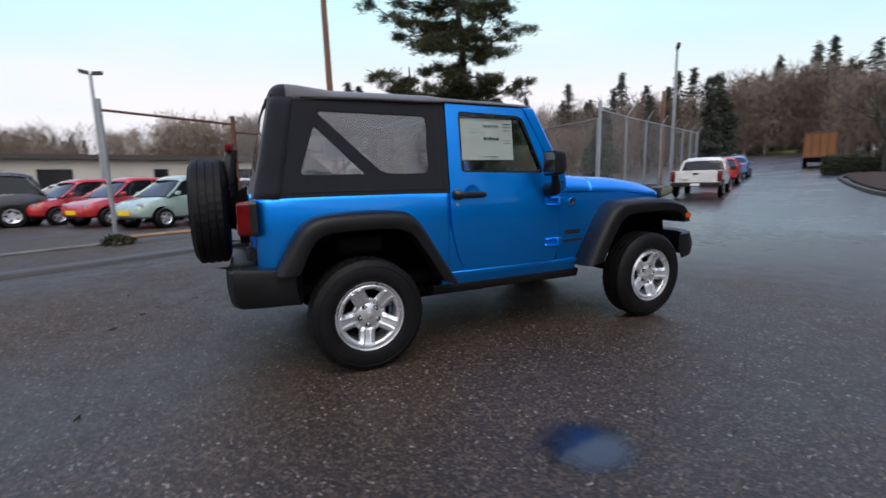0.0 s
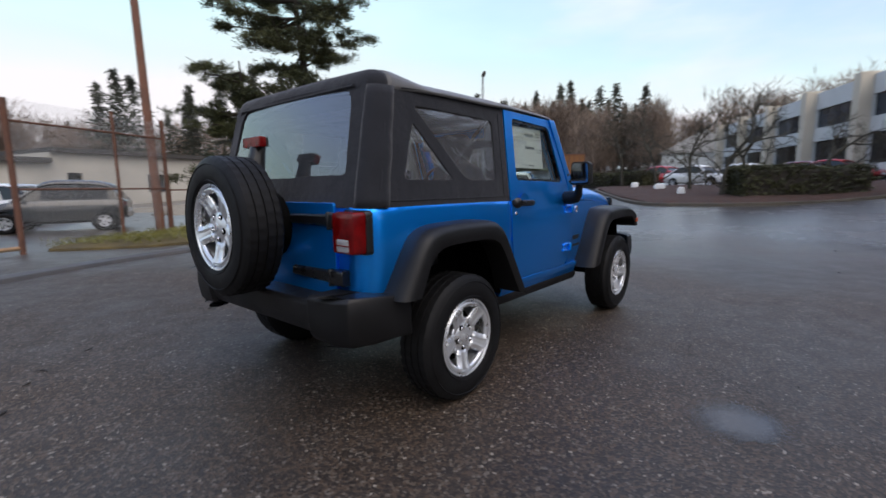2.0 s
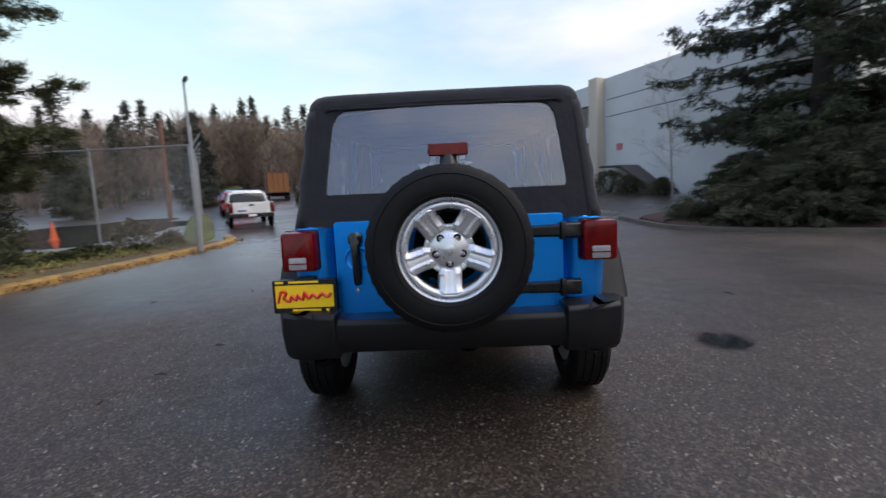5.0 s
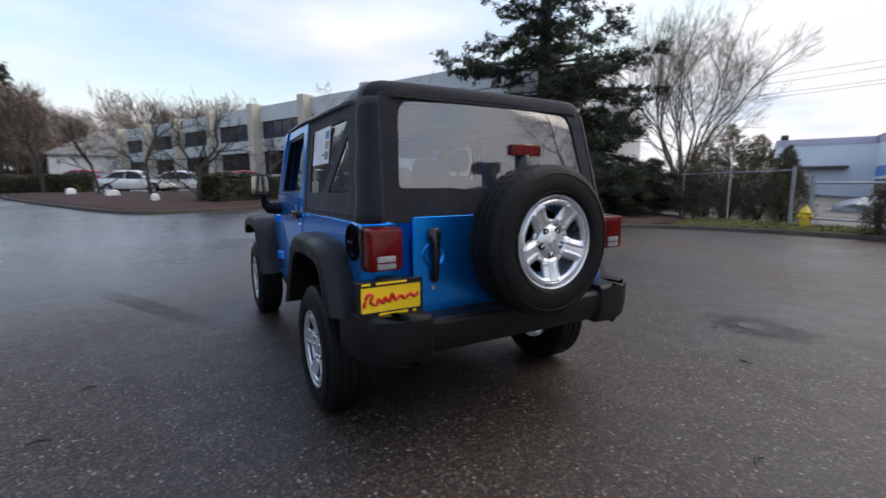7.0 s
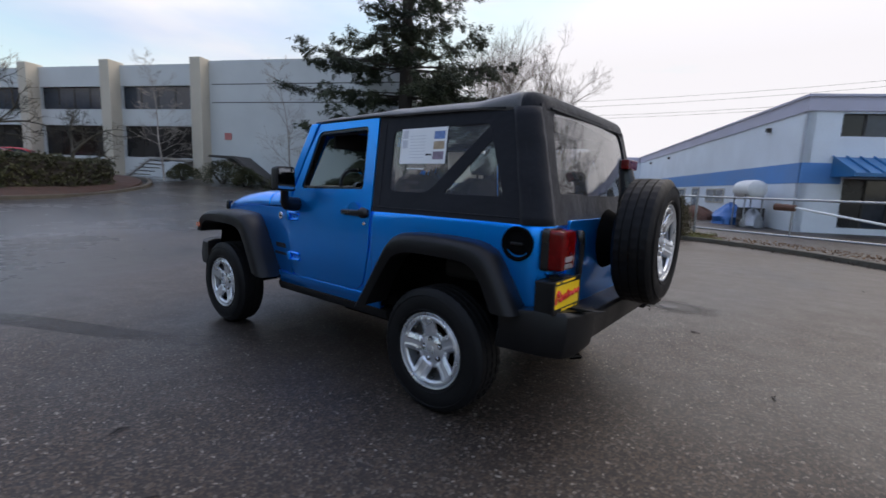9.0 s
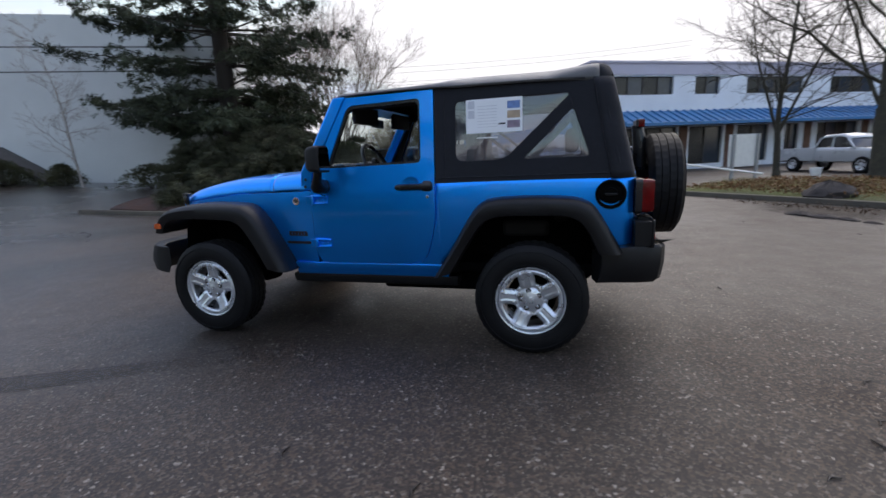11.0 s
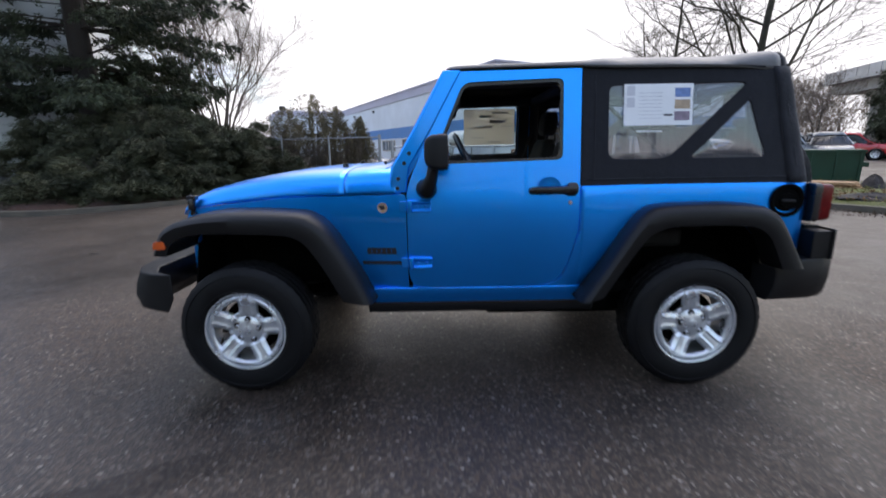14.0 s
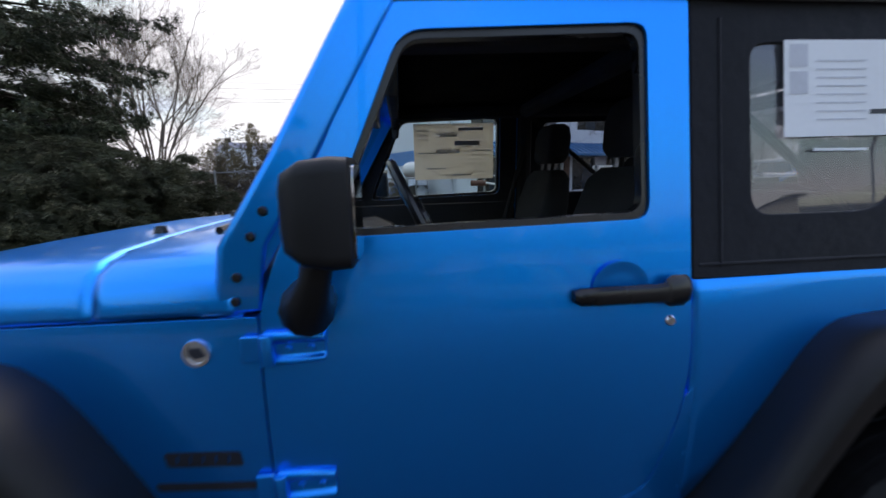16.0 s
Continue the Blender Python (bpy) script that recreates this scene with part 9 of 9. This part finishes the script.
woods("conifer_woods", ridge([(14.3, 78, 16.4), (13.4, 84, 13.0), (15.4, 82, 14.2), (17.5, 78, 16.9), (16.6, 84, 14.8), (18.4, 82, 15.2), (19.3, 80, 16.9), (20.6, 84, 15.6), (21.8, 104, 19.6), (23.2, 110, 24.8), (24.3, 108, 23.4), (25.2, 112, 20.8),
                              (26.3, 114, 20.0), (27.2, 108, 22.6), (28.6, 112, 20.6), (30.0, 110, 19.8), (31.6, 88, 16.0), (32.6, 86, 16.6), (34.0, 84, 18.0), (35.4, 82, 17.2), (36.2, 78, 14.4), (38.6, 82, 15.6), (41.2, 80, 17.6), (42.2, 84, 16.0),
                              (44.8, 84, 14.6), (47.2, 80, 16.8), (48.0, 86, 15.0), (52.0, 84, 13.8), (56.0, 82, 14.4), (57.4, 62, 15.4), (60.4, 58, 15.2), (62.2, 62, 13.8), (64.0, 60, 14.4), (67.4, 66, 14.4), (69.6, 66, 10.6), (72.6, 60, 13.8), (74.0, 60, 14.2), (75.6, 62, 13.0)])
      + band(13, 22, 12, 76, 100, 6, 10) + band(22, 34, 10, 106, 135, 8, 13.5) + band(34, 62, 60, 78, 110, 6, 11) + band(60, 90, 14, 90, 120, 7, 11) + band(104, 122, 40, 110, 150, 7, 9.5), M_FARCON, "dark pointed conifers above the bare woods", 2, True)
woods("conifer_woods", [(26, 52, 12), (22, 60, 12), (33, 60, 13), (38, 52, 11), (30, 46, 10), (41, 33, 8.5)], M_FARCON, "dark conifers behind the car lot", 3, True)
woods("bare_woods", band(-6, 8, 40, 62, 100, 7, 11) + band(218, 236, 34, 50, 60, 4, 7) + band(236, 262, 30, 70, 110, 6, 10), M_WOODSFAR, "bare pale trees beyond the roads", 4, False)


# ---- parked vehicles ----
def paint(name, c, metal=0.1):
    return mat(name, c, 0.3, metal, var=0.05, scale=1.5, fine=300, bump=0.0, coat=1.0)


P_RED, P_MINT, P_BLACK, P_WHITE, P_SILVER, P_BLUE, P_DKRED, P_GREY = (paint(n, c) for n, c in (("red_car_paint", (0.42, 0.012, 0.015)), ("mint_car_paint", (0.30, 0.40, 0.34)), ("black_car_paint", (0.010, 0.011, 0.014)),
                                                                                     ("white_car_paint", (0.72, 0.71, 0.68)), ("silver_car_paint", (0.42, 0.44, 0.46)), ("blue_car_paint", (0.08, 0.20, 0.42)), ("maroon_car_paint", (0.10, 0.012, 0.016)), ("grey_car_paint", (0.16, 0.17, 0.18))))
# x along the car (front +), half width, underside, shoulder; then roof line: x, half width, height
SHAPES = {
    "hatch": dict(L=3.55, body=[(-1.74, 0.60, 0.42, 0.80), (-1.70, 0.74, 0.34, 0.92), (-1.1, 0.81, 0.26, 0.96), (0.0, 0.81, 0.24, 0.95), (0.80, 0.80, 0.26, 0.92), (1.35, 0.75, 0.28, 0.82), (1.70, 0.62, 0.32, 0.68), (1.78, 0.48, 0.38, 0.56)],
                  cabin=[(-1.68, 0.62, 0.90, 0.92), (-1.45, 0.60, 0.92, 1.32), (-1.0, 0.58, 0.92, 1.47), (-0.2, 0.57, 0.92, 1.50), (0.30, 0.57, 0.92, 1.42), (0.98, 0.66, 0.90, 0.93)], wb=(-1.15, 1.15), r=0.29),
    "sedan": dict(L=4.6, body=[(-2.28, 0.70, 0.45, 0.86), (-2.2, 0.82, 0.34, 0.95), (-1.4, 0.90, 0.24, 0.98), (0.0, 0.90, 0.22, 0.94), (1.0, 0.89, 0.24, 0.92), (1.8, 0.84, 0.26, 0.82), (2.2, 0.70, 0.32, 0.68), (2.3, 0.55, 0.40, 0.58)],
                  cabin=[(-1.75, 0.72, 0.93, 0.97), (-1.1, 0.64, 0.93, 1.36), (-0.4, 0.62, 0.93, 1.45), (0.3, 0.63, 0.92, 1.40), (1.15, 0.72, 0.90, 0.93)], wb=(-1.38, 1.38), r=0.32),
    "suv": dict(L=4.7, body=[(-2.3, 0.78, 0.50, 0.98), (-2.24, 0.88, 0.40, 1.08), (-1.4, 0.93, 0.32, 1.10), (0.0, 0.93, 0.30, 1.08), (1.1, 0.92, 0.32, 1.05), (1.9, 0.88, 0.34, 0.98), (2.22, 0.78, 0.38, 0.86), (2.32, 0.62, 0.46, 0.74)],
                cabin=[(-2.22, 0.78, 1.05, 1.10), (-2.02, 0.72, 1.06, 1.62), (-1.2, 0.70, 1.06, 1.74), (0.2, 0.70, 1.06, 1.72), (0.55, 0.70, 1.05, 1.62), (1.25, 0.80, 1.03, 1.07)], wb=(-1.38, 1.40), r=0.37),
}


def small_wheels(parent, xs, half, r):
    for x in xs:
        for s in (1, -1):
            w = empty("wheel", (x, s * (half - 0.06), r))
            w.parent = parent
            bm = bmesh.new()
            lathe(bm, [(r * 0.62, 0.10), (r * 0.9, 0.105), (r, 0.07), (r, -0.08), (r * 0.8, -0.1)], 28, "y")
            part("tyre", bm, M_RUBBER, w)
            bm = bmesh.new()
            lathe(bm, [(0.0, 0.075), (r * 0.20, 0.085), (r * 0.24, 0.07), (r * 0.5, 0.075), (r * 0.58, 0.10), (r * 0.64, 0.10), (r * 0.64, 0.0)], 28, "y")
            rim = part("rim", bm, M_ALLOY, w)
            for k in range(5):
                a = 2 * math.pi * k / 5
                bm = bmesh.new()
                tube(bm, [(r * 0.42 * math.cos(a), 0.074, r * 0.42 * math.sin(a)), (r * 0.42 * math.cos(a), 0.084, r * 0.42 * math.sin(a))], r * 0.12, 8)
                part("vent", bm, M_DARK, rim)
            if s < 0:
                w.matrix_basis = pose(x, s * (half - 0.06), r, 0, 0, 180)
            bm = bmesh.new()
            lathe(bm, [(r * 1.02, 0.02), (r * 1.16, 0.03), (r * 1.2, 0.0), (r * 1.02, -0.1)], 28, "y")
            part("arch_liner", bm, M_DARK, w)


def lamp_pair(parent, x, half, z, w, h, material, name):
    for s in (1, -1):
        bm = bmesh.new()
        d = 0.05 if x > 0 else -0.05
        rings(bm, [[(x + k * d * 0.4, s * half + u * (1 - 0.2 * k), z + v * (1 - 0.2 * k)) for u, v in rounded([(-w, -h), (-w, h), (w, h), (w, -h)], min(w, h) * 0.6)] for k in (-1.6, 0, 1)], True, True, True)
        part(name, bm, material, parent)


def make_car(name, shape, x, y, heading, paint_mat, label, group=""):
    S = SHAPES[shape]
    c = empty(name, (x, y, ground_z(x, y)), heading, label, "car", group)
    bm = bmesh.new()
    loops = []
    for px, w, z0, z1 in resample(np.array(smooth_path(S["body"], 4)), 28):
        prof = [(0.80, 0.0), (0.96, 0.10), (1.0, 0.38), (0.985, 0.62), (0.95, 0.85), (0.90, 0.96), (0.70, 1.0)]
        half = [(px, w * a, z0 + b * (z1 - z0)) for a, b in prof]
        loops.append(half + [(q[0], -q[1], q[2]) for q in half[::-1]])
    rings(bm, loops, True, True, True)
    part("body", bm, paint_mat, c)
    bm = bmesh.new()
    cab = resample(np.array(smooth_path(S["cabin"], 4)), 22)
    rings(bm, [[(px, -w * 1.16, z0), (px, -w * 1.02, z0 + 0.8 * (z1 - z0)), (px, -w * 0.80, z1 - 0.01), (px, w * 0.80, z1 - 0.01), (px, w * 1.02, z0 + 0.8 * (z1 - z0)), (px, w * 1.16, z0)] for px, w, z0, z1 in cab], True, True, True)
    part("window_glass", bm, M_DARKGLASS, c)
    top = max(z for _, _, _, z in S["cabin"])
    bm = bmesh.new()
    rf = [q for q in cab if q[3] > top - 0.20]
    rings(bm, [[(px, -w * 1.04, z0 + 0.84 * (z1 - z0)), (px, -w * 0.82, z1 + 0.004), (px, 0, z1 + 0.02), (px, w * 0.82, z1 + 0.004), (px, w * 1.04, z0 + 0.84 * (z1 - z0))] for px, w, z0, z1 in rf], closed=False)
    part("roof", bm, paint_mat, c, solid=0.02, offset=1)
    for s in (1, -1):
        for i in (0, len(cab) // 2 - 1, len(cab) - 1):
            a, b = (cab[i], cab[i + 4] if i == 0 else cab[max(0, i - 5)] if i > 15 else cab[i])
            bm = bmesh.new()
            tube(bm, [(a[0], s * a[1] * 1.16, a[2]), ((a[0] + b[0]) / 2, s * (a[1] + b[1]) / 2 * 1.10, (a[2] + b[2] + 0.8 * (b[3] - b[2])) / 2), (b[0], s * b[1] * 0.98, b[2] + 0.86 * (b[3] - b[2]))], 0.035, 6)
            part("pillar", bm, paint_mat, c)
        bm = bmesh.new()
        mx = S["cabin"][-1][0] - 0.25
        rings(bm, [[(mx + d, s * (0.96 * S["body"][3][1] + 0.09 + u * k), S["cabin"][-1][2] + 0.10 + v * k) for u, v in rounded([(-0.09, -0.06), (-0.09, 0.06), (0.09, 0.06), (0.09, -0.06)], 0.03)] for d, k in ((-0.05, 0.9), (0.0, 1.0), (0.06, 0.6))], True, True, True)
        part("mirror", bm, paint_mat, c)
    small_wheels(c, S["wb"], S["body"][3][1], S["r"])
    f, r_ = S["body"][-2], S["body"][1]
    lamp_pair(c, f[0] - 0.03, f[1] * 0.80, f[3] - 0.04, 0.11, 0.075, M_CLEARLENS, "headlamp")
    lamp_pair(c, r_[0] + 0.0, r_[1] * 0.84, r_[3] - 0.16, 0.08, 0.11, M_REDLENS, "tail_lamp")
    bm = bmesh.new()
    box(bm, S["body"][-1][0] - 0.02, S["body"][-1][0] + 0.03, -0.24, 0.24, 0.40, 0.53)
    part("number_plate", bm, M_YELLOW if shape == "hatch" else M_WHITEPAINT, c)
    bm = bmesh.new()
    box(bm, S["body"][0][0] - 0.03, S["body"][0][0] + 0.02, -0.24, 0.24, 0.52, 0.65)
    part("number_plate", bm, M_WHITEPAINT, c)
    bm = bmesh.new()
    box(bm, f[0] - 0.1, f[0] + 0.045, -f[1] * 0.7, f[1] * 0.7, 0.28, 0.36)
    part("lower_grille", bm, M_BLACKGLOSS, c, bevel=0.02)
    return c


def pickup(x, y, heading, paint_mat, label, group=""):
    c = empty("pickup_truck", (x, y, ground_z(x, y)), heading, label, "pickup truck", group)
    def ring(px, w, z0, z1):
        half = [(px, w * a, z0 + b * (z1 - z0)) for a, b in ((0.86, 0.0), (0.97, 0.06), (1.0, 0.35), (0.99, 0.75), (0.96, 0.95), (0.92, 1.0))]
        return half + [(q[0], -q[1], q[2]) for q in half[::-1]]
    bm = bmesh.new()
    rings(bm, [ring(*q) for q in ((-0.55, 0.95, 0.50, 1.18), (0.2, 0.96, 0.48, 1.18), (1.2, 0.96, 0.48, 1.16), (1.7, 0.95, 0.50, 1.14), (2.4, 0.92, 0.50, 1.06), (2.62, 0.84, 0.52, 0.98), (2.70, 0.74, 0.56, 0.88))], True, True, True)
    part("body", bm, paint_mat, c)
    bm = bmesh.new()
    for s in (1, -1):
        rings(bm, [[(px, s * w, z) for w, z in ((0.83, 0.52), (0.95, 0.56), (0.965, 0.85), (0.95, 1.16), (0.86, 1.17), (0.84, 0.9))] for px in (-2.62, -0.58)], True, True, True)
    box(bm, -2.62, -0.58, -0.84, 0.84, 0.60, 0.68)
    part("cargo_bed", bm, paint_mat, c)
    bm = bmesh.new()
    rings(bm, [[(-2.62 - d, y_ * k, 0.86 + z_ * k) for y_, z_ in rounded([(-0.80, -0.28), (-0.80, 0.30), (0.80, 0.30), (0.80, -0.28)], 0.03)] for d, k in ((-0.04, 1.0), (0.03, 1.0), (0.05, 0.97))], True, True, True)
    tg = part("tailgate", bm, paint_mat, c)
    bm = bmesh.new()
    box(bm, -2.685, -2.665, -0.11, 0.11, 0.98, 1.05)
    part("gate_handle", bm, M_BLACKGLOSS, tg)
    bm = bmesh.new()
    box(bm, -2.685, -2.665, 0.25, 0.62, 0.74, 0.80)
    part("badge_bar", bm, M_CHROME, tg)
    bm = bmesh.new()
    rings(bm, [[(-2.62, y_, z) for z in (0.46, 0.66)] + [(-2.80, y_ * 0.98, z) for z in (0.64, 0.48)] for y_ in (-0.96, -0.3, 0.3, 0.96)], True, True, True)
    part("rear_bumper", bm, M_BLACKGLOSS, c, bevel=0.02)
    bm = bmesh.new()
    box(bm, -2.83, -2.80, -0.17, 0.17, 0.50, 0.61)
    part("number_plate", bm, M_WHITEPAINT, c)
    cab = [(-0.60, 0.80, 1.14, 1.20), (-0.45, 0.75, 1.14, 1.68), (0.2, 0.74, 1.14, 1.76), (0.75, 0.74, 1.14, 1.72), (1.35, 0.82, 1.12, 1.18)]
    cab = resample(np.array(smooth_path(cab, 4)), 20)
    bm = bmesh.new()
    rings(bm, [[(px, -w * 1.14, z0), (px, -w * 1.02, z0 + 0.8 * (z1 - z0)), (px, -w * 0.84, z1 - 0.01), (px, w * 0.84, z1 - 0.01), (px, w * 1.02, z0 + 0.8 * (z1 - z0)), (px, w * 1.14, z0)] for px, w, z0, z1 in cab], True, True, True)
    part("window_glass", bm, M_DARKGLASS, c)
    bm = bmesh.new()
    rf = [q for q in cab if q[3] > 1.55]
    rings(bm, [[(px, -w * 1.04, z0 + 0.82 * (z1 - z0)), (px, -w * 0.86, z1 + 0.005), (px, 0, z1 + 0.02), (px, w * 0.86, z1 + 0.005), (px, w * 1.04, z0 + 0.82 * (z1 - z0))] for px, w, z0, z1 in rf], closed=False)
    part("roof", bm, paint_mat, c, solid=0.02, offset=1)
    for s in (1, -1):
        for (xa, wa, za), (xb, wb, zb) in (((-0.58, 0.92, 1.16), (-0.42, 0.78, 1.66)), ((0.25, 0.86, 1.16), (0.22, 0.77, 1.70)), ((1.33, 0.94, 1.15), (0.80, 0.78, 1.66))):
            bm = bmesh.new()
            tube(bm, [(xa, s * wa, za), (xb, s * wb, zb)], 0.045, 6)
            part("pillar", bm, paint_mat, c)
        bm = bmesh.new()
        box(bm, 1.05, 1.13, s * 0.96, s * 1.20, 1.18, 1.38)
        part("mirror", bm, M_BLACKGLOSS, c, bevel=0.03)
    small_wheels(c, (-1.65, 1.75), 0.96, 0.38)
    lamp_pair(c, -2.64, 0.90, 0.90, 0.07, 0.19, M_REDLENS, "tail_lamp")
    lamp_pair(c, 2.60, 0.72, 0.90, 0.13, 0.09, M_CLEARLENS, "headlamp")
    bm = bmesh.new()
    box(bm, 2.60, 2.72, -0.5, 0.5, 0.60, 0.86)
    part("grille", bm, M_BLACKGLOSS, c, bevel=0.03)
    return c


# beyond the left fence
make_car("hatchback_car", "hatch", -2.4, 13.0, 223, P_MINT, "pale mint green small hatchback in the car lot", "cars in the lot")
make_car("hatchback_car", "hatch", -4.1, 14.8, 223, P_RED, "bright red small hatchback in the car lot", "cars in the lot")
make_car("hatchback_car", "hatch", -5.9, 16.6, 223, P_RED, "bright red small hatchback in the car lot", "cars in the lot")
make_car("suv_car", "suv", -8.9, 15.4, 200, P_BLACK, "black sport utility car parked in the car lot", "cars in the lot")
make_car("sedan_car", "sedan", -0.9, 17.9, 223, P_WHITE, "white car parked in the car lot", "cars in the lot")
make_car("sedan_car", "sedan", 0.2, 20.2, 223, P_SILVER, "silver car parked in the car lot", "cars in the lot")
make_car("hatchback_car", "hatch", 1.0, 15.6, 160, P_BLACK, "black small hatchback in the car lot", "cars in the lot")
make_car("sedan_car", "sedan", -7.5, 21.5, 223, P_WHITE, "white car in the second row", "cars in the lot")
make_car("sedan_car", "sedan", -10.0, 20.5, 223, P_GREY, "dark grey car in the second row", "cars in the lot")
make_car("hatchback_car", "hatch", -12.5, 19.5, 223, P_RED, "red small car in the second row", "cars in the lot")
make_car("sedan_car", "sedan", -2.6, 21.0, 223, P_BLUE, "blue car in the second row", "cars in the lot")
# along the road
pickup(17.3, 9.3, 29, P_WHITE, "white pickup truck parked by the fence on the road").scale = (0.88, 0.88, 0.88)
make_car("sedan_car", "sedan", 24.3, 13.2, 29, P_RED, "red car parked ahead of the pickup truck")
make_car("sedan_car", "sedan", 30.0, 16.2, 29, P_BLUE, "blue car parked along the road")
make_car("sedan_car", "sedan", 50.0, 29.0, 29, P_WHITE, "white car parked far along the road")
# yellow box truck on the road
tk = empty("box_truck", (46.5, 19.3, ground_z(46.5, 19.3)), 25, "yellow-brown box truck standing on the road", "truck")
M_TRUCK = mat("yellow_truck_paint", (0.20, 0.080, 0.018), 0.55, var=0.25, scale=1.0, bump=0.1)
for nm, b, m in (("cargo_box", (-2.6, 1.6, -1.1, 1.1, 0.75, 2.9), M_TRUCK), ("cab", (1.65, 2.9, -1.0, 1.0, 0.6, 2.3), M_TRUCK), ("chassis", (-2.5, 2.7, -0.8, 0.8, 0.45, 0.78), M_DARK), ("rear_bumper", (-2.7, -2.55, -1.0, 1.0, 0.45, 0.70), M_DARK)):
    bm = bmesh.new()
    box(bm, *b)
    part(nm, bm, m, tk, bevel=0.06)
small_wheels(tk, (-1.7, 2.0), 1.05, 0.45)
for y in (-1.06, -0.53, 0.0, 0.53, 1.06):
    bm = bmesh.new()
    box(bm, -2.66, -2.60, y - 0.035, y + 0.035, 0.78, 2.88)
    part("door_post", bm, M_RUST, tk, bevel=0.01)
for z in (0.80, 2.86):
    bm = bmesh.new()
    box(bm, -2.655, -2.60, -1.09, 1.09, z - 0.05, z + 0.05)
    part("door_rail", bm, M_RUST, tk, bevel=0.01)
# behind the hedge
for x, y, p, w in ((33.2, 4.2, P_WHITE, "white"), (33.4, 1.4, P_WHITE, "white"), (34.0, -1.6, P_DKRED, "dark red"), (35.5, 6.9, P_RED, "red"), (37.0, -3.0, P_RED, "red")):
    make_car("sedan_car", "sedan", x, y, 245, p, w + " car parked behind the hedge by the office", "cars behind the hedge")
# by the warehouse
pickup(-10.6, -17.6, 113, P_SILVER, "silver crew-cab pickup truck parked before the blue awning").scale = (0.8, 0.8, 0.8)
make_car("suv_car", "suv", -20.4, -22.9, 62, P_GREY, "grey sport utility car parked by the warehouse", "cars by the warehouse")
make_car("suv_car", "suv", -18.0, -25.0, 331, P_SILVER, "silver sport utility car parked by the warehouse", "cars by the warehouse")
make_car("suv_car", "suv", -15.0, -19.6, 72, P_SILVER, "silver sport utility car parked behind the dumpster", "cars by the warehouse").scale = (0.8, 0.8, 0.8)
make_car("suv_car", "suv", -25.6, -27.3, 135, P_RED, "red sport utility car across the street", "cars by the warehouse")
make_car("sedan_car", "sedan", -33.5, -27.0, 135, P_GREY, "grey car across the street", "cars by the warehouse")
# elevated roadway on columns across the street
via = empty("viaduct", label="far grey concrete viaduct on round columns with panelled parapet", category="bridge")
DECK = [np.array(p) for p in smooth_path([(-35.6, -42.5), (-34.0, -34.0), (-35.2, -29.8), (-39.3, -20.9), (-46.0, -10.0)], 6)]
NORM = []
for k in range(len(DECK)):
    d = DECK[min(k + 1, len(DECK) - 1)] - DECK[max(k - 1, 0)]
    NORM.append(np.array([d[1], -d[0]]) / np.linalg.norm(d))
    if NORM[-1][0] < 0:
        NORM[-1] = -NORM[-1]
for nm, prof, m in (("girder", ((-0.7, 5.45), (-0.7, 6.35), (-6.0, 6.35), (-6.0, 5.45)), M_CONCRETE), ("deck_slab", ((0.15, 6.36), (0.15, 6.62), (-7.0, 6.62), (-7.0, 6.36)), M_CONCRETE)):
    bm = bmesh.new()
    rings(bm, [[(p[0] + n_[0] * o, p[1] + n_[1] * o, z) for o, z in prof] for p, n_ in zip(DECK, NORM)], True, True, True)
    part(nm, bm, m, via, smooth=False)
for k in range(len(DECK) - 1):
    p, q, n_ = DECK[k], DECK[k + 1], NORM[k]
    a, b = p + (q - p) * 0.03, p + (q - p) * 0.97
    bm = bmesh.new()
    rings(bm, [[(v[0] + n_[0] * o, v[1] + n_[1] * o, z) for v, o in ((a, 0.0), (b, 0.0), (b, -0.15), (a, -0.15))] for z in (6.63, 7.45)], True, True, True)
    part("parapet_panel", bm, M_GALV if k % 3 else M_CONCRETE, via, smooth=False)
for k in (3, 12, 19):
    p = DECK[min(k, len(DECK) - 1)] - NORM[min(k, len(DECK) - 1)] * 2.0
    bm = bmesh.new()
    tube(bm, [(p[0], p[1], -0.3), (p[0], p[1], 4.7), (p[0], p[1], 5.44)], [0.48, 0.48, 0.85], 16)
    part("column", bm, M_CONCRETE, via)
# far pale houses beyond the island
for x, y, rz, w, h, m, roof in ((74, 12, 104, 7, 1.8, M_PALEWALL, M_CONCRETE),):
    hs = empty("far_house", (x, y, ground_z(x, y)), rz, "pale low building with pitched roof beyond the trees", "building")
    bm = bmesh.new()
    box(bm, -5, 5, -w, w, -0.5, h)
    part("wall", bm, m, hs, smooth=False)
    bm = bmesh.new()
    rings(bm, [[(-5.4, y_, h), (0, y_, h + 3.0), (5.4, y_, h)] for y_ in (-w - 0.4, w + 0.4)], True, True, True)
    part("roof", bm, roof, hs, smooth=False)
